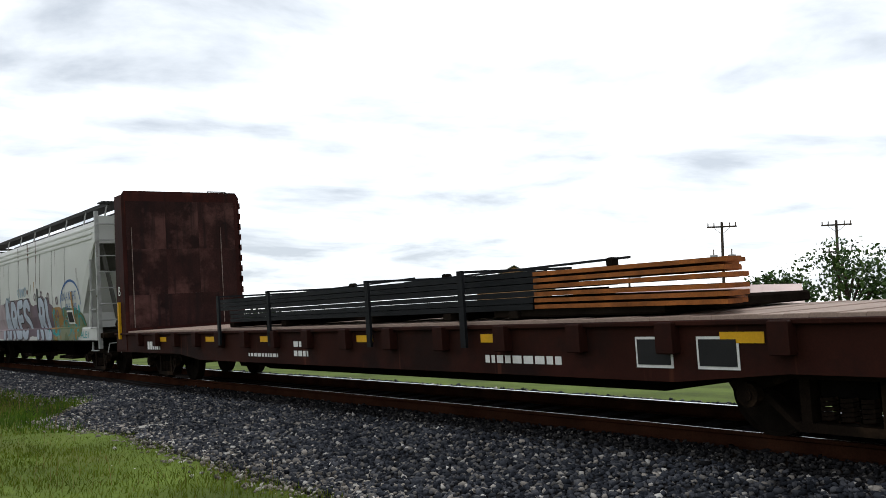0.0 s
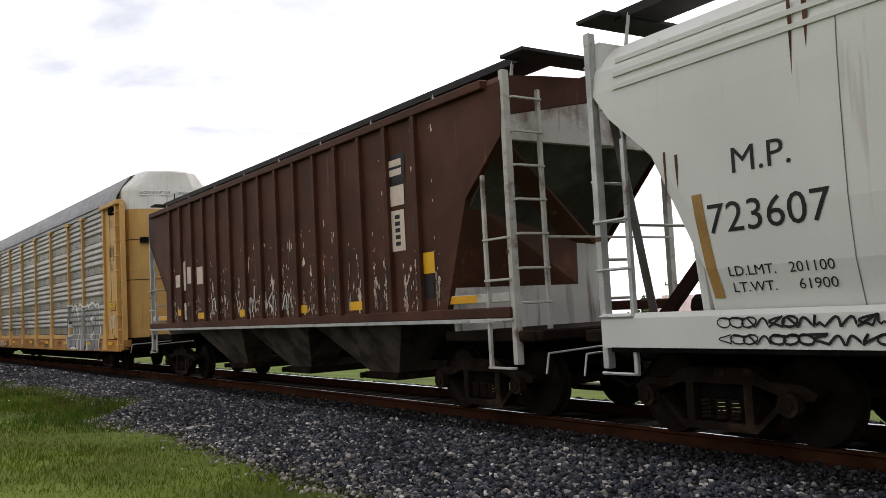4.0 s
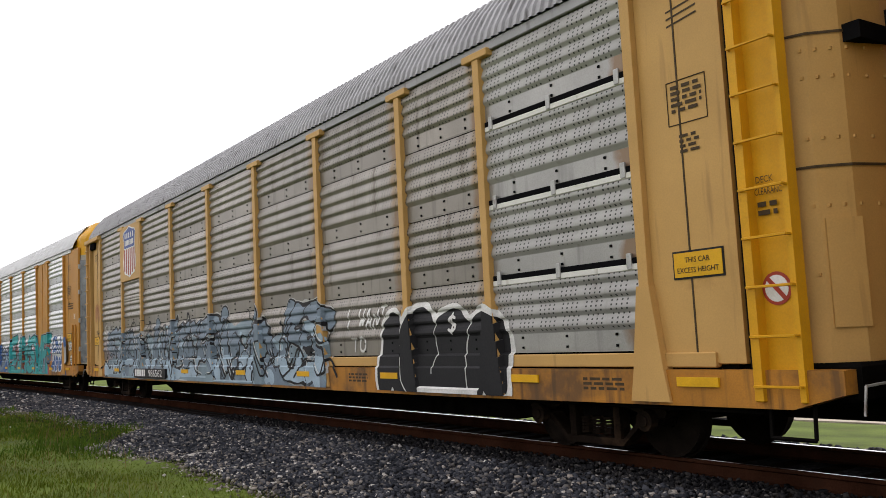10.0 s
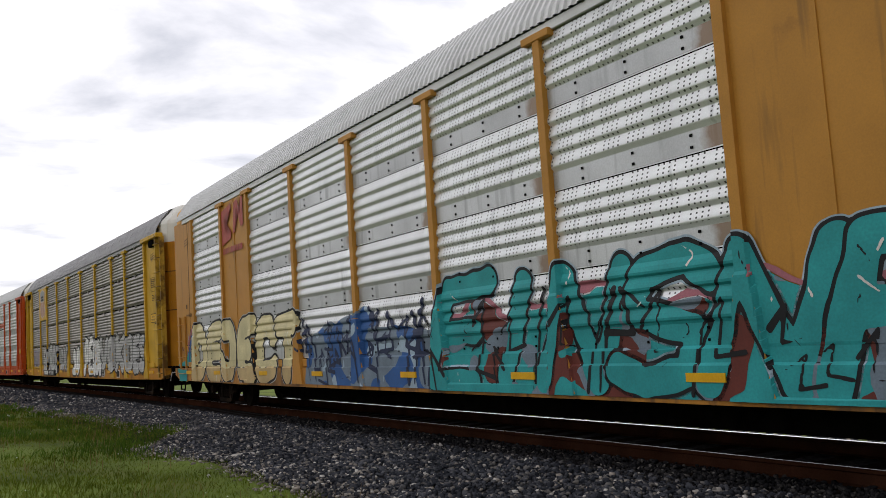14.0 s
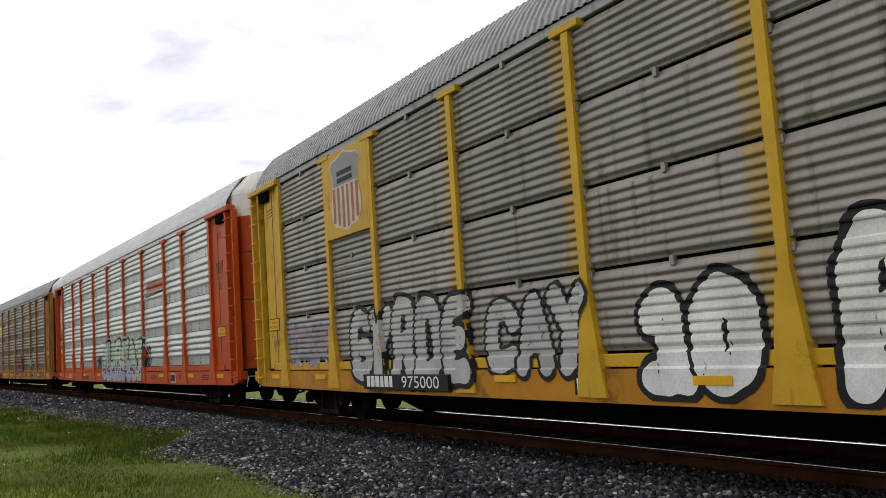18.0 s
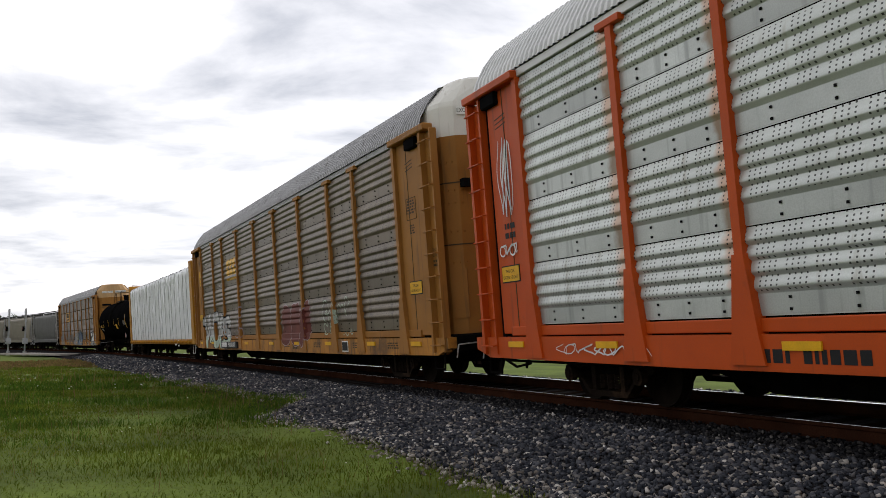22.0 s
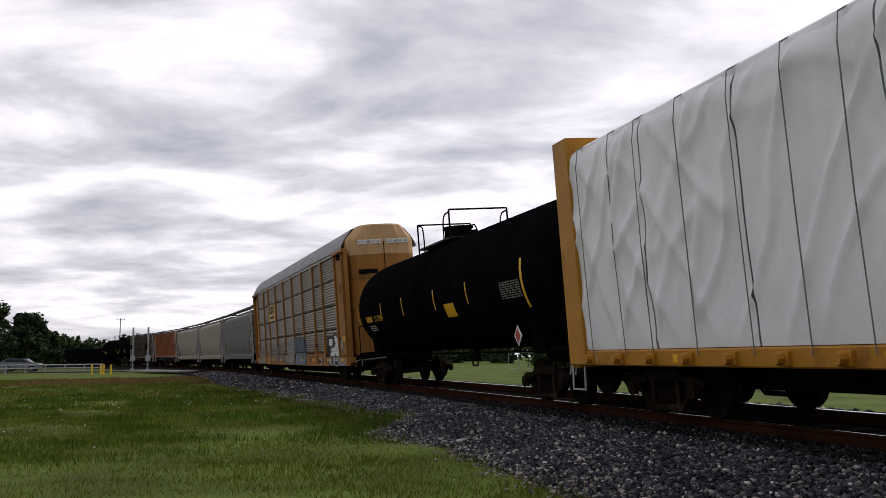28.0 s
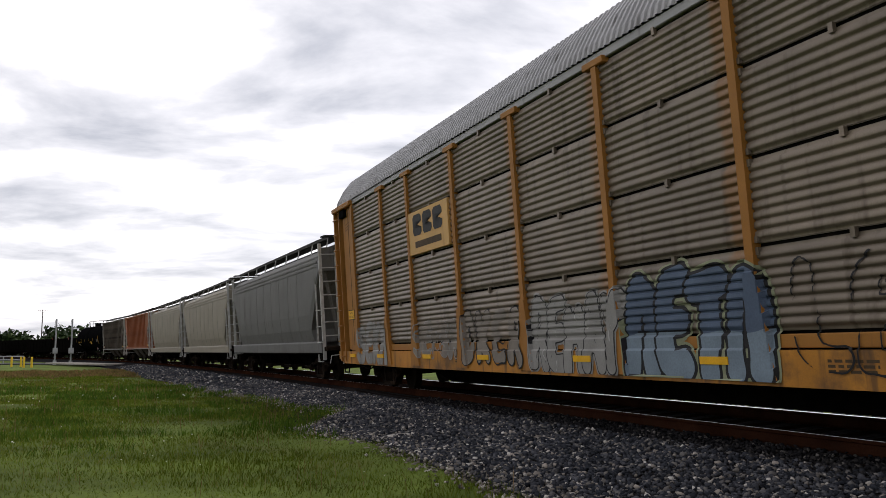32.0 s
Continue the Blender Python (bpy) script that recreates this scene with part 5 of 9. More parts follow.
def wrapped_lumber(u):
    """Packs of lumber under white sheeting, with dark tie-down lines, riding on the centerbeam."""
    load = new("wrapped_lumber")
    tagged(load, "white plastic-wrapped lumber packs with dark tie-down lines on the flatcar", "lumber")
    CARS.append((load, u, 8.9))
    n = 9
    for i in range(n):
        x0, x1 = -10.85 + i * 21.7 / n, -10.85 + (i + 1) * 21.7 / n - 0.03
        for side in (-1, 1):
            y0, y1 = (-1.42, -0.08) if side < 0 else (0.08, 1.42)
            rnd = random.Random(i * 2 + side)
            nx, nz = 36, 40
            g = Geo()
            verts = []
            ph = [rnd.uniform(0, 6.28) for _ in range(8)]
            for b in range(nz + 1):
                for a in range(nx + 1):
                    fx, fz = a / nx, b / nz
                    x, z = x0 + (x1 - x0) * fx, 1.06 + 3.56 * fz
                    p = noise.noise(Vector((x * 0.9 + z * 0.55, side * 3, z * 0.35))) * 0.045
                    p += (1 - min(1, 2.2 * abs(noise.noise(Vector((x * 0.8 + z * 0.55, side * 7, z * 0.25)))))) ** 5 * 0.06
                    p += (1 - min(1, 2.2 * abs(noise.noise(Vector((x * 1.1 - z * 0.7, side * 9, z * 0.35)))))) ** 7 * 0.055
                    p += noise.noise(Vector((x * 5, side * 5, z * 2.0))) * 0.014
                    if b == 0:
                        p -= 0.03
                    round_top = max(0, fz - 0.90) / 0.10
                    y = -1.40 - p * min(1, 4 * fz + 0.3) + 0.16 * round_top ** 2
                    verts.append((x, y if side < 0 else -y, z - 0.03 * round_top))
            faces = []
            for b in range(nz):
                for a in range(nx):
                    k = b * (nx + 1) + a
                    f = (k, k + 1, k + nx + 2, k + nx + 1)
                    faces.append(f if side < 0 else f[::-1])
            g.add(verts, faces)
            ys = sorted((side * 0.08, side * 1.32))
            g.box(x0, x1, ys[0], ys[1], 1.06, 4.60, 0.04)
            pk = part("lumber_pack", g, "lumber_wrap", load, smooth=True)
    rnd = random.Random(12)
    for i in range(20):
        x = -10.5 + i * 1.09 + rnd.uniform(-0.18, 0.18)
        b = rnd.uniform(-0.05, 0.05)
        part("tie_down", Geo().path([(x, -1.475, 0.95), (x + b, -1.495, 2.6), (x + 0.01, -1.485, 4.2), (x, -1.42, 4.52), (x, -1.2, 4.63), (x, 0, 4.70)], 0.009, 4), "seam_grey", load)
        if i > 9:
            part("edge_protector", Geo().box(x - 0.03, x + 0.03, -1.36, -1.26, 4.555, 4.60, 0.012), "seam_black", load)
    return load


# ---- tank cars ----
TANK_RAILS = (-2.05, 0.95)


def tank_car(u, spin=True, label="black tank car with yellow reflector strips and stencilled lettering"):
    car = car_base("tank_car", u, 6.9, label, "railcar", spin)
    R, zc, n = 1.57, 2.65, 40
    loops = []
    for x, k in ((-8.5, 0.02), (-8.47, 0.35), (-8.34, 0.66), (-8.1, 0.88), (-7.75, 0.985), (-7.4, 1.0), (-2.5, 1.0), (0, 1.0), (2.5, 1.0), (7.0, 1.0), (7.35, 0.985), (7.72, 0.88), (7.98, 0.66), (8.12, 0.35), (8.15, 0.02)):
        loops.append([(x, R * k * math.sin(2 * math.pi * i / n), zc - R * k * math.cos(2 * math.pi * i / n)) for i in range(n)])
    part("tank", Geo().loft(loops), "tank_black", car, smooth=True)
    for x in (-4.2, 0.0, 4.2):
        part("weld_ring", Geo().loft([[(x + d, (R + o) * math.sin(2 * math.pi * i / n), zc - (R + o) * math.cos(2 * math.pi * i / n)) for i in range(n)] for d, o in ((-0.03, 0), (0, 0.008), (0.03, 0))], caps=False), "tank_black", car)
    for sgn in (-1, 1):
        s = lambda a, b: (min(sgn * a, sgn * b), max(sgn * a, sgn * b))
        part("stub_sill", Geo().box(*s(5.4, 8.6), -0.35, 0.35, 0.75, 1.2, 0.03), "black_iron", car)
        part("saddle", Geo().prism_x([(-1.2, 1.0), (1.2, 1.0), (1.28, 2.1), (0.8, 1.55), (-0.8, 1.55), (-1.28, 2.1)], *s(6.6, 7.2)), "tank_black", car)
        part("end_platform", Geo().box(*s(7.9, 8.7), -1.42, 1.42, 1.06, 1.14, 0.02), "black_iron", car)
        part("handrail", Geo().path([(sgn * 8.6, -1.4, 1.1), (sgn * 8.6, -1.4, 2.1), (sgn * 8.6, 1.4, 2.1), (sgn * 8.6, 1.4, 1.1)], 0.02, 6), "black_iron", car)
        part("stirrup", Geo().path([(sgn * 8.5, -1.42, 1.1), (sgn * 8.5, -1.45, 0.45), (sgn * 8.1, -1.45, 0.45), (sgn * 8.1, -1.42, 1.1)], 0.018, 5), "black_iron", car)
    part("side_pipe", Geo().path([(-7.9, -1.38, 1.06), (7.9, -1.38, 1.06)], 0.025, 6), "black_iron", car)
    for x in (-3.9, 3.2):
        part("pipe_bracket", Geo().path([(x - 0.35, -1.20, 1.25), (x - 0.16, -1.25, 0.74), (x + 0.16, -1.25, 0.74), (x + 0.35, -1.20, 1.25)], 0.02, 5), "black_iron", car)
    outlet = part("bottom_outlet", Geo().rod((0, 0, 0.80), (0, 0, 1.25), 0.09, 12).rod((0, 0, 0.74), (0, 0, 0.82), 0.12, 12), "black_iron", car)
    part("outlet_handle", Geo().path([(0.2, 0, 0.9), (0.35, -0.5, 0.86), (0.35, -0.9, 0.80)], 0.02, 5), "black_iron", outlet)
    # dome platform with rails
    top = zc + R
    part("platform", Geo().box(-2.1, 1.0, -0.85, 0.85, top - 0.10, top - 0.05), "walkway_steel", car)
    part("manway", Geo().rod((-0.8, 0, top - 0.2), (-0.8, 0, top + 0.36), 0.40, 16).rod((-0.8, 0, top + 0.36), (-0.8, 0, top + 0.42), 0.45, 16), "tank_black", car)
    part("valve", Geo().rod((0.1, 0.1, top), (0.1, 0.1, top + 0.2), 0.12, 10).rod((-0.3, 0.1, top + 0.14), (0.45, 0.1, top + 0.14), 0.05, 8), "tank_black", car)
    # a rail across the tank at each end of the platform, with bent braces towards it
    for x, sg in ((TANK_RAILS[0], 1), (TANK_RAILS[1], -1)):
        rail = part("platform_rail", Geo().path([(x, -0.85, top - 0.45), (x, -0.85, top + 0.68), (x, 0.85, top + 0.68), (x, 0.85, top - 0.45)], 0.026, 6), "black_iron", car)
        for y in (-0.85, 0.85):
            part("rail_brace", Geo().path([(x, y, top + 0.62), (x + sg * 0.36, y, top + 0.60), (x + sg * 0.5, y, top + 0.5), (x + sg * 0.56, y, top + 0.3), (x + sg * 0.58, y, top - 0.35)], 0.022, 6), "black_iron", rail)
    stiles = [Geo().path([(x, -(R + 0.05) * math.sin(a), zc - (R + 0.05) * math.cos(a)) for a in np.linspace(0.9, 2.6, 8)], 0.02, 5) for x in (-0.25, 0.25)]
    lad = part("ladder", stiles[0], "black_iron", car)
    part("stile", stiles[1], "black_iron", lad)
    for a in np.linspace(1.0, 2.5, 8):
        part("rung", Geo().rod((-0.25, -(R + 0.05) * math.sin(a), zc - (R + 0.05) * math.cos(a)), (0.25, -(R + 0.05) * math.sin(a), zc - (R + 0.05) * math.cos(a)), 0.013, 5), "black_iron", lad)

    def curved(name, x0, x1, a0, a1, key, lift=0.006, label=""):
        g = Geo()
        k = 6
        loops = [[(x, -(R + lift) * math.sin(a), zc - (R + lift) * math.cos(a)) for a in np.linspace(a0, a1, k)] for x in (x0, x1)]
        g.loft(loops[::-1], caps=False, closed=False)
        return part(name, g, key, car, label)

    for x in (-7.88, -4.55, -1.97, 1.19, 3.75):
        curved("reflector", x, x + 0.07, 1.28, 1.62, "decal_yellow", label="yellow reflector strip")
    curved("reflector", 7.08, 7.19, 1.10, 1.75, "decal_yellow", label="long yellow reflector strip")
    curved("placard", 1.96, 2.72, 1.12, 1.35, "decal_yellow", label="yellow warning placard with small lettering")

    def on_tank(ob):
        me = ob.data
        for v in me.vertices:
            a = math.pi / 2 + (v.co.z - zc) / R
            v.co = (v.co.x, -(R + 0.008) * math.sin(a), zc - (R + 0.008) * math.cos(a))

    on_tank(letters("car_number", "211738", -5.62, 2.16, 0.28, 0, "decal_yellow", car, width=1.0))
    on_tank(bars(car, -6.75, 2.16, 0.85, 1, 0.20, 0, "decal_yellow", "reporting_mark"))
    on_tank(bars(car, -6.6, 1.99, 0.9, 3, 0.045, 0, "bare_metal"))
    on_tank(bars(car, 5.92, 2.50, 1.08, 8, 0.028, 0, "seam_grey"))
    part("hazard_sign", Geo().prism_y([(6.45, 1.60), (6.65, 1.39), (6.45, 1.18), (6.25, 1.39)], -1.45, -1.435), "decal_white", car, "white and red diamond placard")
    part("hazard_face", Geo().prism_y([(6.45, 1.55), (6.58, 1.39), (6.45, 1.23), (6.32, 1.39)], -1.456, -1.45), "decal_red", car)
    part("sign_post", Geo().box(6.42, 6.48, -1.43, -1.40, 1.05, 1.6), "black_iron", car)
    couplers(car, 8.6)
    return car


def gondola(u, label="low black gondola in the train's tail"):
    car = car_base("gondola", u, 5.6, label, "railcar", spin=False)
    L = 7.9
    g = Geo()
    for y0, y1 in ((-1.5, -1.42), (1.42, 1.5)):
        g.box(-L, L, y0, y1, 0.95, 2.9)
    for x0, x1 in ((-L, -L + 0.1), (L - 0.1, L)):
        g.box(x0, x1, -1.42, 1.42, 0.95, 2.9)
    part("body", g, "black_iron", car)
    part("floor_plate", Geo().box(-L, L, -1.42, 1.42, 0.9, 1.0), "black_iron", car)
    for i in range(9):
        x = -L + 0.5 + i * (2 * L - 1) / 8
        part("side_stake", Geo().box(x - 0.08, x + 0.08, -1.58, -1.5, 0.95, 2.85), "black_iron", car)
    part("center_sill", Geo().box(-L, L, -0.3, 0.3, 0.6, 0.95), "black_iron", car)
    couplers(car, L - 0.1)
    return car


# ---- ground, track bed and track ----
GROUND_Z = -0.62


def ground():
    xs = np.unique(np.concatenate([np.linspace(-1500, -200, 14), np.linspace(-200, -60, 40), np.linspace(-60, 10, 141), np.linspace(10, 200, 20), np.linspace(200, 1500, 10)]))
    ys = np.unique(np.concatenate([np.linspace(-1500, -60, 14), np.linspace(-60, -12, 20), np.linspace(-12, 30, 85), np.linspace(30, 200, 30), np.linspace(200, 1500, 10)]))
    v = []
    for y in ys:
        for x in xs:
            near = math.hypot(x, y) < 70
            v.append((x, y, GROUND_Z + (0.05 * noise.noise(Vector((x * 0.35, y * 0.35, 0))) + 0.02 * noise.noise(Vector((x * 1.3, y * 1.3, 5))) if near else 0) - (0.25 if math.hypot(x, y) < 2 else 0)))
    n = len(xs)
    f = [(j * n + i, j * n + i + 1, (j + 1) * n + i + 1, (j + 1) * n + i) for j in range(len(ys) - 1) for i in range(n - 1)]
    me = Geo().add(v, f).mesh("ground")
    me.materials.append(M["turf"])
    me.shade_smooth()
    tagged(new("ground", me), "green grassy field with dry patches", "grass", kind="structure")


def turf_material():
    m = material("turf", (0.08, 0.112, 0.017), 0.95, vary=0.5, scale=0.5, fine=22, bump=0.8, stain=(0.10, 0.105, 0.025), stain_at=0.58, spec=0.1)
    M["turf"] = m
    mat("flower_white", (0.75, 0.76, 0.70), 0.8, vary=0.1)


turf_material()
ground()


def edge_of_bed(s):
    """How far the stones reach from the centre line on the near side."""
    return 3.95 + 0.35 * noise.noise(Vector((s * 0.22, 2.0, 0))) + 0.18 * noise.noise(Vector((s * 0.9, 7.0, 0)))


BED_PROFILE = [(-5.2, -0.95), (-4.25, -0.30), (-3.3, -0.22), (-1.75, -0.16), (-0.9, -0.16), (0, -0.17), (1.75, -0.16), (2.6, -0.35), (4.0, -0.95)]


def bed_z(l):
    return np.interp(l, [p[0] for p in BED_PROFILE], [p[1] for p in BED_PROFILE])


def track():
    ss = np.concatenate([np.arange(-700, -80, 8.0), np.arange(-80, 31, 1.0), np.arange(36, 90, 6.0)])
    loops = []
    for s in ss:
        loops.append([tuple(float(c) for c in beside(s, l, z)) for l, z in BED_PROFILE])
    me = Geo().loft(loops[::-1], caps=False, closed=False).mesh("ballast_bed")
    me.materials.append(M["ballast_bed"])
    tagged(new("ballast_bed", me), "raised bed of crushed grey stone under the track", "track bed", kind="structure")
    prof = [(-0.07, -0.175), (0.07, -0.175), (0.07, -0.16), (0.012, -0.145), (0.012, -0.045), (0.036, -0.03), (0.036, -0.004), (0.03, 0.0), (-0.03, 0.0), (-0.036, -0.004), (-0.036, -0.03), (-0.012, -0.045), (-0.012, -0.145), (-0.07, -0.16)]
    for l0 in (-0.755, 0.755):
        loops = [[tuple(float(c) for c in beside(s, l0 + l, z)) for l, z in prof] for s in ss]
        me = Geo().loft(loops).mesh("rail")
        me.materials.append(M["rusty_rail"])
        r = tagged(new("rail", me), "rust-brown steel rail with a polished head", "rail", "rails of the track", "structure")
        loops = [[tuple(float(c) for c in beside(s, l0 + l, z)) for l, z in ((-0.03 if l0 > 0 else 0.004, 0.0015), (0.028, 0.0015))] for s in ss]
        me = Geo().loft(loops[::-1], caps=False, closed=False).mesh("running_surface")
        me.materials.append(M["rail_head"])
        h = new("running_surface", me)
        h.parent = r
    tie = Geo().box(-0.115, 0.115, -1.3, 1.3, -0.36, -0.158, 0.012).mesh("tie")
    tie.materials.append(M["tie_wood"])
    root = tagged(new("ties"), "dark weathered wooden railway ties", "railway ties", kind="structure")
    for i in range(150):
        s = 14 - i * 0.55
        x, y, h = on_line(s)
        t = new("tie", tie)
        t.parent = root
        t.matrix_local = Matrix.Translation((x, y, 0)) @ Matrix.Rotation(h + random.uniform(-0.02, 0.02), 4, "Z") @ Matrix.Rotation(radians(CANT), 4, "X")


track()


# ---- loose stones, grass ----
def island_material(name, stops, rough=0.9, spec=0.3, thin=0.0):
    """A colour for each loose piece by chance, with fine grain; thin: the share of light that comes through, for blades and leaves."""
    m = bpy.data.materials.new(name)
    m.use_nodes = True
    nt = m.node_tree
    b = nt.nodes["Principled BSDF"]
    b.inputs["Roughness"].default_value, b.inputs["Specular IOR Level"].default_value = rough, spec
    g, r = nt.nodes.new("ShaderNodeNewGeometry"), nt.nodes.new("ShaderNodeValToRGB")
    e = r.color_ramp.elements
    e[0].position, e[0].color = stops[0][0], (*stops[0][1], 1)
    e[1].position, e[1].color = stops[-1][0], (*stops[-1][1], 1)
    for p, c in stops[1:-1]:
        e.new(p).color = (*c, 1)
    link(nt, g.outputs["Random Per Island"], r.inputs[0])
    n, tc = nt.nodes.new("ShaderNodeTexNoise"), nt.nodes.new("ShaderNodeTexCoord")
    n.inputs["Scale"].default_value, n.inputs["Detail"].default_value = 1.3, 6
    link(nt, tc.outputs["Object"], n.inputs["Vector"])
    mr = nt.nodes.new("ShaderNodeMapRange")
    for i, v in enumerate((0.3, 0.7, 0.65, 1.35)):
        mr.inputs[1 + i].default_value = v
    link(nt, n.outputs["Fac"], mr.inputs[0])
    h = nt.nodes.new("ShaderNodeHueSaturation")
    link(nt, r.outputs[0], h.inputs["Color"])
    link(nt, mr.outputs[0], h.inputs["Value"])
    link(nt, h.outputs[0], b.inputs["Base Color"])
    if thin:
        t, mx = nt.nodes.new("ShaderNodeBsdfTranslucent"), nt.nodes.new("ShaderNodeMixShader")
        mx.inputs[0].default_value = thin
        link(nt, h.outputs[0], t.inputs["Color"])
        link(nt, b.outputs[0], mx.inputs[1])
        link(nt, t.outputs[0], mx.inputs[2])
        link(nt, mx.outputs[0], nt.nodes["Material Output"].inputs["Surface"])
    M[name] = m


island_material("loose_stone", [(0.0, (0.014, 0.016, 0.021)), (0.45, (0.038, 0.041, 0.050)), (0.75, (0.078, 0.080, 0.090)), (0.90, (0.14, 0.13, 0.12)), (0.955, (0.28, 0.25, 0.22)), (1.0, (0.50, 0.48, 0.45))], 0.9, 0.06)
island_material("pale_gravel", [(0.0, (0.07, 0.06, 0.05)), (0.4, (0.16, 0.14, 0.12)), (0.8, (0.30, 0.27, 0.23)), (1.0, (0.5, 0.48, 0.44))])
island_material("grass_blades", [(0.0, (0.065, 0.095, 0.008)), (0.4, (0.085, 0.12, 0.011)), (0.75, (0.115, 0.145, 0.018)), (0.95, (0.14, 0.155, 0.028)), (1.0, (0.20, 0.17, 0.06))], 0.8, 0.05, 0.5)
island_material("lush_blades", [(0.0, (0.040, 0.080, 0.008)), (0.5, (0.055, 0.105, 0.012)), (1.0, (0.08, 0.135, 0.018))], 0.8, 0.05, 0.5)
island_material("dry_blades", [(0.0, (0.16, 0.10, 0.045)), (0.5, (0.22, 0.14, 0.06)), (1.0, (0.12, 0.11, 0.03))], 0.85, 0.1)
island_material("leaf_green", [(0.0, (0.02, 0.05, 0.008)), (0.6, (0.04, 0.085, 0.014)), (1.0, (0.075, 0.125, 0.025))], 0.6, 0.3)
island_material("leaf_dark", [(0.0, (0.008, 0.022, 0.005)), (0.6, (0.018, 0.040, 0.008)), (1.0, (0.04, 0.065, 0.014))], 0.7, 0.2)

EDGE_S = [-90, -60, -52, -35, -26, -22, -19.5, -18, -17, -14, -11, -8, 0, 20]
EDGE_L = [3.4, 4.6, 4.9, 4.1, 3.5, 3.5, 3.05, 4.2, 4.6, 4.1, 4.2, 4.2, 4.2, 4.2]


def edge_l(s):
    wob = np.array([0.16 * noise.noise(Vector((a * 1.7, 3.0, 0))) for a in np.atleast_1d(s)])
    return np.interp(s, EDGE_S, EDGE_L) + wob


def fast_mesh(name, verts, faces_per, key, poly):
    """verts (n, k, 3), each island with the same faces."""
    n, k, _ = verts.shape
    f = (np.arange(n)[:, None, None] * k + faces_per[None]).reshape(-1, poly)
    me = bpy.data.meshes.new(name)
    me.vertices.add(n * k)
    me.vertices.foreach_set("co", verts.reshape(-1).astype(np.float32))
    me.loops.add(f.size)
    me.loops.foreach_set("vertex_index", f.reshape(-1).astype(np.int32))
    me.polygons.add(len(f))
    me.polygons.foreach_set("loop_start", np.arange(0, f.size, poly, dtype=np.int32))
    me.update(calc_edges=True)
    me.materials.append(M[key])
    return me


def icosa():
    p = (1 + 5 ** 0.5) / 2
    v = np.array([(-1, p, 0), (1, p, 0), (-1, -p, 0), (1, -p, 0), (0, -1, p), (0, 1, p), (0, -1, -p), (0, 1, -p), (p, 0, -1), (p, 0, 1), (-p, 0, -1), (-p, 0, 1)], float)
    f = np.array([(0, 11, 5), (0, 5, 1), (0, 1, 7), (0, 7, 10), (0, 10, 11), (1, 5, 9), (5, 11, 4), (11, 10, 2), (10, 7, 6), (7, 1, 8), (3, 9, 4), (3, 4, 2), (3, 2, 6), (3, 6, 8), (3, 8, 9), (4, 9, 5), (2, 4, 11), (6, 2, 10), (8, 6, 7), (9, 8, 1)])
    return v / np.linalg.norm(v[0]), f


def stones(name, count, s0, s1, l_of, size, key, label, seed, lift=0.0):
    rng = np.random.default_rng(seed)
    base, faces = icosa()
    s = rng.uniform(s0, s1, count)
    l = l_of(s, rng)
    z = np.maximum(bed_z(l), (GROUND_Z - l * SE) / CE) + lift + rng.uniform(-0.012, 0.012, count)
    x, y, zz = beside(s, l, z)
    r = rng.uniform(size[0], size[1], count) * rng.choice([0.75, 1.0, 1.0, 1.25], count)
    v = base[None] * rng.uniform(0.45, 1.25, (count, 12, 1))
    v = v * (np.stack([rng.uniform(0.8, 1.3, count), rng.uniform(0.7, 1.1, count), rng.uniform(0.55, 0.9, count)], 1) * r[:, None])[:, None]
    a, b = rng.uniform(0, 6.28, count), rng.uniform(-0.7, 0.7, count)
    ca, sa, cb, sb = np.cos(a)[:, None], np.sin(a)[:, None], np.cos(b)[:, None], np.sin(b)[:, None]
    X, Z = v[..., 0] * cb - v[..., 2] * sb, v[..., 0] * sb + v[..., 2] * cb
    v = np.stack([X * ca - v[..., 1] * sa, X * sa + v[..., 1] * ca, Z], -1) + np.stack([x, y, zz], -1)[:, None]
    tagged(new(name, fast_mesh(name, v, faces, key, 3)), label, "gravel", kind="stuff")


near_l = lambda s, rng: -(1.55 + (edge_l(s) - 1.55) * rng.uniform(0, 1, len(s)) ** 0.9)
# a darker set of stones in the strip along the near rail
island_material("dark_stone", [(0.0, (0.008, 0.008, 0.009)), (0.6, (0.022, 0.022, 0.024)), (0.93, (0.045, 0.042, 0.040)), (1.0, (0.16, 0.15, 0.14))], 0.9, 0.0)
stones("ballast", 8000, -20, 2, lambda s, rng: -rng.uniform(0.86, 1.75, len(s)), (0.018, 0.034), "dark_stone", "darker ballast stones along the rail", 6, 0.016)
stones("ballast", 25000, -17, 1, near_l, (0.022, 0.040), "loose_stone", "crushed dark grey ballast stones beside the rail", 1, 0.012)
stones("ballast", 15000, -36, -17, near_l, (0.028, 0.048), "loose_stone", "crushed dark grey ballast stones beside the rail", 2, 0.012)
stones("ballast", 8000, -85, -36, near_l, (0.045, 0.075), "loose_stone", "crushed dark grey ballast stones beside the rail", 3, 0.012)
stones("ballast", 5000, -40, 4, lambda s, rng: rng.uniform(0.9, 2.6, len(s)), (0.03, 0.05), "loose_stone", "crushed grey ballast stones behind the track", 4, 0.01)
stones("gravel", 8000, -44, 0, lambda s, rng: -(edge_l(s) + rng.normal(-0.10, 0.24, len(s))), (0.014, 0.034), "pale_gravel", "pale spilled gravel along the grass edge", 5, 0.012)


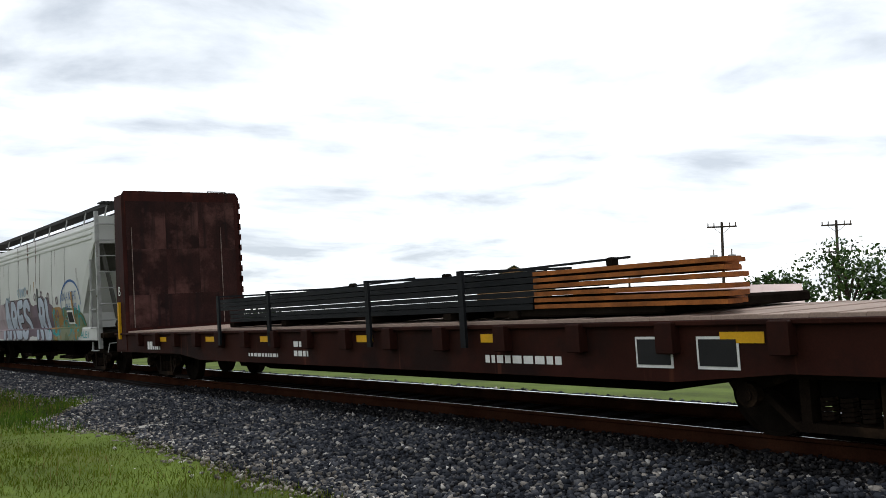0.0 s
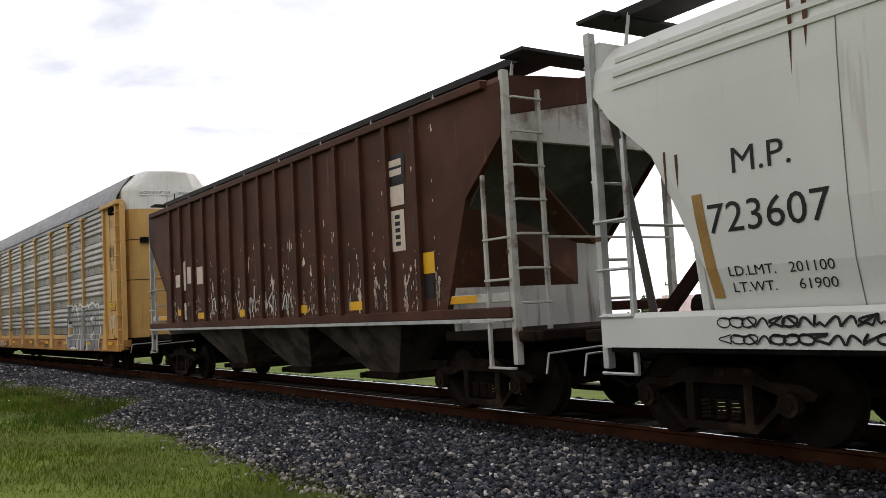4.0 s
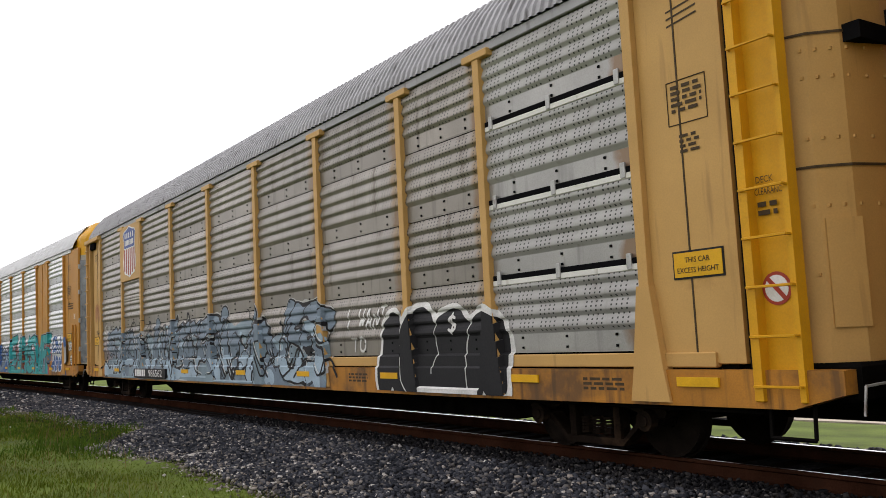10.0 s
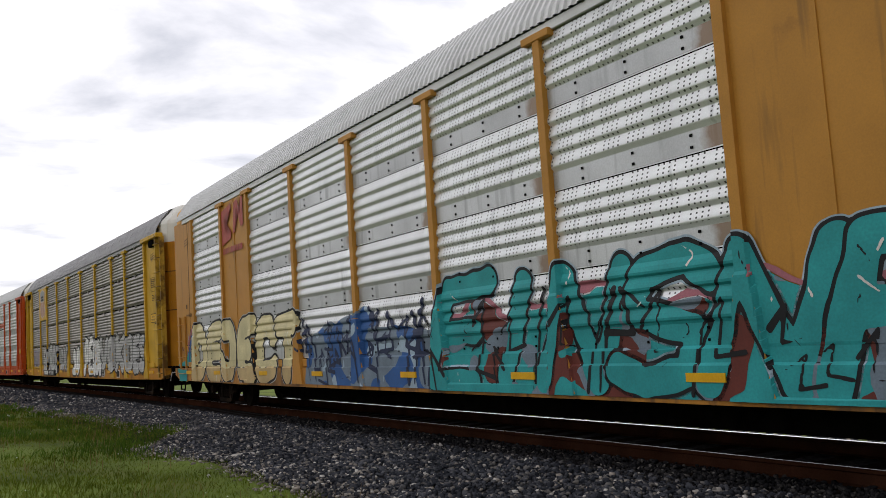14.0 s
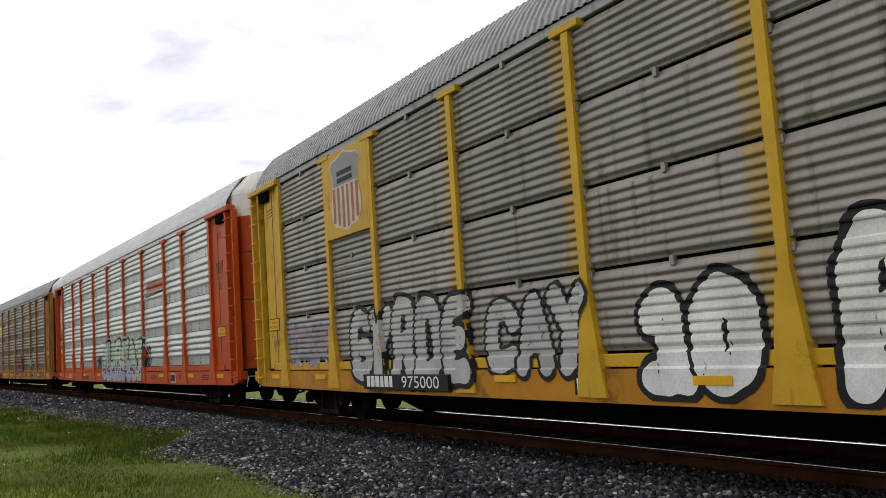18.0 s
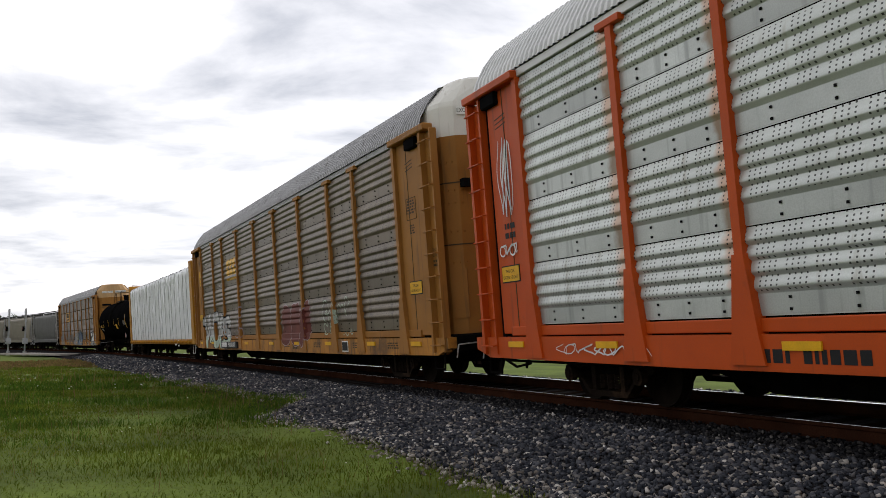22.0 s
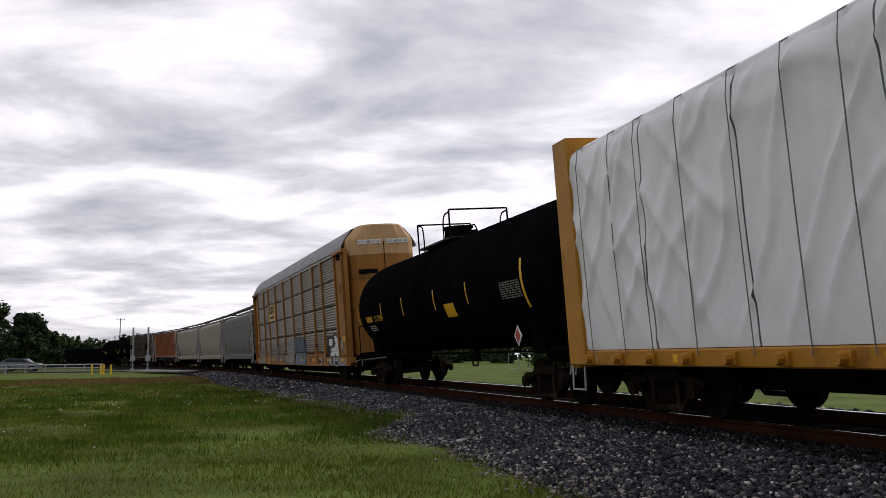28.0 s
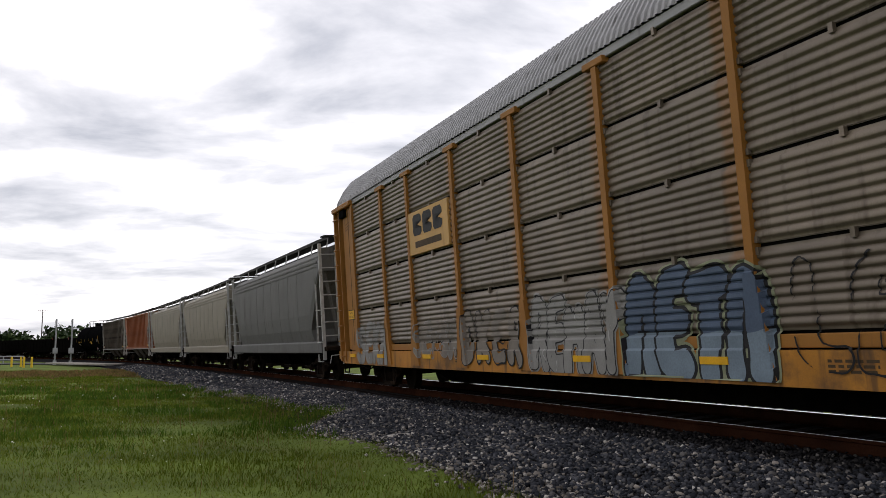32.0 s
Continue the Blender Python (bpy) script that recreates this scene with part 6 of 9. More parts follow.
def slab():
    """The flat pale stone that lies at the foot of the ballast."""
    rnd = random.Random(3)
    top = [(0.30 * math.cos(a) * rnd.uniform(0.8, 1.15), 0.13 * math.sin(a) * rnd.uniform(0.8, 1.15)) for a in np.linspace(0, 6.28, 10)[:-1]]
    g = Geo().loft([[(x * 1.05, y * 1.05, 0) for x, y in top], [(x, y, 0.06 + 0.02 * rnd.random()) for x, y in top], [(x * 0.6, y * 0.6, 0.10) for x, y in top]])
    ob = new("flat_stone", g.mesh("flat_stone"))
    ob.data.materials.append(M["pale_stone"])
    ob.matrix_world = pose(-14.1, 4.42, -0.58, 4, -3, 70)
    tagged(ob, "flat pale limestone slab at the foot of the ballast", "stone")


slab()


def blades(name, count, box, height, key, label, seed, width=0.006, keep=None, lean=0.5, clump=0.0):
    rng = np.random.default_rng(seed)
    x, y = rng.uniform(box[0], box[1], count), rng.uniform(box[2], box[3], count)
    i = np.array([noise.noise(Vector((a * 0.45, b * 0.45, seed))) for a, b in zip(x, y)])
    ok = np.hypot(x, y) > 4
    sx = np.interp(x, LINE_X[700:], LINE_S[700:])
    yc = np.interp(x, LINE_X[700:], LINE_Y[700:])
    ok &= (yc - y) > edge_l(sx) - 0.05
    if keep is not None:
        ok &= keep(x, y, i, rng)
    x, y, i = x[ok], y[ok], i[ok]
    n = len(x)
    far = np.clip(np.hypot(x, y) / 14, 0.8, 3.0)
    h = rng.uniform(height[0], height[1], n) * (1 + 0.7 * np.clip(i, -0.6, 1))
    a, t = rng.uniform(0, 6.28, n), rng.uniform(0, lean, n)
    w = width * far * rng.uniform(0.7, 1.3, n)
    l = y - np.interp(x, LINE_X[700:], LINE_Y[700:])
    z = np.maximum(GROUND_Z, np.where(l > -5.1, bed_z(l) * CE + l * SE, GROUND_Z)) - 0.025
    p0 = np.stack([x - np.cos(a) * w, y - np.sin(a) * w, z], 1)
    p1 = np.stack([x + np.cos(a) * w, y + np.sin(a) * w, z], 1)
    b = rng.uniform(0, 6.28, n)
    p2 = np.stack([x + np.cos(b) * h * t * 0.4, y + np.sin(b) * h * t * 0.4, z + h * 0.65], 1)
    p3 = np.stack([x + np.cos(b) * h * t, y + np.sin(b) * h * t, z + h], 1)
    v = np.stack([p0, p1, p2 + (p1 - p0) * 0.35, p3, p2 - (p1 - p0) * 0.35], 1)
    faces = np.array([(0, 1, 2), (0, 2, 4), (4, 2, 3)])
    tagged(new(name, fast_mesh(name, v, faces, key, 3)), label, "grass", kind="stuff")


blades("grass", 130000, (-30, -4, -7, 5.6), (0.04, 0.09), "grass_blades", "short green lawn grass in front of the track", 11, 0.006, lean=1.2)
blades("grass", 60000, (-75, -30, -22, 5), (0.05, 0.12), "grass_blades", "rough green grass with yellow stems", 12, 0.011, lean=1.1)
blades("lush_grass", 26000, (-40, -14, -6, 5.5), (0.07, 0.19), "lush_blades", "tall dark green grass clumps by the ballast", 13, 0.008, lean=1.1, keep=lambda x, y, i, rng: (i > 0.12) | ((x > -27) & (x < -17) & (y > 2.4)))
blades("dry_grass", 16000, (-78, -50, -11, 2), (0.08, 0.22), "dry_blades", "dead brown grass strip", 14, 0.014, keep=lambda x, y, i, rng: np.abs(x + 63 + i * 8) < 7)
blades("seed_stems", 2600, (-45, -8, -9, 4), (0.18, 0.36), "dry_blades", "thin straw-coloured seed stems in the grass", 15, 0.003, keep=lambda x, y, i, rng: i > 0.0)


def flowers():
    rng = np.random.default_rng(8)
    n = 210
    x, y = rng.uniform(-38, -6, n), rng.uniform(-9, 4, n)
    yc = np.interp(x, LINE_X[700:], LINE_Y[700:])
    i = np.array([noise.noise(Vector((a * 0.5, b * 0.5, 3))) for a, b in zip(x, y)])
    ok = ((yc - y) > 5.2) & (i > -0.05)
    x, y = x[ok], y[ok]
    z = GROUND_Z + rng.uniform(0.06, 0.2, len(x))
    base, faces = icosa()
    r = rng.uniform(0.006, 0.014, len(x)) * np.clip(np.hypot(x, y) / 14, 0.8, 2)
    v = base[None] * np.stack([r, r, r * 0.6], 1)[:, None] + np.stack([x, y, z], 1)[:, None]
    tagged(new("wildflowers", fast_mesh("wildflowers", v, faces, "flower_white", 3)), "small white clover flowers scattered in the grass", "flowers", kind="stuff")


flowers()

# ---- the place beyond ----
mat("pole_wood", (0.07, 0.055, 0.045), 0.9, vary=0.3, scale=3)
mat("grey_metal", (0.35, 0.36, 0.37), 0.5, metal=0.5, vary=0.2, scale=4)
mat("porcelain", (0.2, 0.17, 0.15), 0.3)
mat("yellow_wall", (0.60, 0.38, 0.07), 0.8, vary=0.12, scale=2, streak=(0.4, 0.26, 0.06), streak_at=0.6)
mat("pink_tin_roof", (0.42, 0.31, 0.29), 0.55, metal=0.15, vary=0.15, scale=0.8, stain=(0.55, 0.5, 0.47), stain_at=0.58)
mat("rusty_roof", (0.25, 0.12, 0.07), 0.75, vary=0.3, scale=1.2, stain=(0.35, 0.30, 0.27), stain_at=0.5)
mat("tan_wall", (0.42, 0.24, 0.13), 0.8, vary=0.1, scale=1)
mat("pale_tin", (0.40, 0.40, 0.39), 0.5, metal=0.3, vary=0.15, scale=0.8, stain=(0.25, 0.18, 0.15), stain_at=0.6)
mat("white_wall", (0.55, 0.55, 0.54), 0.7, vary=0.08, scale=2)
mat("orange_wall", (0.36, 0.20, 0.12), 0.8, vary=0.15, scale=2)
mat("grey_wall", (0.26, 0.26, 0.27), 0.8, vary=0.15, scale=2)
mat("window_dark", (0.02, 0.022, 0.025), 0.15, vary=0.1)
mat("asphalt", (0.055, 0.055, 0.057), 0.9, vary=0.25, scale=1.5, fine=30, bump=0.4)
mat("concrete", (0.30, 0.28, 0.25), 0.9, vary=0.2, scale=2, fine=25, bump=0.3)
mat("bark", (0.06, 0.045, 0.032), 0.95, vary=0.4, scale=8, bump=0.6)
mat("car_paint", (0.16, 0.18, 0.21), 0.3, metal=0.5, vary=0.05)
mat("rubber", (0.015, 0.015, 0.015), 0.85, vary=0.2)
mat("bollard_yellow", (0.70, 0.46, 0.03), 0.6, vary=0.15, scale=4)
mat("signal_red", (0.25, 0.02, 0.015), 0.3, vary=0.1)
mat("field_stone", (0.33, 0.29, 0.23), 0.9, vary=0.3, scale=1.2, fine=20)


def thing(name, label, category, at, rz=0.0, group="", kind=""):
    ob = new(name)
    ob.matrix_world = pose(*at, 0, 0, rz)
    return tagged(ob, label, category, group, kind)


def utility_pole(x, y, h, rz, transformers, arms=1):
    p = thing("utility_pole", "dark wooden utility pole with crossarm and insulators" + (" and grey transformers" if transformers else ""), "utility pole", (x, y, GROUND_Z), rz, "utility poles")
    n = 10
    part("pole", Geo().loft([[((0.17 - 0.06 * f) * math.cos(6.283 * i / n), (0.17 - 0.06 * f) * math.sin(6.283 * i / n), h * f) for i in range(n)] for f in (0, 0.5, 1)]), "pole_wood", p)
    for k in range(arms):
        z = h - 0.5 - k * 2.4
        arm = part("crossarm", Geo().box(-1.25, 1.25, -0.18, -0.08, z, z + 0.14, 0.01), "pole_wood", p)
        for a in (-1.15, -0.65, 0.65, 1.15):
            part("insulator", Geo().rod((a, -0.13, z + 0.14), (a, -0.13, z + 0.42), 0.055, 8), "porcelain", arm)
        part("arm_brace", Geo().rod((-0.7, -0.13, z), (0, -0.15, z - 0.6), 0.02, 5).rod((0.7, -0.13, z), (0, -0.15, z - 0.6), 0.02, 5), "pole_wood", arm)
    if transformers:
        for a in (-0.75, 0.75):
            t = part("transformer", Geo().rod((a, -0.1, h - 4.0), (a, -0.1, h - 2.9), 0.33, 12), "grey_metal", p)
            part("bushing", Geo().rod((a, -0.1, h - 2.9), (a, -0.1, h - 2.4), 0.06, 8), "porcelain", t)
            part("bracket", Geo().box(min(0, a), max(0, a), -0.14, -0.06, h - 3.2, h - 3.1), "grey_metal", t)
    return p


utility_pole(-47.9, 64.1, 11.5, 35, True)
utility_pole(-42.8, 73.5, 11.8, 30, False, 2)
utility_pole(-67.6, 73.7, 8.6, 40, False)
utility_pole(-262, -20, 13, 80, False)
utility_pole(-240, 20, 12, 80, False)


def house(x, y, rz, w, d, h, ridge, wall, roof, label, windows=2):
    """A gabled house: walls with a gable at each end of its length w, a tin roof with overhang, windows and a door."""
    b = thing("house", label, "house", (x, y, GROUND_Z), rz, "houses beyond the track")
    g = Geo().loft([[(xx, -d / 2, 0), (xx, d / 2, 0), (xx, d / 2, h), (xx, 0, ridge - 0.08), (xx, -d / 2, h)] for xx in (-w / 2, w / 2)])
    part("wall", g, wall, b)
    for sg in (-1, 1):
        o = 0.45
        z0 = h - o * (ridge - h) / (d / 2)
        r = Geo().loft([[(xx, sg * (d / 2 + o), z0), (xx, 0, ridge), (xx, 0, ridge + 0.1), (xx, sg * (d / 2 + o), z0 + 0.1)] for xx in (-w / 2 - 0.5, w / 2 + 0.5)])
        rf = part("roof", r, roof, b)
        for k in range(int(w / 0.6)):
            xx = -w / 2 - 0.3 + k * 0.6
            part("roof_rib", Geo().loft([[(xx + e, sg * (d / 2 + o), z0 + 0.1), (xx + e, 0, ridge + 0.1), (xx + e, 0, ridge + 0.14), (xx + e, sg * (d / 2 + o), z0 + 0.14)] for e in (0, 0.05)]), roof, rf)
    for k in range(windows):
        xx = -w / 2 + w * (k + 0.5) / windows
        wn = part("window", Geo().box(xx - 0.5, xx + 0.5, -d / 2 - 0.06, -d / 2 + 0.02, 0.9, 2.1, 0.02), "white_wall", b)
        part("pane", Geo().box(xx - 0.42, xx + 0.42, -d / 2 - 0.075, -d / 2 - 0.055, 0.98, 2.02), "window_dark", wn)
    return b


house(-31.5, 40.5, 35, 9.0, 6.5, 2.9, 4.25, "yellow_wall", "pink_tin_roof", "low yellow house with a faded pink tin roof")
house(-80, 67.5, -41, 10, 8.5, 7.3, 9.6, "tan_wall", "pale_tin", "tall tan gabled building with a pale tin roof")


def mobile_building(x, y, rz, w, d, h, key, label):
    b = thing("portable_building", label, "building", (x, y, GROUND_Z), rz, "buildings beyond the track")
    part("wall", Geo().box(-w / 2, w / 2, -d / 2, d / 2, 0.55, h, 0.04), key, b)
    part("skirt", Geo().box(-w / 2 + 0.05, w / 2 - 0.05, -d / 2 + 0.05, d / 2 - 0.05, 0, 0.55), "window_dark", b)
    part("roof", Geo().box(-w / 2 - 0.15, w / 2 + 0.15, -d / 2 - 0.15, d / 2 + 0.15, h, h + 0.12, 0.03), "grey_metal", b)
    for k in range(3):
        xx = -w / 2 + w * (k + 0.5) / 3
        wn = part("window", Geo().box(xx - 0.5, xx + 0.5, -d / 2 - 0.05, -d / 2 + 0.02, 1.4, 2.3, 0.02), "grey_metal", b)
        part("pane", Geo().box(xx - 0.42, xx + 0.42, -d / 2 - 0.065, -d / 2 - 0.045, 1.48, 2.22), "window_dark", wn)
    return b


mobile_building(-108, 89, 50, 10.6, 4, 3.2, "white_wall", "white portable building on a dark skirt")
mobile_building(-112, 73, 57, 6, 4, 2.9, "orange_wall", "low orange-brown shed beyond the field")
mobile_building(-126, 94, 55, 9, 5, 3.4, "grey_wall", "long grey industrial shed beyond the field")
mobile_building(-128, 68, 60, 9, 5, 3.2, "white_wall", "long white industrial shed beyond the field")


def fence():
    f = thing("wire_fence", "grey chain-link fence posts and rails beyond the field", "fence", (0, 0, GROUND_Z))
    pm = Geo().rod((0, 0, 0), (0, 0, 1.9), 0.035, 6).mesh("fence_post")
    pm.materials.append(M["grey_metal"])
    a, b = Vector((-92, 33.5, 0)), Vector((-30, 37, 0))
    for i in range(25):
        part("fence_post", pm, "grey_metal", f, at=tuple(a.lerp(b, i / 24)))
    for z in (0.1, 1.85):
        part("fence_rail", Geo().rod(a + Vector((0, 0, z)), b + Vector((0, 0, z)), 0.022, 5), "grey_metal", f)


fence()


def leaves(rng, centers, radius, per, size):
    """Leaf clumps: bent quads round many centres."""
    n = len(centers) * per
    d = rng.normal(size=(n, 3))
    d /= np.linalg.norm(d, axis=1)[:, None]
    c = np.repeat(centers, per, 0) + d * (np.repeat(radius, per) * rng.uniform(0.25, 1.0, n) ** 0.6)[:, None]
    u = rng.normal(size=(n, 3))
    u /= np.linalg.norm(u, axis=1)[:, None]
    w = np.cross(u, d)
    w /= np.linalg.norm(w, axis=1)[:, None] + 1e-6
    s = rng.uniform(size[0], size[1], n)[:, None]
    return np.stack([c - u * s, c + w * s * 0.6, c + u * s, c - w * s * 0.6], 1)


def tree(x, y, h, spread, seed, key="leaf_green", label="broad green leafy tree", clumps=60, per=45, leaf=(0.10, 0.2), low=0.25):
    rng = np.random.default_rng(seed)
    t = thing("tree", label, "tree", (x, y, GROUND_Z), 0, "trees")
    g = Geo()
    n = 8
    g.loft([[((0.035 * h * (1 - 0.75 * f) + (0.02 * h if f == 0 else 0)) * math.cos(6.283 * i / n) + 0.15 * math.sin(3 * f), (0.035 * h * (1 - 0.75 * f)) * math.sin(6.283 * i / n), h * 0.7 * f) for i in range(n)] for f in (0, 0.08, 0.35, 0.7, 1.0)])
    cs, rs = [], []
    for k in range(clumps):
        f = low + (0.97 - low) * rng.random() ** 0.8
        rr = spread * (1 - abs(f - 0.5) ** 1.6 * 1.6) * rng.uniform(0.3, 1.0)
        a = rng.uniform(0, 6.28)
        cs.append((rr * math.cos(a), rr * math.sin(a), f * h))
        rs.append(spread * rng.uniform(0.16, 0.34))
        if k % 5 == 0:
            g.rod((0.1, 0, h * max(0.2, f - 0.3)), cs[-1], 0.01 * h, 5)
    part("trunk", g, "bark", t)
    v = leaves(rng, np.array(cs), np.array(rs), per, leaf)
    c = part("crown", fast_mesh("crown", v, np.array([(0, 1, 2, 3)]), key, 4), key, t)
    return t


tree(-34.0, 51.0, 5.4, 3.0, 21)
tree(-31.0, 54.0, 7.6, 3.6, 22)
tree(-27.5, 55.0, 5.6, 3.0, 23)
tree(-24.5, 58.0, 5.2, 3.0, 24)
tree(-64, 66, 6.3, 2.6, 25)
tree(-74, 31.5, 3.2, 2.4, 26, "leaf_dark", "low dark bushy tree by the fence", low=0.1)
tree(-78, 33, 3.6, 2.6, 27, "leaf_dark", "low dark bushy tree by the fence", low=0.1)
for k, (x, y, h) in enumerate(((-133, -31, 10.0), (-138, -37, 12.0), (-145, -30, 8.5), (-130, -42, 12.5), (-150, -25, 7.0), (-158, -27, 6.5), (-128, -52, 12.0), (-140, -48, 11.0), (-168, -24, 5.5))):
    tree(x, y, h * 1.22, h * 0.46, 40 + k, "leaf_dark", "tall dark green roadside tree", clumps=70, per=50, leaf=(0.22, 0.5), low=0.05)


def far_woods():
    rng = np.random.default_rng(77)
    cs, rs = [], []
    for k in range(650):
        f = rng.random()
        x, y = -255 + rng.uniform(-12, 12), -60 + 150 * f
        hh = 6.8 + 4.0 * noise.noise(Vector((y * 0.06, 1, 0)))
        cs.append((x, y, GROUND_Z + rng.uniform(0.2, hh)))
        rs.append(rng.uniform(1.2, 2.4))
    v = leaves(rng, np.array(cs), np.array(rs), 40, (0.4, 0.9))
    tagged(new("far_woods", fast_mesh("far_woods", v, np.array([(0, 1, 2, 3)]), "leaf_dark", 4)), "distant line of dark green trees", "woods", kind="stuff")
    cs, rs = [], []
    for k in range(500):
        a = rng.uniform(-0.2, 1.5)
        d = rng.uniform(190, 230)
        cs.append((-d * math.sin(a) * 0.9, d * math.cos(a) * 0.9 + 25, GROUND_Z + rng.uniform(0.2, 6.0)))
        rs.append(rng.uniform(1.5, 2.8))
    v = leaves(rng, np.array(cs), np.array(rs), 34, (0.5, 1.0))
    tagged(new("far_woods", fast_mesh("far_woods", v, np.array([(0, 1, 2, 3)]), "leaf_dark", 4)), "distant belt of trees behind the buildings", "woods", kind="stuff")


far_woods()


def strip(name, pts, w, z, key, label, category):
    """A flat strip along points, lying on the ground with a real edge."""
    g = Geo()
    loops = []
    for i, p in enumerate(pts):
        a, b = Vector(pts[max(i - 1, 0)]), Vector(pts[min(i + 1, len(pts) - 1)])
        d = (b - a).normalized()
        nx, ny = -d.y * w / 2, d.x * w / 2
        loops.append([(p[0] - nx, p[1] - ny, z - 0.15), (p[0] + nx, p[1] + ny, z - 0.15), (p[0] + nx, p[1] + ny, z), (p[0] - nx, p[1] - ny, z)])
    ob = new(name, g.loft(loops).mesh(name))
    ob.data.materials.append(M[key])
    return tagged(ob, label, category, kind="structure")


strip("road", [(-124, -160), (-121, -60), (-118, -20), (-116, -4)], 8, -0.50, "asphalt", "grey asphalt road that leads to the level crossing", "road")
strip("pavement", [(-93, 0.3), (-98, -2.4), (-108, -6)], 3.5, -0.30, "concrete", "pale concrete apron by the crossing", "pavement")
strip("path", [(-10, 27), (-22, 24), (-40, 26)], 1.6, -0.575, "field_stone", "pale gravel track across the field", "path")


def crossing_signal(x, y, rz):
    s = thing("crossing_signal", "silver crossing signal mast with twin red lamps and boxes", "crossing signal", (x, y, GROUND_Z), rz, "signals at the level crossing")
    part("mast", Geo().rod((0, 0, 0), (0, 0, 5.3), 0.09, 8), "grey_metal", s)
    part("base", Geo().rod((0, 0, 0), (0, 0, 0.5), 0.2, 8), "grey_metal", s)
    part("lamp_bar", Geo().rod((-0.75, -0.12, 3.0), (0.75, -0.12, 3.0), 0.05, 6), "black_iron", s)
    for a in (-0.6, 0.6):
        lamp = part("lamp", Geo().disc_y(a, 3.0, -0.32, -0.12, 0.26, 16), "black_iron", s)
        part("lens", Geo().disc_y(a, 3.0, -0.335, -0.32, 0.14, 12), "signal_red", lamp)
    part("equipment_box", Geo().box(-0.75, 0.75, -0.25, 0.25, 1.3, 1.95, 0.03), "grey_metal", s)
    for q in (-1, 1):
        part("blade", Geo().loft([[(-0.6, -0.14, 4.6 + q * 0.5 - 0.1), (0.6, -0.14, 4.6 - q * 0.5 - 0.1), (0.6, -0.14, 4.6 - q * 0.5 + 0.1), (-0.6, -0.14, 4.6 + q * 0.5 + 0.1)], [(-0.6, -0.12, 4.6 + q * 0.5 - 0.1), (0.6, -0.12, 4.6 - q * 0.5 - 0.1), (0.6, -0.12, 4.6 - q * 0.5 + 0.1), (-0.6, -0.12, 4.6 + q * 0.5 + 0.1)]]), "grey_metal", s)


crossing_signal(-111.8, -7.0, 5)
crossing_signal(-109.9, -5.2, 5)
for x, y in ((-92.7, -7.8), (-93.0, -8.5), (-96.6, -9.1), (-97.2, -10.0)):
    b = thing("bollard", "yellow painted steel bollard in the grass", "bollard", (x, y, GROUND_Z), 0, "bollards by the crossing")
    part("post", Geo().loft([[(0.1 * k * math.cos(6.283 * i / 10), 0.1 * k * math.sin(6.283 * i / 10), z) for i in range(10)] for z, k in ((0, 1), (0.95, 1), (1.02, 0.6))]), "bollard_yellow", b)


def guardrail():
    g = thing("guardrail", "pale steel guardrail on posts along the road", "guardrail", (0, 0, GROUND_Z), 0)
    a, b = Vector((-114.4, -10.5, 0)), Vector((-113.0, -34, 0))
    for z in (0.55, 0.95):
        part("rail_beam", Geo().rod(a + Vector((0, 0, z)), b + Vector((0, 0, z)), 0.09, 6), "grey_metal", g)
    for i in range(12):
        p = a.lerp(b, i / 11)
        part("guard_post", Geo().box(p.x - 0.06, p.x + 0.06, p.y - 0.06, p.y + 0.06, 0, 1.0), "grey_metal", g)


guardrail()


def parked_suv():
    c = thing("suv", "grey SUV standing on the road by the crossing", "car", (-121.5, -20.8, -0.50), 84)
    side = [(-2.35, 0.45), (2.25, 0.42), (2.35, 0.75), (2.2, 1.0), (1.2, 1.12), (0.55, 1.58), (-1.5, 1.62), (-2.2, 1.2), (-2.38, 0.8)]
    g = Geo().loft([[(x, y, z) for x, z in side] for y in (-0.92, 0.92)][::-1])
    part("body", g, "car_paint", c)
    for y in (-0.93, 0.915):
        part("side_window", Geo().prism_y([(1.05, 1.14), (0.5, 1.52), (-1.42, 1.55), (-1.95, 1.2)], y, y + 0.015), "window_dark", c)
    part("windscreen", Geo().loft([[(1.25, -0.8, 1.14), (1.25, 0.8, 1.14), (0.62, 0.72, 1.57), (0.62, -0.72, 1.57)], [(1.28, -0.8, 1.16), (1.28, 0.8, 1.16), (0.65, 0.72, 1.59), (0.65, -0.72, 1.59)]]), "window_dark", c)
    for x in (-1.45, 1.42):
        for y0, y1 in ((-0.95, -0.72), (0.72, 0.95)):
            w = part("wheel", Geo().disc_y(x, 0.36, y0, y1, 0.36, 18), "rubber", c)
            part("rim", Geo().disc_y(x, 0.36, y0 - 0.01 if y0 < 0 else y1, y0 if y0 < 0 else y1 + 0.01, 0.21, 12), "grey_metal", w)
    for y in (-0.7, 0.7):
        part("headlight", Geo().box(2.28, 2.36, y - 0.16, y + 0.16, 0.76, 0.9, 0.02), "white_wall", c)


parked_suv()


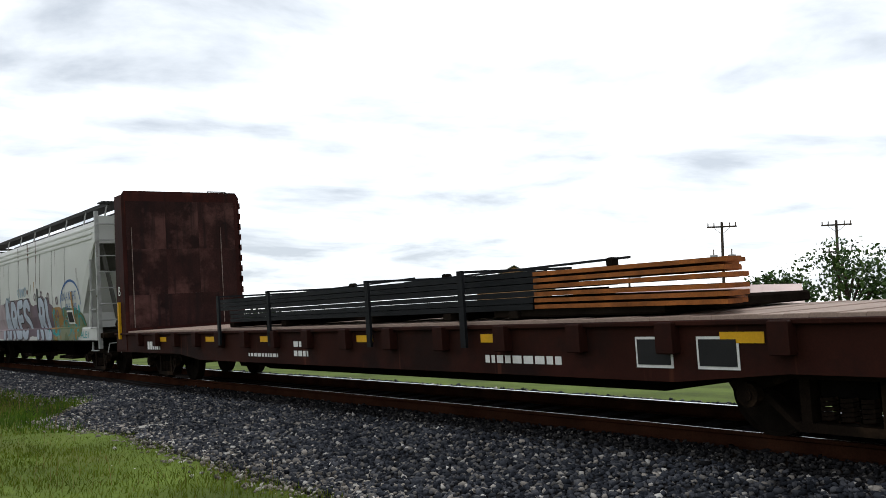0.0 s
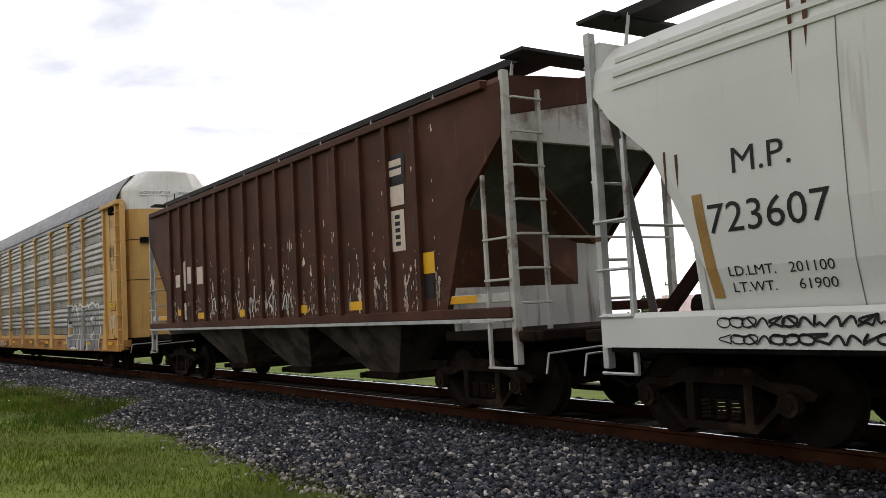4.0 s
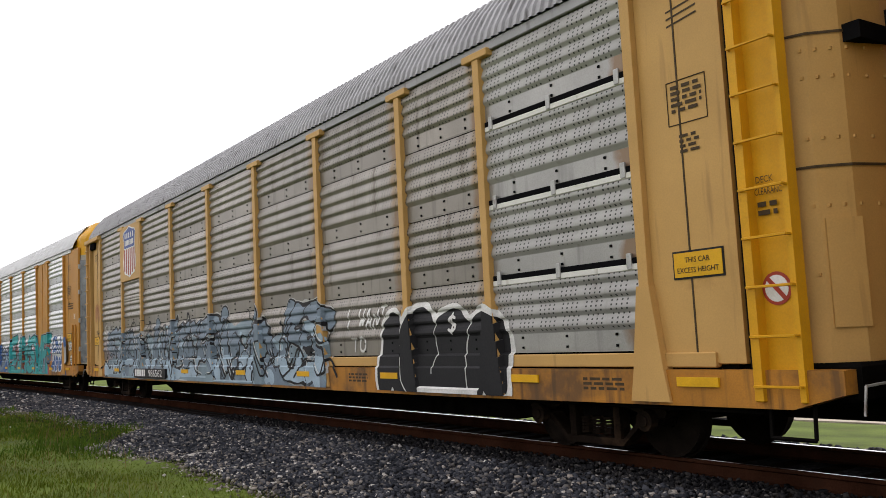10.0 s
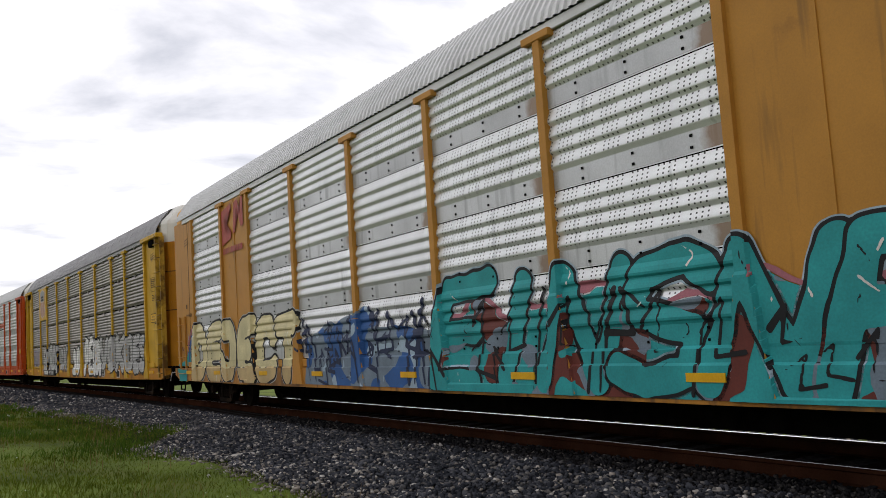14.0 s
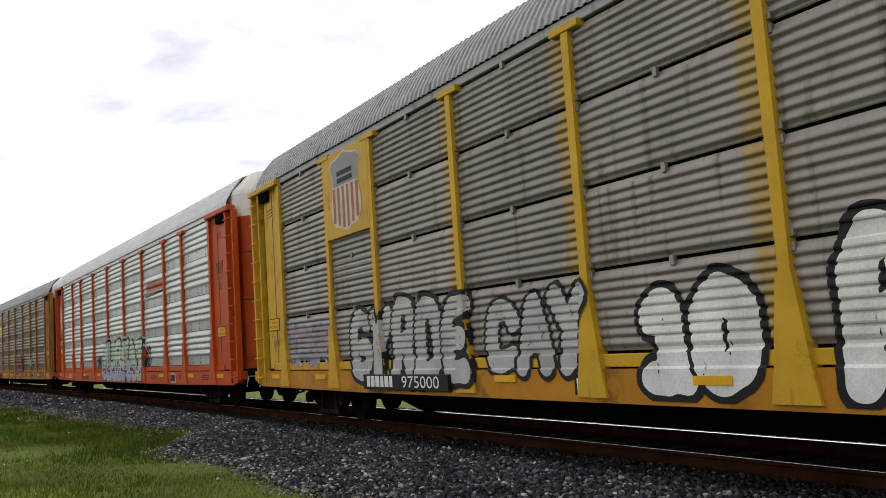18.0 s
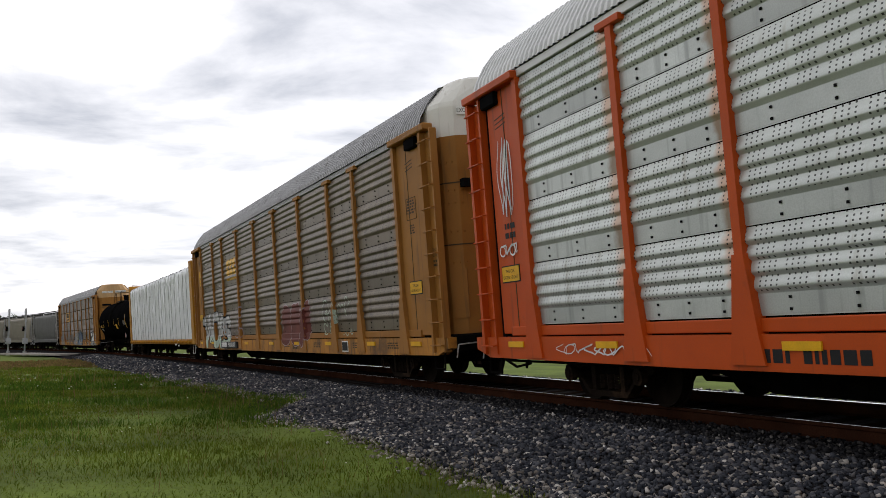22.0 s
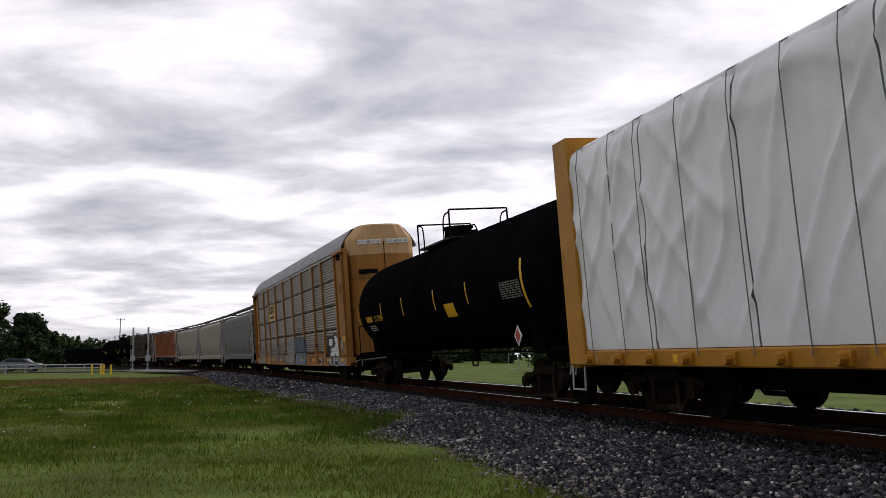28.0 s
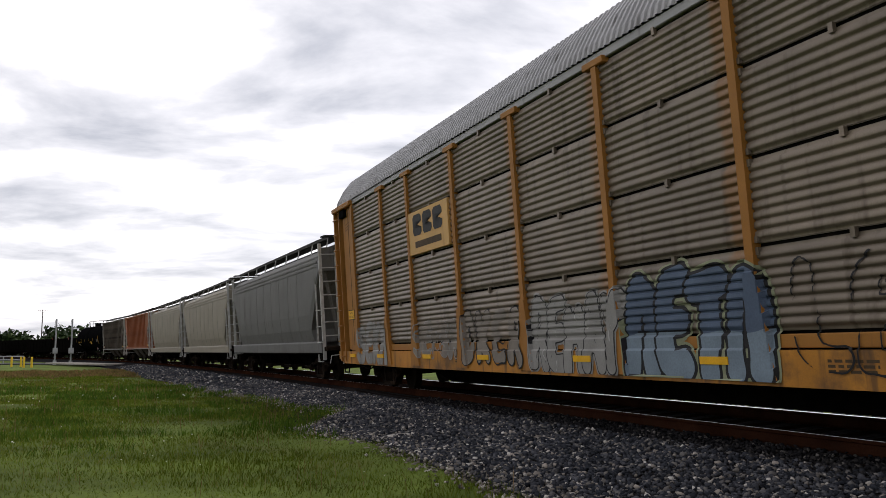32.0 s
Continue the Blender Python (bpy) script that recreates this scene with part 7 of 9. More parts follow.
# ---- the train, front to rear ----
WAVY, FINE = WAVES[False], WAVES[True]
flat_u = -258.25
bulkhead_flat(flat_u)
steel_bundle(flat_u)
mp = hopper(-279.1, 16.46, "light grey covered hopper with rust streaks and colourful graffiti", "pale_hopper", 6.72, roundness=1.0, bays=2, end_key="shaded_dirty_end")
up = hopper(-296.35, 16.16, "dark brown ribbed covered hopper with flaking paint", "brown_hopper", 6.5, ribs=17, roundness=0.0, end_key="hopper_end", frame_key="brown_hopper")
a4 = autorack(-320.4, "tan autorack with weathered grey side panels and silver graffiti", "rack_panel", "faded_tan", "tan_sill", "roof_steel", number="996116")
a5 = autorack(-348.35, "tan autorack with weathered grey panels and blue-grey graffiti", "rack_panel", "faded_tan", "tan_sill", "roof_steel", ladder_key="bright_yellow", first_key="clean_panel", number="986562", warn=(2.02, 1.80))
a6 = autorack(-376.85, "tan autorack with bright galvanized panels and teal graffiti", "galvanized_panel", "tan_paint", "tan_sill", "pale_roof", shield_bay=None, solid=(1, 7), cap="bright_yellow", smooth_ends=True, door_key="shaded_grimy_white", warn=(2.02, 1.5))
a7 = autorack(-405.35, "worn yellow autorack with dark slotted panels and silver graffiti", "fine_panel", "worn_yellow", "yellow_sill", "roof_steel", fine=True, number="975000", faded=True, slot=3.45, door_key="amber_paint", ladder_key="peeling_yellow", warn=(2.58, 2.02))
a8 = autorack(-433.8, "orange autorack with silver-green panels and pale green graffiti", "silver_green_panel", "orange_paint", "orange_paint", "pale_roof", shield_bay=None)
a9 = autorack(-462.45, "tan autorack with brown weathered panels and a yellow emblem", "brown_panel", "dirty_tan", "tan_sill", "roof_steel", shield_bay=None, number="988047")
centerbeam(-488.3)
wrapped_lumber(-488.3)
tank_car(-508.6)
a12 = autorack(-532.05, "tan autorack with brown slotted panels and large graffiti", "slotted_panel", "dirty_tan", "tan_sill", "roof_steel", fine=True, shield_bay=None, cap="faded_cap", slot=4.14, warn=(1.70, 2.02))
hopper(-555.6, 16.6, "grey covered hopper with dull patches", "grey_hopper", 6.1, roundness=1.0, spin=False)
hopper(-573.0, 16.6, "cream covered hopper with a dark graffiti tag", "cream_hopper", 6.1, roundness=1.0, spin=False)
hopper(-590.4, 16.6, "cream-grey covered hopper with dull sides", "cream_hopper", 6.1, roundness=1.0, spin=False)
hopper(-607.8, 16.6, "rust-streaked orange covered hopper", "rust_hopper", 6.1, ribs=17, roundness=0.0, spin=False)
hopper(-625.2, 16.6, "dark grey ribbed covered hopper", "chute_grey", 6.1, ribs=17, roundness=0.0, spin=False)
tank_car(-643.6, False, "black tank car far back in the train")
_u = -661.3
for i in range(9):
    gondola(_u)
    _u -= 16.9


class HopperSkin:
    """The side of the rounded hopper, with its sill."""
    zs = [0.955, 1.26, 1.31, 1.34, 1.5, 1.7, 1.95, 2.2, 2.55]
    xs = []

    def __call__(self, x, z):
        return float(self.many(np.array([x]), np.array([z]))[0])

    def many(self, x, z):
        return np.where(z < 1.31, -1.532, np.interp(z, [1.31, 1.34, 1.7, 2.2, 2.9, 3.4, 3.72], [-1.45, -1.38, -1.46, -1.50, -1.50, -1.49, -1.47]))


class FlatSkin:
    zs, xs = [], []

    def __init__(self, y):
        self.y = y

    def __call__(self, x, z):
        return self.y

    def many(self, x, z):
        return np.full(len(x), self.y)


# ---- spray paint: letter bodies grown from their strokes ----
GLYPHS = {
    "A": [[(0.05, 0), (0.42, 1), (0.58, 1), (0.95, 0)], [(0.25, 0.33), (0.75, 0.33)]],
    "B": [[(0.1, 0), (0.1, 1), (0.75, 1), (0.85, 0.55), (0.1, 0.52)], [(0.2, 0.52), (0.95, 0.45), (0.9, 0), (0.1, 0)]],
    "C": [[(0.95, 0.78), (0.8, 1), (0.2, 1), (0.02, 0.6), (0.05, 0.1), (0.4, 0), (0.95, 0.12)]],
    "D": [[(0.1, 0), (0.1, 1), (0.6, 1), (0.98, 0.7), (0.9, 0.1), (0.1, 0)]],
    "E": [[(0.95, 1), (0.1, 0.95), (0.05, 0.0), (0.95, 0.02)], [(0.1, 0.5), (0.8, 0.52)]],
    "F": [[(0.95, 0.98), (0.1, 0.95), (0.1, 0)], [(0.1, 0.5), (0.8, 0.54)]],
    "G": [[(0.9, 0.85), (0.6, 1), (0.1, 0.9), (0.0, 0.3), (0.3, 0), (0.95, 0.05), (0.95, 0.45), (0.55, 0.45)]],
    "H": [[(0.1, 0), (0.12, 1)], [(0.9, 0), (0.88, 1)], [(0.1, 0.48), (0.9, 0.52)]],
    "I": [[(0.5, 0), (0.5, 1)]],
    "J": [[(0.3, 1), (0.85, 1), (0.8, 0.1), (0.3, -0.02), (0.05, 0.3)]],
    "K": [[(0.1, 0), (0.1, 1)], [(0.92, 1), (0.2, 0.5), (0.95, 0)]],
    "L": [[(0.1, 1), (0.1, 0.05), (0.95, 0)]],
    "M": [[(0.02, 0), (0.1, 1), (0.5, 0.35), (0.9, 1), (0.98, 0)]],
    "N": [[(0.08, 0), (0.1, 1), (0.9, 0.02), (0.92, 1)]],
    "O": [[(0.5, 1), (0.06, 0.85), (0.06, 0.15), (0.5, 0), (0.94, 0.15), (0.94, 0.85), (0.5, 1)]],
    "P": [[(0.12, 0), (0.1, 1), (0.8, 1), (0.95, 0.7), (0.75, 0.45), (0.12, 0.42)]],
    "R": [[(0.1, 0), (0.1, 1), (0.75, 1), (0.92, 0.72), (0.7, 0.48), (0.12, 0.45)], [(0.5, 0.45), (0.95, 0)]],
    "S": [[(0.92, 0.85), (0.6, 1), (0.12, 0.92), (0.1, 0.6), (0.85, 0.42), (0.92, 0.1), (0.45, 0), (0.05, 0.12)]],
    "T": [[(0.02, 0.95), (0.98, 1)], [(0.5, 0.96), (0.5, 0)]],
    "U": [[(0.08, 1), (0.06, 0.2), (0.45, -0.02), (0.92, 0.2), (0.92, 1)]],
    "V": [[(0.04, 1), (0.45, 0), (0.55, 0), (0.96, 1)]],
    "W": [[(0.02, 1), (0.22, 0), (0.5, 0.7), (0.78, 0), (0.98, 1)]],
    "Y": [[(0.05, 1), (0.5, 0.5), (0.95, 1)], [(0.5, 0.5), (0.45, 0)]],
    "0": [[(0.5, 1), (0.06, 0.85), (0.06, 0.15), (0.5, 0), (0.94, 0.15), (0.94, 0.85), (0.5, 1)]],
    "1": [[(0.1, 0.75), (0.55, 1), (0.55, 0)], [(0.15, 0), (0.95, 0.02)]],
    "2": [[(0.08, 0.8), (0.4, 1), (0.9, 0.85), (0.75, 0.5), (0.08, 0.02), (0.95, 0)]],
    "5": [[(0.9, 1), (0.15, 0.98), (0.12, 0.58), (0.9, 0.55), (0.9, 0.05), (0.1, 0.02)]],
    "n": [[(0.05, 0), (0.06, 0.8), (0.5, 1.02), (0.94, 0.8), (0.95, 0)]],
    "m": [[(0.02, 0), (0.04, 0.85), (0.26, 1), (0.5, 0.8), (0.5, 0.1)], [(0.5, 0.8), (0.74, 1), (0.97, 0.82), (0.98, 0)]],
    "d": [[(0.85, 0), (0.9, 1), (0.55, 1), (0.6, 0.5), (0.1, 0.45), (0.1, 0.05), (0.85, 0)]],
    "e": [[(0.1, 0.5), (0.9, 0.55), (0.75, 1), (0.2, 0.95), (0.03, 0.4), (0.35, 0), (0.95, 0.1)]],
    "h": [[(0.1, 0), (0.1, 1)], [(0.1, 0.45), (0.6, 0.62), (0.9, 0.4), (0.92, 0)]],
    "i": [[(0.5, 0), (0.5, 0.6)], [(0.5, 0.88), (0.5, 0.95)]],
    "o": [[(0.5, 0.6), (0.1, 0.45), (0.12, 0.1), (0.5, 0), (0.88, 0.1), (0.9, 0.45), (0.5, 0.6)]],
    "$": [[(0.9, 0.8), (0.5, 0.92), (0.12, 0.75), (0.2, 0.55), (0.8, 0.45), (0.9, 0.2), (0.5, 0.08), (0.08, 0.2)], [(0.5, 1.05), (0.5, -0.05)]],
    "*": [[(0.1, 0.2), (0.9, 0.8)], [(0.1, 0.8), (0.9, 0.2)], [(0.5, 0), (0.5, 1)]],
}


def rounded(pts, times):
    """Cut the corners of a line, again and again; its ends stay."""
    for _ in range(times):
        out = [pts[0]]
        for (ax, az), (bx, bz) in zip(pts, pts[1:]):
            out += [(0.75 * ax + 0.25 * bx, 0.75 * az + 0.25 * bz), (0.25 * ax + 0.75 * bx, 0.25 * az + 0.75 * bz)]
        pts = out + [pts[-1]]
    return pts


class Canvas:
    """A stretch of a car's side on which fields are turned into flat coats of paint that follow the relief."""

    def __init__(self, skin, x0, x1, z0, z1, fine=0.03):
        self.skin = skin
        z0 = max(z0, 0.664 if skin.xs else 0.958 if skin.zs else z0)
        posts = [p + d for p in POSTS for d in (-0.24, -0.1, -0.07, 0.07, 0.1, 0.24)] if skin.xs else []
        self.x = self.ticks(np.arange(x0, x1 + fine, fine), posts)
        self.z = self.ticks(np.arange(z0, z1 + fine, fine), skin.zs)
        self.X, self.Z = np.meshgrid(self.x, self.z)

    @staticmethod
    def ticks(even, fixed):
        """Even steps that give way to the fixed ones."""
        fixed = np.array(sorted(f for f in fixed if even[0] < f < even[-1]))
        if len(fixed):
            even = even[np.min(np.abs(even[:, None] - fixed[None]), 1) > 0.009]
        v = np.sort(np.concatenate([even, fixed]))
        return v[np.concatenate([[True], np.diff(v) > 0.003])]

    def empty(self):
        return np.full(self.X.shape, 9.0)

    def line(self, field, pts, w0, w1=None):
        """Join a brushed line to a field; its half width goes from w0 to w1."""
        w1 = w0 if w1 is None else w1
        n = len(pts) - 1
        for i, ((ax, az), (bx, bz)) in enumerate(zip(pts, pts[1:])):
            r = max(w0, w1) + 0.25
            i0, i1 = np.searchsorted(self.x, (min(ax, bx) - r, max(ax, bx) + r))
            k0, k1 = np.searchsorted(self.z, (min(az, bz) - r, max(az, bz) + r))
            if i1 <= i0 or k1 <= k0:
                continue
            X, Z = self.X[k0:k1, i0:i1], self.Z[k0:k1, i0:i1]
            dx, dz = bx - ax, bz - az
            t = np.clip(((X - ax) * dx + (Z - az) * dz) / (dx * dx + dz * dz + 1e-9), 0, 1)
            w = w0 + (w1 - w0) * (i + t) / n
            d = np.hypot(X - ax - t * dx, Z - az - t * dz) - w
            field[k0:k1, i0:i1] = np.minimum(field[k0:k1, i0:i1], d)
        return field

    def waver(self, scale, amount, seed):
        """Slow noise over the canvas."""
        a, b = self.x[::3], self.z[::3]
        g = np.array([[noise.noise(Vector((p * scale, q * scale, seed * 7.3))) for p in a] for q in b])
        g = np.array([np.interp(self.x, a, r) for r in g])
        return amount * np.array([np.interp(self.z, b, c) for c in g.T]).T

    def coat(self, name, field, key, lift, parent, label=""):
        """Paint where the field is below zero."""
        f, x, z = field, self.x, self.z
        neg = f < 0
        if not neg.any():
            return None
        full = neg[:-1, :-1] & neg[1:, :-1] & neg[:-1, 1:] & neg[1:, 1:]
        some = (neg[:-1, :-1] | neg[1:, :-1] | neg[:-1, 1:] | neg[1:, 1:]) & ~full
        v, faces = [], []
        stops = np.zeros(len(x), bool)
        if self.skin.xs:
            stops = np.min(np.abs(x[:, None] - np.array(POSTS)[None]), 1) < 0.28
        for k in range(len(z) - 1):
            row, m = full[k], len(x) - 1
            on = np.flatnonzero(row)
            while len(on):
                a = on[0]
                b = a
                while b < m and row[b]:
                    b += 1
                    if stops[b]:
                        break
                n = len(v)
                v += [(x[a], z[k]), (x[b], z[k]), (x[b], z[k + 1]), (x[a], z[k + 1])]
                faces.append((n, n + 1, n + 2, n + 3))
                on = on[on >= b]
        for k, i in zip(*np.nonzero(some)):
            c = [(x[i], z[k], f[k, i]), (x[i + 1], z[k], f[k, i + 1]), (x[i + 1], z[k + 1], f[k + 1, i + 1]), (x[i], z[k + 1], f[k + 1, i])]
            n = len(v)
            for p, q in zip(c, c[1:] + c[:1]):
                if p[2] < 0:
                    v.append(p[:2])
                if (p[2] < 0) != (q[2] < 0):
                    t = p[2] / (p[2] - q[2])
                    v.append((p[0] + t * (q[0] - p[0]), p[1] + t * (q[1] - p[1])))
            if len(v) - n >= 3:
                faces.append(tuple(range(n, len(v))))
        v = np.array(v)
        y = self.skin.many(v[:, 0], v[:, 1]) + lift
        me = bpy.data.meshes.new(name)
        me.from_pydata(np.stack([v[:, 0], y, v[:, 1]], 1).tolist(), [], faces)
        me.materials.append(M[key])
        ob = new(name, me)
        ob.parent = parent
        if label:
            ob["label"] = label
        if name != "graffiti":
            ob["kind"] = "stuff"
        return ob


def bubble_word(car, text, x0, x1, z0, z1, fill, line, skin, label, fat=0.15, edge=0.045, halo=None, halo_w=0.05, turns=2, lean=0.0, wobble=0.05, seed=1, low=None, low_z=0.0, shade=None, shade_by=(0.08, -0.05), squeeze=1.08, marks=None, shine=None, hops=0.04):
    """A row of fat letters with an outline: later letters overlap earlier ones; low: a second colour below low_z; shade: a dropped side; marks: thin inner lines; shine: short gloss lines."""
    rnd = random.Random(seed)
    cv = Canvas(skin, x0 - 0.2, x1 + 0.25, z0 - 0.15, z1 + 0.22, 0.028)
    n, h = len(text), z1 - z0
    w = (x1 - x0) / n
    fields, spots = [], []
    for i, ch in enumerate(text):
        f = cv.empty()
        if ch == " ":
            fields.append(f)
            continue
        cx, up = x0 + (i + 0.5) * w, rnd.uniform(-1, 1) * hops * h
        bw, bh = max(0.05, w * squeeze - 2 * fat), h - 2 * fat
        k = rnd.uniform(0.94, 1.06)
        place = lambda p: (cx + (p[0] - 0.5) * bw + lean * (p[1] - 0.5) * bh, (z0 + z1) / 2 + up * (0.3 + p[1]) + (p[1] - 0.5) * bh * k)
        for st in GLYPHS[ch]:
            cv.line(f, rounded([place(p) for p in st], turns), fat * rnd.uniform(0.92, 1.08), fat * rnd.uniform(0.92, 1.12))
        fields.append(f + cv.waver(3.5, wobble, seed + i))
        spots.append((cx, up))
    grown = np.min(fields, 0)
    piece = cv.coat("graffiti", grown - edge, line, -0.010, car, label)
    if halo:
        cv.coat("halo", grown - edge - halo_w, halo, -0.0075, piece)
    if shade:
        sx, sz = int(round(shade_by[0] / 0.028)), int(round(shade_by[1] / 0.028))
        moved = np.roll(np.roll(grown, sx, 1), sz, 0)
        cv.coat("shade", np.minimum(moved, np.minimum(np.roll(grown, sx // 2, 1), grown)) - edge, shade, -0.0085, piece)
    later = cv.empty()
    for i in reversed(range(n)):
        body = np.maximum(fields[i], -(later - edge))
        later = np.minimum(later, fields[i])
        if low:
            cut = cv.Z - low_z + cv.waver(2.0, 0.10, seed + 90)
            cv.coat("fill", np.maximum(body, -cut), fill, -0.0135, piece)
            cv.coat("fill", np.maximum(body, cut), low, -0.0135, piece)
        else:
            cv.coat("fill", body, fill, -0.0135, piece)
    if marks or shine:
        for key, amount, wd, lift in ((marks, 3, 0.012, -0.017), (shine, 2, 0.016, -0.0185)):
            if not key:
                continue
            f = cv.empty()
            for cx, up in spots:
                for _ in range(amount):
                    ax, az = cx + rnd.uniform(-0.38, 0.38) * w, (z0 + z1) / 2 + rnd.uniform(-0.36, 0.36) * h
                    bx, bz = ax + rnd.uniform(-0.12, 0.16) * w, az + rnd.uniform(0.08, 0.24) * h * rnd.choice((-1, 1))
                    cv.line(f, rounded([(ax, az), (ax + 0.08 * w * rnd.uniform(-1, 1), (az + bz) / 2), (bx, bz)], 2), wd, 0.005)
            cv.coat("accent", np.maximum(f, grown + 0.02), key, lift, piece)
    return piece


def thin_words(car, text, x0, x1, z0, z1, key, skin, label, w=0.016, lean=0.12, seed=1, fine=0.018, lift=-0.02, turns=1):
    """Hand-written letters in single spray lines."""
    rnd = random.Random(seed)
    cv = Canvas(skin, x0 - 0.1, x1 + 0.1, z0 - 0.1, z1 + 0.1, fine)
    n, f = len(text), cv.empty()
    for i, ch in enumerate(text):
        cx, bw, bh = x0 + (i + 0.5) * (x1 - x0) / n, 0.74 * (x1 - x0) / n, (z1 - z0)
        up, k = rnd.uniform(-0.06, 0.06) * bh, rnd.uniform(0.85, 1.1)
        for st in GLYPHS.get(ch, []):
            cv.line(f, rounded([(cx + (p[0] - 0.5) * bw + lean * (p[1] - 0.5) * bh, z0 + up + p[1] * bh * k) for p in st], turns), w, w * rnd.uniform(0.6, 1.1))
    return cv.coat("graffiti", f, key, lift, car, label)


def outline_word(car, text, x0, x1, z0, z1, key, skin, label, fat=0.14, w=0.014, ghost=None, seed=1, turns=2, lean=0.0, second=None):
    """Letters of which only worn outlines are left; ghost: the last of their fill."""
    rnd = random.Random(seed)
    cv = Canvas(skin, x0 - 0.2, x1 + 0.2, z0 - 0.1, z1 + 0.2, 0.02)
    n, h = len(text), z1 - z0
    bw, bh = (x1 - x0) / n * 1.02 - 2 * fat, h - 2 * fat
    edges, body = cv.empty(), cv.empty()
    later = cv.empty()
    for i in reversed(range(n)):
        f, cx = cv.empty(), x0 + (i + 0.5) * (x1 - x0) / n
        for st in GLYPHS.get(text[i], []):
            cv.line(f, rounded([(cx + (p[0] - 0.5) * bw + lean * (p[1] - 0.5) * bh, z0 + fat + p[1] * bh) for p in st], turns), fat)
        f += cv.waver(3.0, 0.07, seed + i)
        edges = np.minimum(edges, np.maximum(np.abs(f) - w, -later))
        body = np.minimum(body, f)
        later = np.minimum(later, f)
    edges += np.maximum(0, cv.waver(1.6, 0.05, seed + 50) - 0.008)
    piece = cv.coat("graffiti", edges, key, -0.0135, car, label)
    if ghost:
        cv.coat("fill", body + np.maximum(0, cv.waver(2.2, 0.3, seed + 60)), ghost, -0.009, piece)
    if second:
        cv.coat("outline", np.abs(body - 0.07) - w * 0.8 + np.maximum(0, cv.waver(1.3, 0.06, seed + 70)), second, -0.011, piece)
    return piece


def wild_piece(car, x0, x1, z0, z1, ground, deep, pale, line, skin, label, seed=1, step=0.5, thick=0.05, white="spray_white", rim=None, angular=False, density=3):
    """A long tangled piece: a coloured body with patches, hooked and tapering dark lines over it, and pale lines beside them."""
    rnd = random.Random(seed)
    cv = Canvas(skin, x0 - 0.35, x1 + 0.45, z0 - 0.02, z1 + 0.5, 0.03)
    h = z1 - z0
    top = z1 - 0.22 * h + cv.waver(1.4, 0.30 * h, seed)
    body = np.maximum.reduce([cv.Z - top, x0 + 0.25 - cv.X + cv.waver(2, 0.25, seed + 1), cv.X - x1 + 0.2 + cv.waver(2, 0.25, seed + 2)]) + cv.waver(4.5, 0.08, seed + 3)
    dark, light = cv.empty(), cv.empty()
    x = x0 + 0.2
    while x < x1 - 0.1:
        for k in range(density):
            px, pz = x + rnd.uniform(-0.3, 0.3) * step, z0 + rnd.uniform(0.15, 0.75) * h
            kind = rnd.randrange(4)
            r = rnd.uniform(0.16, 0.36) * h
            sx, tw = rnd.choice((-1, 1)), rnd.uniform(0, 6.28)
            if angular:
                q = [(px, pz), (px + sx * r * 0.8, pz + r * rnd.uniform(0.3, 1.0)), (px + sx * r * 0.5, pz - r * 0.6), (px + sx * r * 1.5, pz - r * rnd.uniform(0.2, 0.9))]
                pts = q if kind else [(px, z0 + 0.05), (px + sx * 0.3 * r, z0 + 0.5 * h), (px + sx * r, z1 - rnd.uniform(0, 0.2) * h)]
            elif kind == 0:        # a curl
                pts = [(px + sx * r * (1 - 0.09 * j) * math.cos(tw + 0.42 * j), pz + r * (1 - 0.09 * j) * math.sin(tw + 0.42 * j)) for j in range(11)]
            elif kind == 1:      # a long lick that rises to a hook
                pts = rounded([(px - sx * 1.4 * r, z0 + 0.12 * h), (px - sx * 0.2 * r, pz), (px + sx * 0.5 * r, z1 - 0.1 * h), (px + sx * 1.1 * r, z1 + rnd.uniform(-0.1, 0.18) * h), (px + sx * 1.3 * r, z1 - 0.12 * h)], 3)
            elif kind == 2:      # an arch
                pts = [(px + sx * r * math.cos(0.2 + 0.3 * j), pz + 1.3 * r * math.sin(0.2 + 0.3 * j)) for j in range(11)]
            else:                # a double bend
                pts = rounded([(px - 1.2 * r, pz + 0.5 * r), (px - 0.4 * r, pz - 0.7 * r), (px + 0.4 * r, pz + 0.7 * r), (px + 1.3 * r, pz - 0.4 * r)], 3)
            w = thick * rnd.uniform(0.55, 1.25)
            cv.line(dark, pts, w if k % 2 else w * 0.4, w * 0.15 if k % 2 else w)
            off = thick * 1.9
            if rnd.random() < 0.62:
                cv.line(light, [(a + off, b + off * 0.6) for a, b in pts[1:-2]] or pts, thick * 0.5, thick * 0.15)
        x += step * rnd.uniform(0.85, 1.2)
    piece = cv.coat("graffiti", body, ground, -0.0075, car, label)
    if rim:
        cv.coat("rim", np.maximum(np.abs(body - 0.06) - 0.045, -9), rim, -0.0085, piece)
    cv.coat("fill", np.maximum(body, cv.waver(1.9, 0.5, seed + 5) + 0.06), deep, -0.010, piece)
    cv.coat("fill", np.maximum(body, cv.waver(2.7, 0.5, seed + 6) + 0.13), pale, -0.0125, piece)
    cv.coat("line_work", dark, line, -0.016, piece)
    cv.coat("accent", np.maximum(np.maximum(light, -dark + 0.005), body - 0.15), white, -0.0185, piece)
    return piece


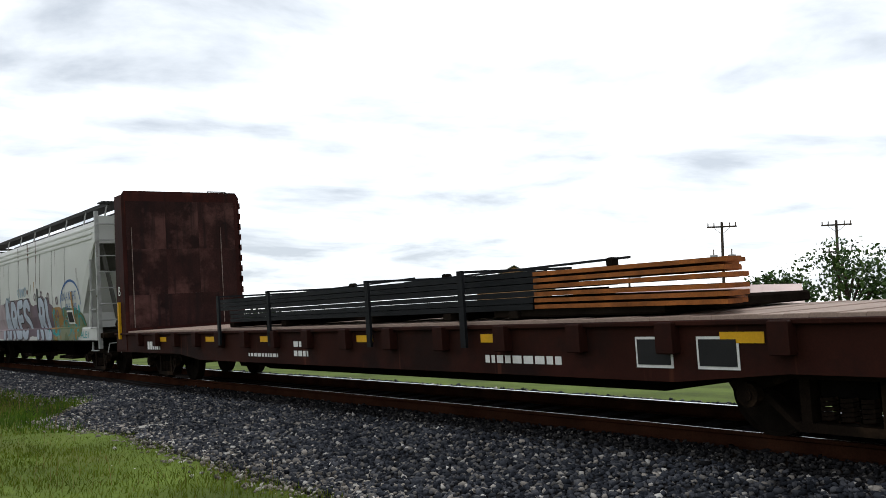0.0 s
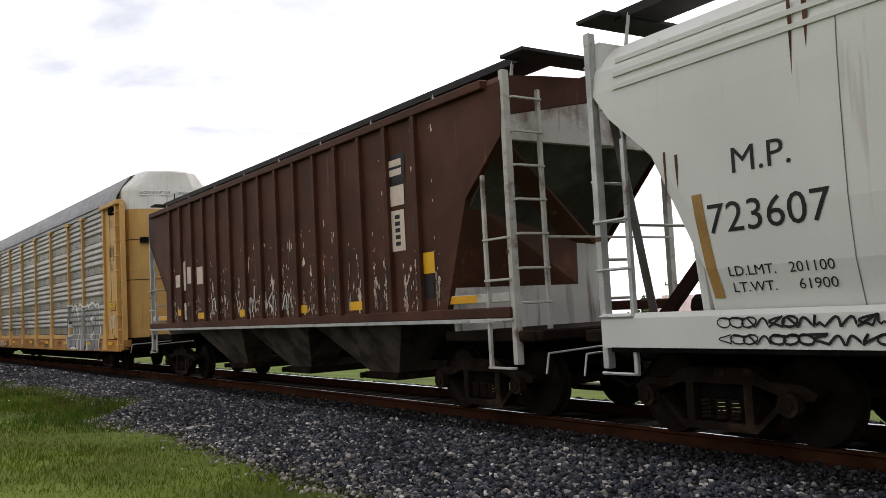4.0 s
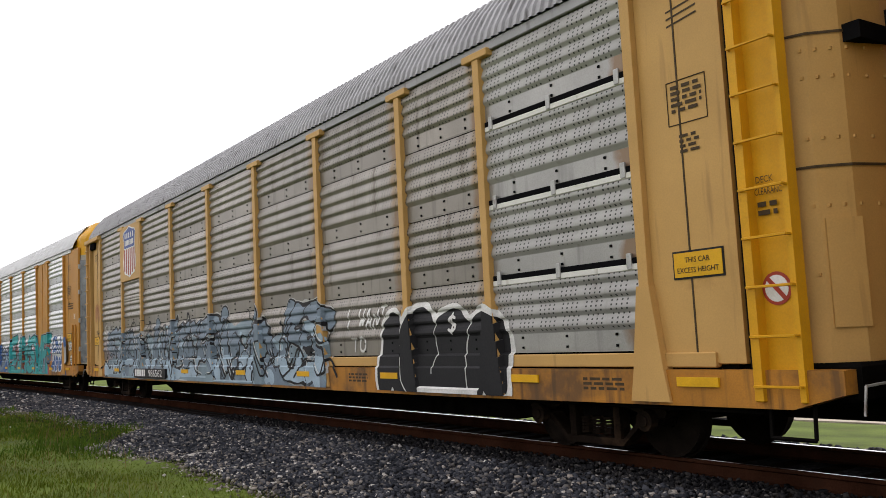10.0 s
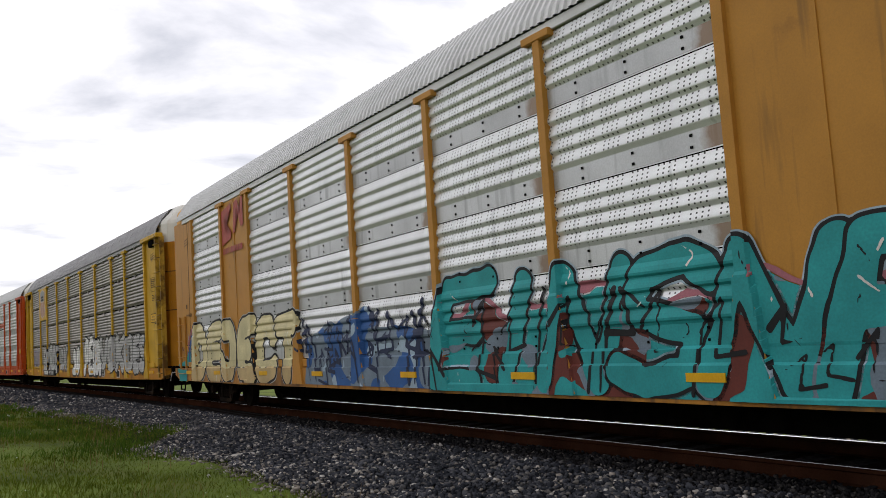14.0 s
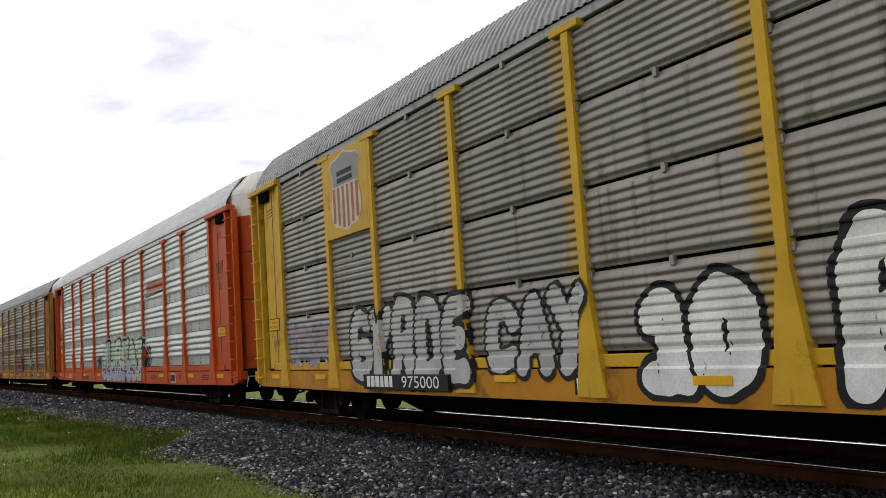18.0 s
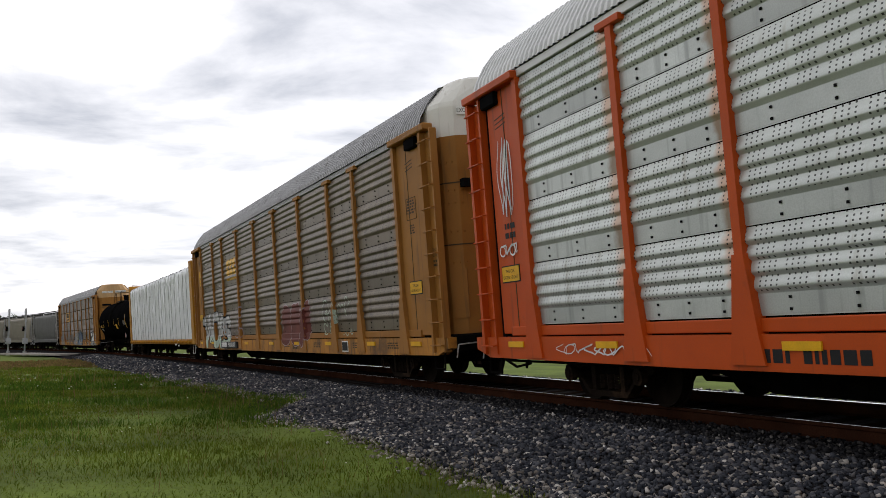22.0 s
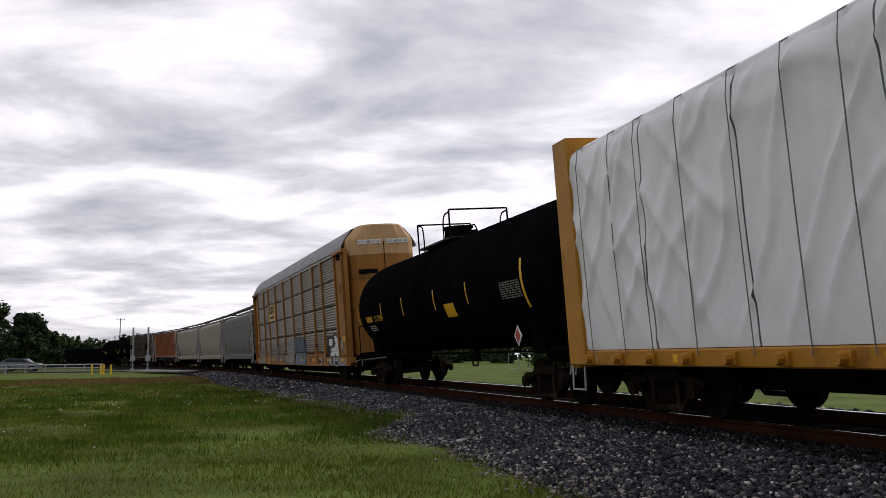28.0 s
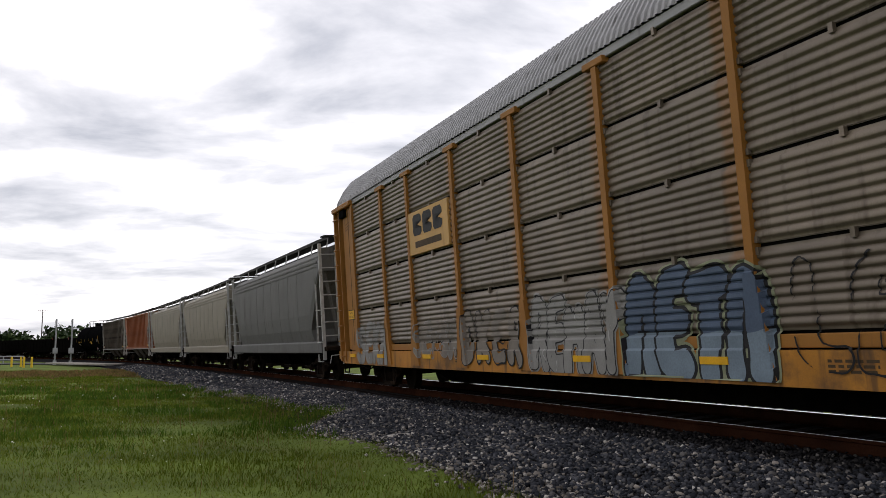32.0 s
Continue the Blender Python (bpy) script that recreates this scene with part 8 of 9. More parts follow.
def blocks(cv, quads):
    """The field of a union of convex shapes, each a list of (x, z)."""
    f = cv.empty()
    for q in quads:
        area = sum(a[0] * b[1] - b[0] * a[1] for a, b in zip(q, q[1:] + q[:1]))
        g = None
        for a, b in zip(q, q[1:] + q[:1]):
            dx, dz = b[0] - a[0], b[1] - a[1]
            e = ((cv.X - a[0]) * dz - (cv.Z - a[1]) * dx) / math.hypot(dx, dz) * (1 if area > 0 else -1)
            g = e if g is None else np.maximum(g, e)
        f = np.minimum(f, g)
    return f


def patch(car, name, pts, key, skin, lift=-0.004, label=""):
    """A flat painted or stained patch with the outline pts of (x, z), lying on a skin."""
    cx, cz = sum(p[0] for p in pts) / len(pts), sum(p[1] for p in pts) / len(pts)
    g = Geo()
    fan(g, cx, cz, pts)
    me = g.mesh(name)
    drape(me, skin, lift)
    me.materials.append(M[key])
    ob = new(name, me)
    ob.parent = car
    if label:
        ob["label"] = label
    return ob


def drip(car, x, z, l, w, skin, key="rust_drip", seed=0):
    rnd = random.Random(seed)
    pts = [(x - w / 2, z), (x + w / 2, z), (x + w * 0.55, z - l * 0.35), (x + w * 0.25, z - l * 0.7), (x + w * rnd.uniform(-0.1, 0.2), z - l), (x - w * 0.2, z - l * 0.8), (x - w * 0.5, z - l * 0.3)]
    return patch(car, "rust_streak", pts[::-1], key, skin)


def rect(x0, x1, z0, z1):
    return [(x0, z0), (x1, z0), (x1, z1), (x0, z1)]


def tag(car, x0, x1, z0, z1, key, skin, seed, n=6, thick=0.03, label="thin spray-painted scrawl"):
    """A scrawl of loose looping lines."""
    rnd = random.Random(seed)
    pts = []
    w, zc, h = (x1 - x0) / n, (z0 + z1) / 2, (z1 - z0) / 2
    for k in range(n):
        cx, kind, lean = x0 + (k + 0.5) * w, rnd.randrange(4), rnd.uniform(-0.15, 0.25) * w
        for j in range(11):
            f = j / 10
            if kind == 0:      # a loop
                p, q = 0.55 * math.cos(2.4 - 6.6 * f), 0.9 * math.sin(2.4 - 6.6 * f)
            elif kind == 1:    # a hooked stem
                p, q = -0.3 + 0.8 * max(0, f - 0.6), 1 - 2 * f if f < 0.8 else -0.6 + 2 * (f - 0.8)
            elif kind == 2:    # a double curve
                p, q = 0.5 * math.cos(6.0 * f + 0.4), 0.95 - 1.9 * f
            else:              # an arch
                p, q = -0.5 + f, -0.9 + 1.8 * math.sin(3.14 * f) * (0.7 + 0.3 * f)
            pts.append((cx + p * w + lean * q, zc + q * h * rnd.uniform(0.9, 1.0)))
    g = stroke(pts, thick)
    me = g.mesh("graffiti")
    drape(me, skin, -0.012)
    me.materials.append(M[key])
    ob = new("graffiti", me)
    ob.parent = car
    ob["label"] = label
    return ob


def car_graffiti():
    H = HopperSkin()
    # light grey hopper
    for i, (x0, x1, z0, z1, k) in enumerate(((-4.0, 1.3, 0.97, 2.35, "spray_plum"), (0.9, 3.9, 0.97, 2.1, "spray_purple"), (3.2, 4.6, 0.97, 1.95, "spray_ochre"), (4.3, 6.5, 0.97, 1.9, "spray_olive"), (-4.3, -2.6, 0.97, 2.2, "spray_rose"))):
        rnd = random.Random(60 + i)
        patch(mp, "colour_patch", bubble(rnd, (x0 + x1) / 2, (z0 + z1) / 2, x1 - x0, z1 - z0, 0.16, 30), k, H, -0.004 - 0.0008 * i, "sprayed colour field")
    bubble_word(mp, "ARES", -2.95, 0.75, 0.97, 2.36, "spray_ice", "spray_black", H, "pale blue block graffiti letters with a dark outline on plum", fat=0.145, edge=0.035, turns=1, seed=5, shade="spray_purple", shade_by=(0.17, 0.0), wobble=0.03, shine="spray_white")
    bubble_word(mp, "RL", 1.7, 3.5, 0.97, 2.25, "spray_ice", "spray_black", H, "pale blue block graffiti letters with a dark outline on plum", fat=0.15, edge=0.035, turns=1, seed=6, shade="spray_purple", shade_by=(0.2, 0.0), wobble=0.03)
    wild_piece(mp, 3.3, 6.5, 0.98, 1.85, "spray_sage", "spray_olive", "spray_ochre", "spray_teal", H, "green and brown graffiti shapes", seed=72, step=0.34, thick=0.03, white="spray_rose", density=2)
    tag(mp, -0.9, 0.3, 2.40, 2.75, "spray_sky", H, 131, 5, 0.05)
    tag(mp, -2.6, -2.0, 2.25, 2.5, "spray_haze", H, 132, 3, 0.045)
    for i, (x, z, r, k) in enumerate(((1.45, 2.35, 0.10, "spray_purple"), (2.25, 2.40, 0.09, "spray_purple"), (3.05, 2.30, 0.11, "spray_plum"), (4.0, 2.15, 0.10, "spray_purple"), (3.95, 1.75, 0.10, "spray_purple"), (0.5, 2.55, 0.05, "spray_red"))):
        me = stroke([(x + r * math.cos(a), z + r * math.sin(a)) for a in np.linspace(0, 6.6, 18)], 0.05).mesh("graffiti")
        drape(me, H, -0.012)
        me.materials.append(M[k])
        ring = new("graffiti", me)
        ring.parent = mp
        ring["label"] = "spray-painted ring"
    for i, (x, z, l, k) in enumerate(((0.95, 2.78, 0.34, "spray_sage"), (1.35, 2.85, 0.4, "spray_ochre"), (-0.1, 2.7, 0.3, "spray_sage"), (2.1, 2.95, 0.3, "spray_sage"), (-3.1, 2.3, 0.6, "spray_haze"), (-3.5, 1.9, 0.5, "spray_ochre"))):
        drip(mp, x, z, l, 0.07, H, k, seed=90 + i)
    patch(mp, "black_spray", rect(1.72, 1.86, 1.82, 2.62), "spray_black", H, -0.020, "black sprayed bar")
    arc = [(5.4 + 0.98 * math.cos(a), 2.02 + 0.66 * math.sin(a)) for a in np.linspace(3.5, -0.1, 24)]
    me = stroke(arc, 0.05).mesh("graffiti")
    drape(me, H, -0.012)
    me.materials.append(M["spray_blue"])
    sc = new("graffiti", me)
    sc.parent = mp
    sc["label"] = "blue spray-painted arch over hand-lettered words"
    letters("lettering", "ON A NIGHT", 4.52, 2.12, 0.36, -0.012, "spray_blue", sc, width=1.5, skin=H)
    letters("lettering", "LIKE THIS", 4.85, 1.84, 0.26, -0.012, "spray_blue", sc, width=1.15, skin=H)
    tag(mp, -6.3, -4.2, 1.14, 1.25, "spray_black", H, 74, 15, 0.018)
    tag(mp, -6.3, -3.9, 0.99, 1.09, "spray_black", H, 76, 17, 0.018)
    letters("lettering", "ALE1", 6.45, 1.02, 0.26, -0.008, "spray_teal", mp, width=0.72, skin=H)
    letters("car_number", "723607", -6.36, 2.03, 0.40, -0.006, "decal_black", mp, width=1.28, skin=H)
    letters("reporting_mark", "M.P.", -6.04, 2.56, 0.34, -0.006, "decal_black", mp, width=0.62, skin=H)
    letters("load_lettering", "LD.LMT.   201100", -6.2, 1.62, 0.13, -0.006, "decal_black", mp, width=1.08, skin=H)
    letters("load_lettering", "LT.WT.     61900", -6.18, 1.47, 0.13, -0.006, "decal_black", mp, width=1.06, skin=H)
    patch(mp, "gold_stripe", [(-6.42, 1.42), (-6.30, 1.42), (-6.42, 2.42), (-6.54, 2.42)], "spray_ochre", H, -0.005, "faded gold stripe")
    patch(mp, "gold_stripe", [(5.55, 1.42), (5.72, 1.42), (5.62, 2.35), (5.48, 2.35)], "spray_ochre", H, -0.018)
    patch(mp, "data_panel", rect(4.97, 5.58, 1.42, 1.82), "decal_white", H, -0.020, "white-framed black data panel")
    patch(mp, "data_face", rect(5.02, 5.53, 1.47, 1.77), "decal_black", H, -0.024)
    for i, (x, z, l, w) in enumerate(((0.55, 4.2, 1.1, 0.12), (-0.75, 4.1, 0.7, 0.08), (1.6, 4.2, 1.6, 0.07), (-5.2, 4.0, 0.5, 0.05), (-5.35, 4.05, 0.75, 0.035), (3.9, 3.75, 0.6, 0.04), (-2.9, 3.7, 0.5, 0.03), (6.1, 3.0, 0.4, 0.05), (6.25, 2.7, 0.5, 0.03), (-6.85, 2.9, 0.5, 0.03), (-6.7, 2.85, 0.35, 0.035))):
        drip(mp, x, z, l, w, H, seed=i)
    # brown hopper
    B = FlatSkin(-1.505)
    for x0, x1, z0, z1, k in ((4.86, 5.40, 3.33, 3.78, "decal_black"), (4.90, 5.36, 3.02, 3.32, "faded_shield"), (4.96, 5.34, 2.34, 2.95, "faded_shield"), (-5.5, -5.15, 2.30, 2.60, "faded_shield"), (-5.05, -4.72, 2.2, 2.9, "faded_shield"), (-4.6, -4.32, 2.35, 2.75, "faded_shield"), (-3.92, -3.45, 2.3, 2.7, "faded_shield"), (-5.05, -4.75, 1.5, 1.9, "faded_shield"),
                              (5.62, 6.08, 1.96, 2.26, "decal_yellow"), (5.66, 6.04, 1.62, 1.92, "decal_black"), (3.55, 3.95, 1.50, 1.64, "decal_yellow"), (1.5, 1.95, 1.50, 1.64, "decal_yellow"), (-1.3, -0.85, 1.50, 1.64, "decal_yellow"), (-3.9, -3.45, 1.50, 1.64, "decal_yellow"), (-5.4, -5.1, 1.6, 1.75, "decal_yellow")):
        patch(up, "painted_patch", rect(x0, x1, z0, z1), k, B, -0.004, "worn painted label")
    for zz in (3.66, 3.52):
        patch(up, "mark_bar", rect(4.92, 5.32, zz - 0.05, zz + 0.05), "faded_shield", B, -0.008)
    for k in range(5):
        patch(up, "mark_bar", rect(5.08, 5.22, 2.42 + k * 0.1, 2.48 + k * 0.1), "decal_black", B, -0.008)
    rnd = random.Random(9)
    ribs = [-7.3 + 14.6 * (k + 0.5) / 17 for k in range(17)]
    for key, n in (("faded_shield", 1100), ("rust_drip", 900), ("slope_grey", 600)):
        g = Geo()
        for i in range(n):
            x = rnd.choice(ribs[1:-1]) + rnd.choice((0.09, 0.14, 0.43, rnd.uniform(0.08, 0.7), rnd.uniform(0.25, 0.6)))
            if min(abs(x - r) for r in ribs) < 0.07 or abs(x) > 6.3:
                continue
            z = 1.5 + abs(rnd.gauss(0, 0.32)) if rnd.random() < 0.86 else rnd.uniform(1.6, 4.1) if x > 3.6 else rnd.uniform(1.6, 3.0)
            k = math.exp(rnd.gauss(0, 0.6))
            w, h = 0.012 * k, 0.028 * k * rnd.uniform(0.6, 1.8)
            fan(g, x, z, [(x + w * rnd.uniform(0.2, 1.3) * math.cos(a), z + h * rnd.uniform(0.2, 1.3) * math.sin(a)) for a in np.linspace(0, 6.283, 10)[:-1]])
        me = g.mesh("flaking_paint")
        drape(me, B, -0.003)
        me.materials.append(M[key])
        fl = new("flaking_paint", me)
        fl.parent = up
        fl["kind"] = "stuff"
    for i, (a, b) in enumerate(((0.1, 0.6), (0.75, 1.3), (-0.9, -0.4), (-2.9, -2.4))):
        tag(up, a, b, 1.55, 1.95, "spray_white", B, 120 + i, 3, 0.022)
    # first autorack
    bubble_word(a4, "CDITEH", 6.65, 10.7, 0.64, 2.12, "spray_dim", "spray_black", WAVY, "silver bubble graffiti with white and black outlines", fat=0.16, edge=0.035, halo="spray_white", halo_w=0.075, seed=11, wobble=0.06, squeeze=1.2, shine="spray_white", marks="spray_black")
    outline_word(a4, "DEYSRF", -4.1, 0.6, 0.66, 2.2, "spray_black", WAVY, "faded graffiti in thin dark and silver lines", second="spray_dim", seed=12, lean=0.1, w=0.012)
    tag(a4, -2.0, -1.5, 0.68, 0.95, "spray_black", WAVY, 41, 2, 0.02)
    tag(a4, -0.4, 0.0, 0.68, 0.95, "spray_black", WAVY, 42, 2, 0.02)
    tag(a4, 0.8, 1.5, 0.68, 1.0, "spray_ochre", WAVY, 43, 4, 0.022)
    bubble_word(a4, "dE", -11.55, -10.0, 0.62, 1.95, "spray_white", "spray_black", WAVY, "white block graffiti with black outline", fat=0.19, edge=0.03, turns=0, seed=13, wobble=0.05, low="spray_rose", low_z=0.95)
    thin_words(a4, "NoC", -8.2, -7.6, 1.2, 1.48, "spray_white", WAVY, "thin white spray-painted scrawl", w=0.014)
    tag(a4, -8.9, -8.5, 1.1, 2.0, "spray_silver", WAVY, 5, 2, 0.04)
    tag(a4, -12.35, -12.1, 2.4, 2.95, "spray_black", FlatSkin(-1.48), 6, 2, 0.016)
    tag(a4, 11.95, 12.55, 1.3, 1.75, "spray_white", FlatSkin(-1.48), 7, 4, 0.025)
    tag(a5, -12.45, -11.9, 2.35, 3.0, "faded_red", FlatSkin(-1.478), 160, 4, 0.03)
    letters("lettering", "SNAV", -12.38, 2.0, 0.2, -1.480, "spray_black", a5, width=0.55)
    # second
    bubble_word(a5, "AnSn", 6.12, 9.2, 0.60, 1.84, "spray_black", "spray_white", WAVY, "black graffiti with white outline", fat=0.25, edge=0.022, halo="spray_white", halo_w=0.06, seed=8, squeeze=1.28, wobble=0.05, turns=2)
    thin_words(a5, "$", 7.95, 8.2, 1.48, 1.72, "spray_white", WAVY, "small white sign", w=0.02, lift=-0.024)
    thin_words(a5, "I WANT", 5.0, 6.35, 1.60, 1.90, "spray_white", WAVY, "hand-sprayed white words", w=0.02, seed=2)
    thin_words(a5, "TO", 5.15, 5.65, 1.26, 1.50, "spray_white", WAVY, "hand-sprayed white words", w=0.02, seed=4)
    wild_piece(a5, -11.1, 4.5, 0.64, 2.12, "spray_haze", "spray_steel", "spray_sky", "spray_black", WAVY, "long blue-grey wildstyle graffiti with black curling lines", seed=10, step=0.55, thick=0.03, density=2)
    bubble_word(a5, "SANKERWNS", -10.9, 4.35, 0.70, 2.12, "spray_steel", "spray_black", WAVY, "blue-grey interlocking graffiti letters with black outlines", fat=0.14, edge=0.055, halo="spray_silver", halo_w=0.025, seed=83, squeeze=1.3, lean=0.35, wobble=0.16, turns=1, low="spray_sky", low_z=1.2, marks="spray_black", shine="spray_white", hops=0.05)
    tag(a5, -11.35, -10.4, 1.1, 2.1, "spray_rose", WAVY, 12, 6, 0.035)
    tag(a5, -11.3, -10.5, 1.3, 2.3, "spray_white", WAVY, 14, 5, 0.03)
    # third: teal
    G6 = Wave(False, (1, 7))
    wild_piece(a6, 1.2, 9.4, 0.66, 2.0, "spray_teal", "spray_red", "spray_steel", "spray_black", G6, "large teal wildstyle graffiti with a pink edge", seed=13, step=0.8, thick=0.035, rim="spray_pink", angular=True, density=2)
    bubble_word(a6, "EINSNF", 1.25, 9.15, 0.64, 2.24, "spray_teal", "spray_black", G6, "large angular teal graffiti letters with dark outlines", fat=0.165, edge=0.045, halo="spray_sky", halo_w=0.02, turns=0, lean=0.35, wobble=0.05, seed=23, squeeze=1.18, marks="spray_black", shine="spray_white", hops=0.02)
    wild_piece(a6, -4.1, 1.3, 0.70, 2.05, "spray_steel", "spray_blue", "spray_sky", "spray_ink", G6, "dark blue graffiti", seed=14, step=0.5, thick=0.04, angular=True, density=3)
    bubble_word(a6, "Chi", 9.66, 11.15, 1.42, 2.12, "spray_blue", "spray_white", G6, "blue script graffiti with white outline", fat=0.075, edge=0.035, seed=15, lean=0.15, marks="spray_ink")
    bubble_word(a6, "dnne", 9.62, 11.25, 0.80, 1.40, "spray_blue", "spray_white", G6, "blue script graffiti with white outline", fat=0.075, edge=0.035, seed=16, lean=0.15, marks="spray_ink")
    P6 = FlatSkin(-1.474)
    S6 = FlatSkin(-1.533)
    blob = bubble(random.Random(3), 11.72, 1.42, 0.62, 0.75, 0.12, 30)
    patch(a6, "painted_blob", bubble(random.Random(3), 11.72, 1.42, 0.70, 0.83, 0.12, 30), "spray_black", FlatSkin(-1.550), -0.004, "rounded white painted shape with black outline")
    patch(a6, "painted_blob", blob, "spray_silver", FlatSkin(-1.550), -0.007)
    patch(a6, "painted_wedge", [(11.42, 1.62), (12.08, 1.72), (11.98, 2.06), (11.72, 2.02)], "spray_blue", FlatSkin(-1.550), -0.010, "blue painted wedge with a white edge")
    patch(a6, "painted_wedge", [(11.30, 0.66), (12.02, 0.66), (11.72, 1.0), (11.42, 1.0)], "spray_blue", S6, -0.006, "blue painted wedge")
    bubble_word(a6, "2020", 12.14, 12.78, 1.54, 1.86, "spray_white", "spray_black", P6, "small white spray-painted year with black outline", fat=0.03, edge=0.02, seed=19, hops=0.0, wobble=0.02)
    patch(a6, "speech_balloon", [(12.52 + 0.24 * math.cos(t), 1.20 + 0.19 * math.sin(t)) for t in np.linspace(0, 6.283, 31)[:-1]], "spray_black", P6, -0.004, "white painted balloon with black outline")
    patch(a6, "balloon_face", [(12.52 + 0.215 * math.cos(t), 1.20 + 0.165 * math.sin(t)) for t in np.linspace(0, 6.283, 31)[:-1]], "spray_white", P6, -0.008)
    bars(a6, 12.38, 1.24, 0.28, 3, 0.04, -1.485, "spray_black", "balloon_lettering")
    bubble_word(a6, "DEJECT", -11.85, -4.15, 0.62, 2.16, "spray_yellow", "spray_black", G6, "pale yellow block graffiti with black outline", fat=0.235, edge=0.05, halo="spray_silver", halo_w=0.02, seed=17, squeeze=1.12, low="spray_cream", low_z=1.03, wobble=0.03, turns=2, shine="spray_white", hops=0.01)
    patch(a6, "emblem_curve", [(-8.85, 4.0), (-8.15, 4.12), (-8.1, 4.28), (-8.6, 4.22), (-8.62, 4.72), (-8.1, 4.82), (-8.1, 4.98), (-8.85, 4.86)], "decal_red", FlatSkin(-1.51), -0.004, "red emblem stroke")
    patch(a6, "emblem_bar", [(-8.0, 4.2), (-7.85, 4.24), (-7.7, 4.85), (-7.4, 4.3), (-7.22, 4.34), (-7.22, 5.02), (-7.36, 5.0), (-7.38, 4.6), (-7.62, 5.0), (-7.85, 4.95)], "decal_red", FlatSkin(-1.51), -0.004)
    bars(a6, -8.8, 3.78, 1.5, 1, 0.14, -1.516, "decal_red", "reporting_mark")
    letters("car_number", "696964", -12.52, 2.42, 0.14, -1.478, "stencil_ink", a6, width=0.55)
    letters("end_mark", "BI", 12.9, 2.66, 0.26, -1.478, "decal_white", a6)
    cv = Canvas(FlatSkin(-1.480), -13.5, -11.68, 1.06, 2.4, 0.024)
    wash = blocks(cv, [[(-13.5, 1.04), (-13.5, 1.10), (-13.04, 1.18), (-12.5, 1.24), (-12.0, 1.24), (-12.0, 1.04)], [(-12.6, 1.2), (-12.45, 1.42), (-12.2, 1.5), (-12.0, 1.2)]]) + cv.waver(4, 0.05, 71)
    piece = cv.coat("graffiti", wash, "spray_teal", -0.006, a6, "teal and blue paint with a pink edge on the corner")
    for key, w0, pts, lift in (("spray_blue", 0.075, [(-12.32, 1.25), (-12.22, 1.6), (-11.95, 1.88), (-11.70, 2.08)], -0.009), ("spray_pink", 0.04, [(-12.48, 1.40), (-12.33, 1.74), (-12.0, 2.03), (-11.70, 2.26)], -0.012), ("spray_ink", 0.045, [(-12.14, 1.15), (-12.08, 1.50), (-11.88, 1.76), (-11.70, 1.92)], -0.012)):
        band = cv.empty()
        cv.line(band, rounded(pts, 2), w0, w0)
        cv.coat("accent", band, key, lift, piece)
    cv = Canvas(FlatSkin(-1.533), -13.45, -11.9, 0.64, 1.0, 0.024)
    cv.coat("graffiti", blocks(cv, [[(-13.4, 0.97), (-12.40, 0.97), (-12.5, 0.60), (-13.2, 0.62)]]) + cv.waver(4, 0.05, 72), "spray_teal", -0.006, a6, "teal paint on the sill")
    thin_words(a6, "M", -13.06, -12.74, 1.36, 1.64, "spray_red", FlatSkin(-1.480), "faint red sprayed letter", w=0.016)
    thin_words(a6, "*", -12.42, -12.18, 1.74, 1.94, "spray_rose", FlatSkin(-1.480), "small pale scrawl", w=0.010)
    bars(a6, -12.50, 2.66, 0.16, 1, 0.12, -1.478, "stencil_ink", "reporting_mark")
    # fourth: silver row
    for i, (text, x0, x1, z0, z1, fat, fill) in enumerate((("GYRDE", -8.15, -4.05, 0.78, 2.12, 0.165, "spray_silver"), ("CAY", -3.62, -1.45, 0.92, 2.02, 0.15, "spray_silver"), ("10", -0.6, 0.95, 0.74, 1.98, 0.19, "spray_white"),
                                                           ("VGK", 4.72, 8.6, 0.86, 2.2, 0.2, "spray_silver"), ("PERK", 1.85, 5.0, 0.72, 2.24, 0.18, "spray_white"), ("OES", 8.88, 11.5, 0.86, 2.16, 0.17, "spray_silver"))):
        bubble_word(a7, text, x0, x1, z0, z1, fill, "spray_black", FINE, "silver bubble graffiti with black outline", fat=fat, edge=0.055, halo=None if i % 2 else "spray_black", halo_w=0.03, seed=30 + i, squeeze=1.18, marks="spray_black", wobble=0.05)
    patch(a7, "number_wash", bubble(random.Random(8), 5.32, 0.86, 0.7, 0.34, 0.1, 24), "spray_silver", FlatSkin(-1.533), -0.005, "silver sprayed patch")
    thin_words(a7, "22", 5.08, 5.56, 0.75, 0.97, "spray_black", FlatSkin(-1.533), "black sprayed digits", w=0.02, lean=0.0)
    outline_word(a7, "RSENE", -11.4, -9.1, 1.12, 1.95, "spray_lilac", FINE, "faint lilac graffiti", fat=0.09, w=0.02, ghost="spray_rose", seed=40)
    plate(a7, "mark_plate", -1.75, -1.35, 0.70, 0.94, -1.531, "decal_black", "black plate with white letters")
    letters("mark_lettering", "R1", -1.70, 0.745, 0.22, -1.541, "decal_white", a7, width=0.3)
    # orange car
    bubble_word(a8, "UUUUUUUU", -2.35, 4.0, 0.63, 1.06, "spray_lilac", "spray_black", WAVY, "lilac drip shapes on the sill", fat=0.15, edge=0.03, seed=42, squeeze=1.15, wobble=0.06)
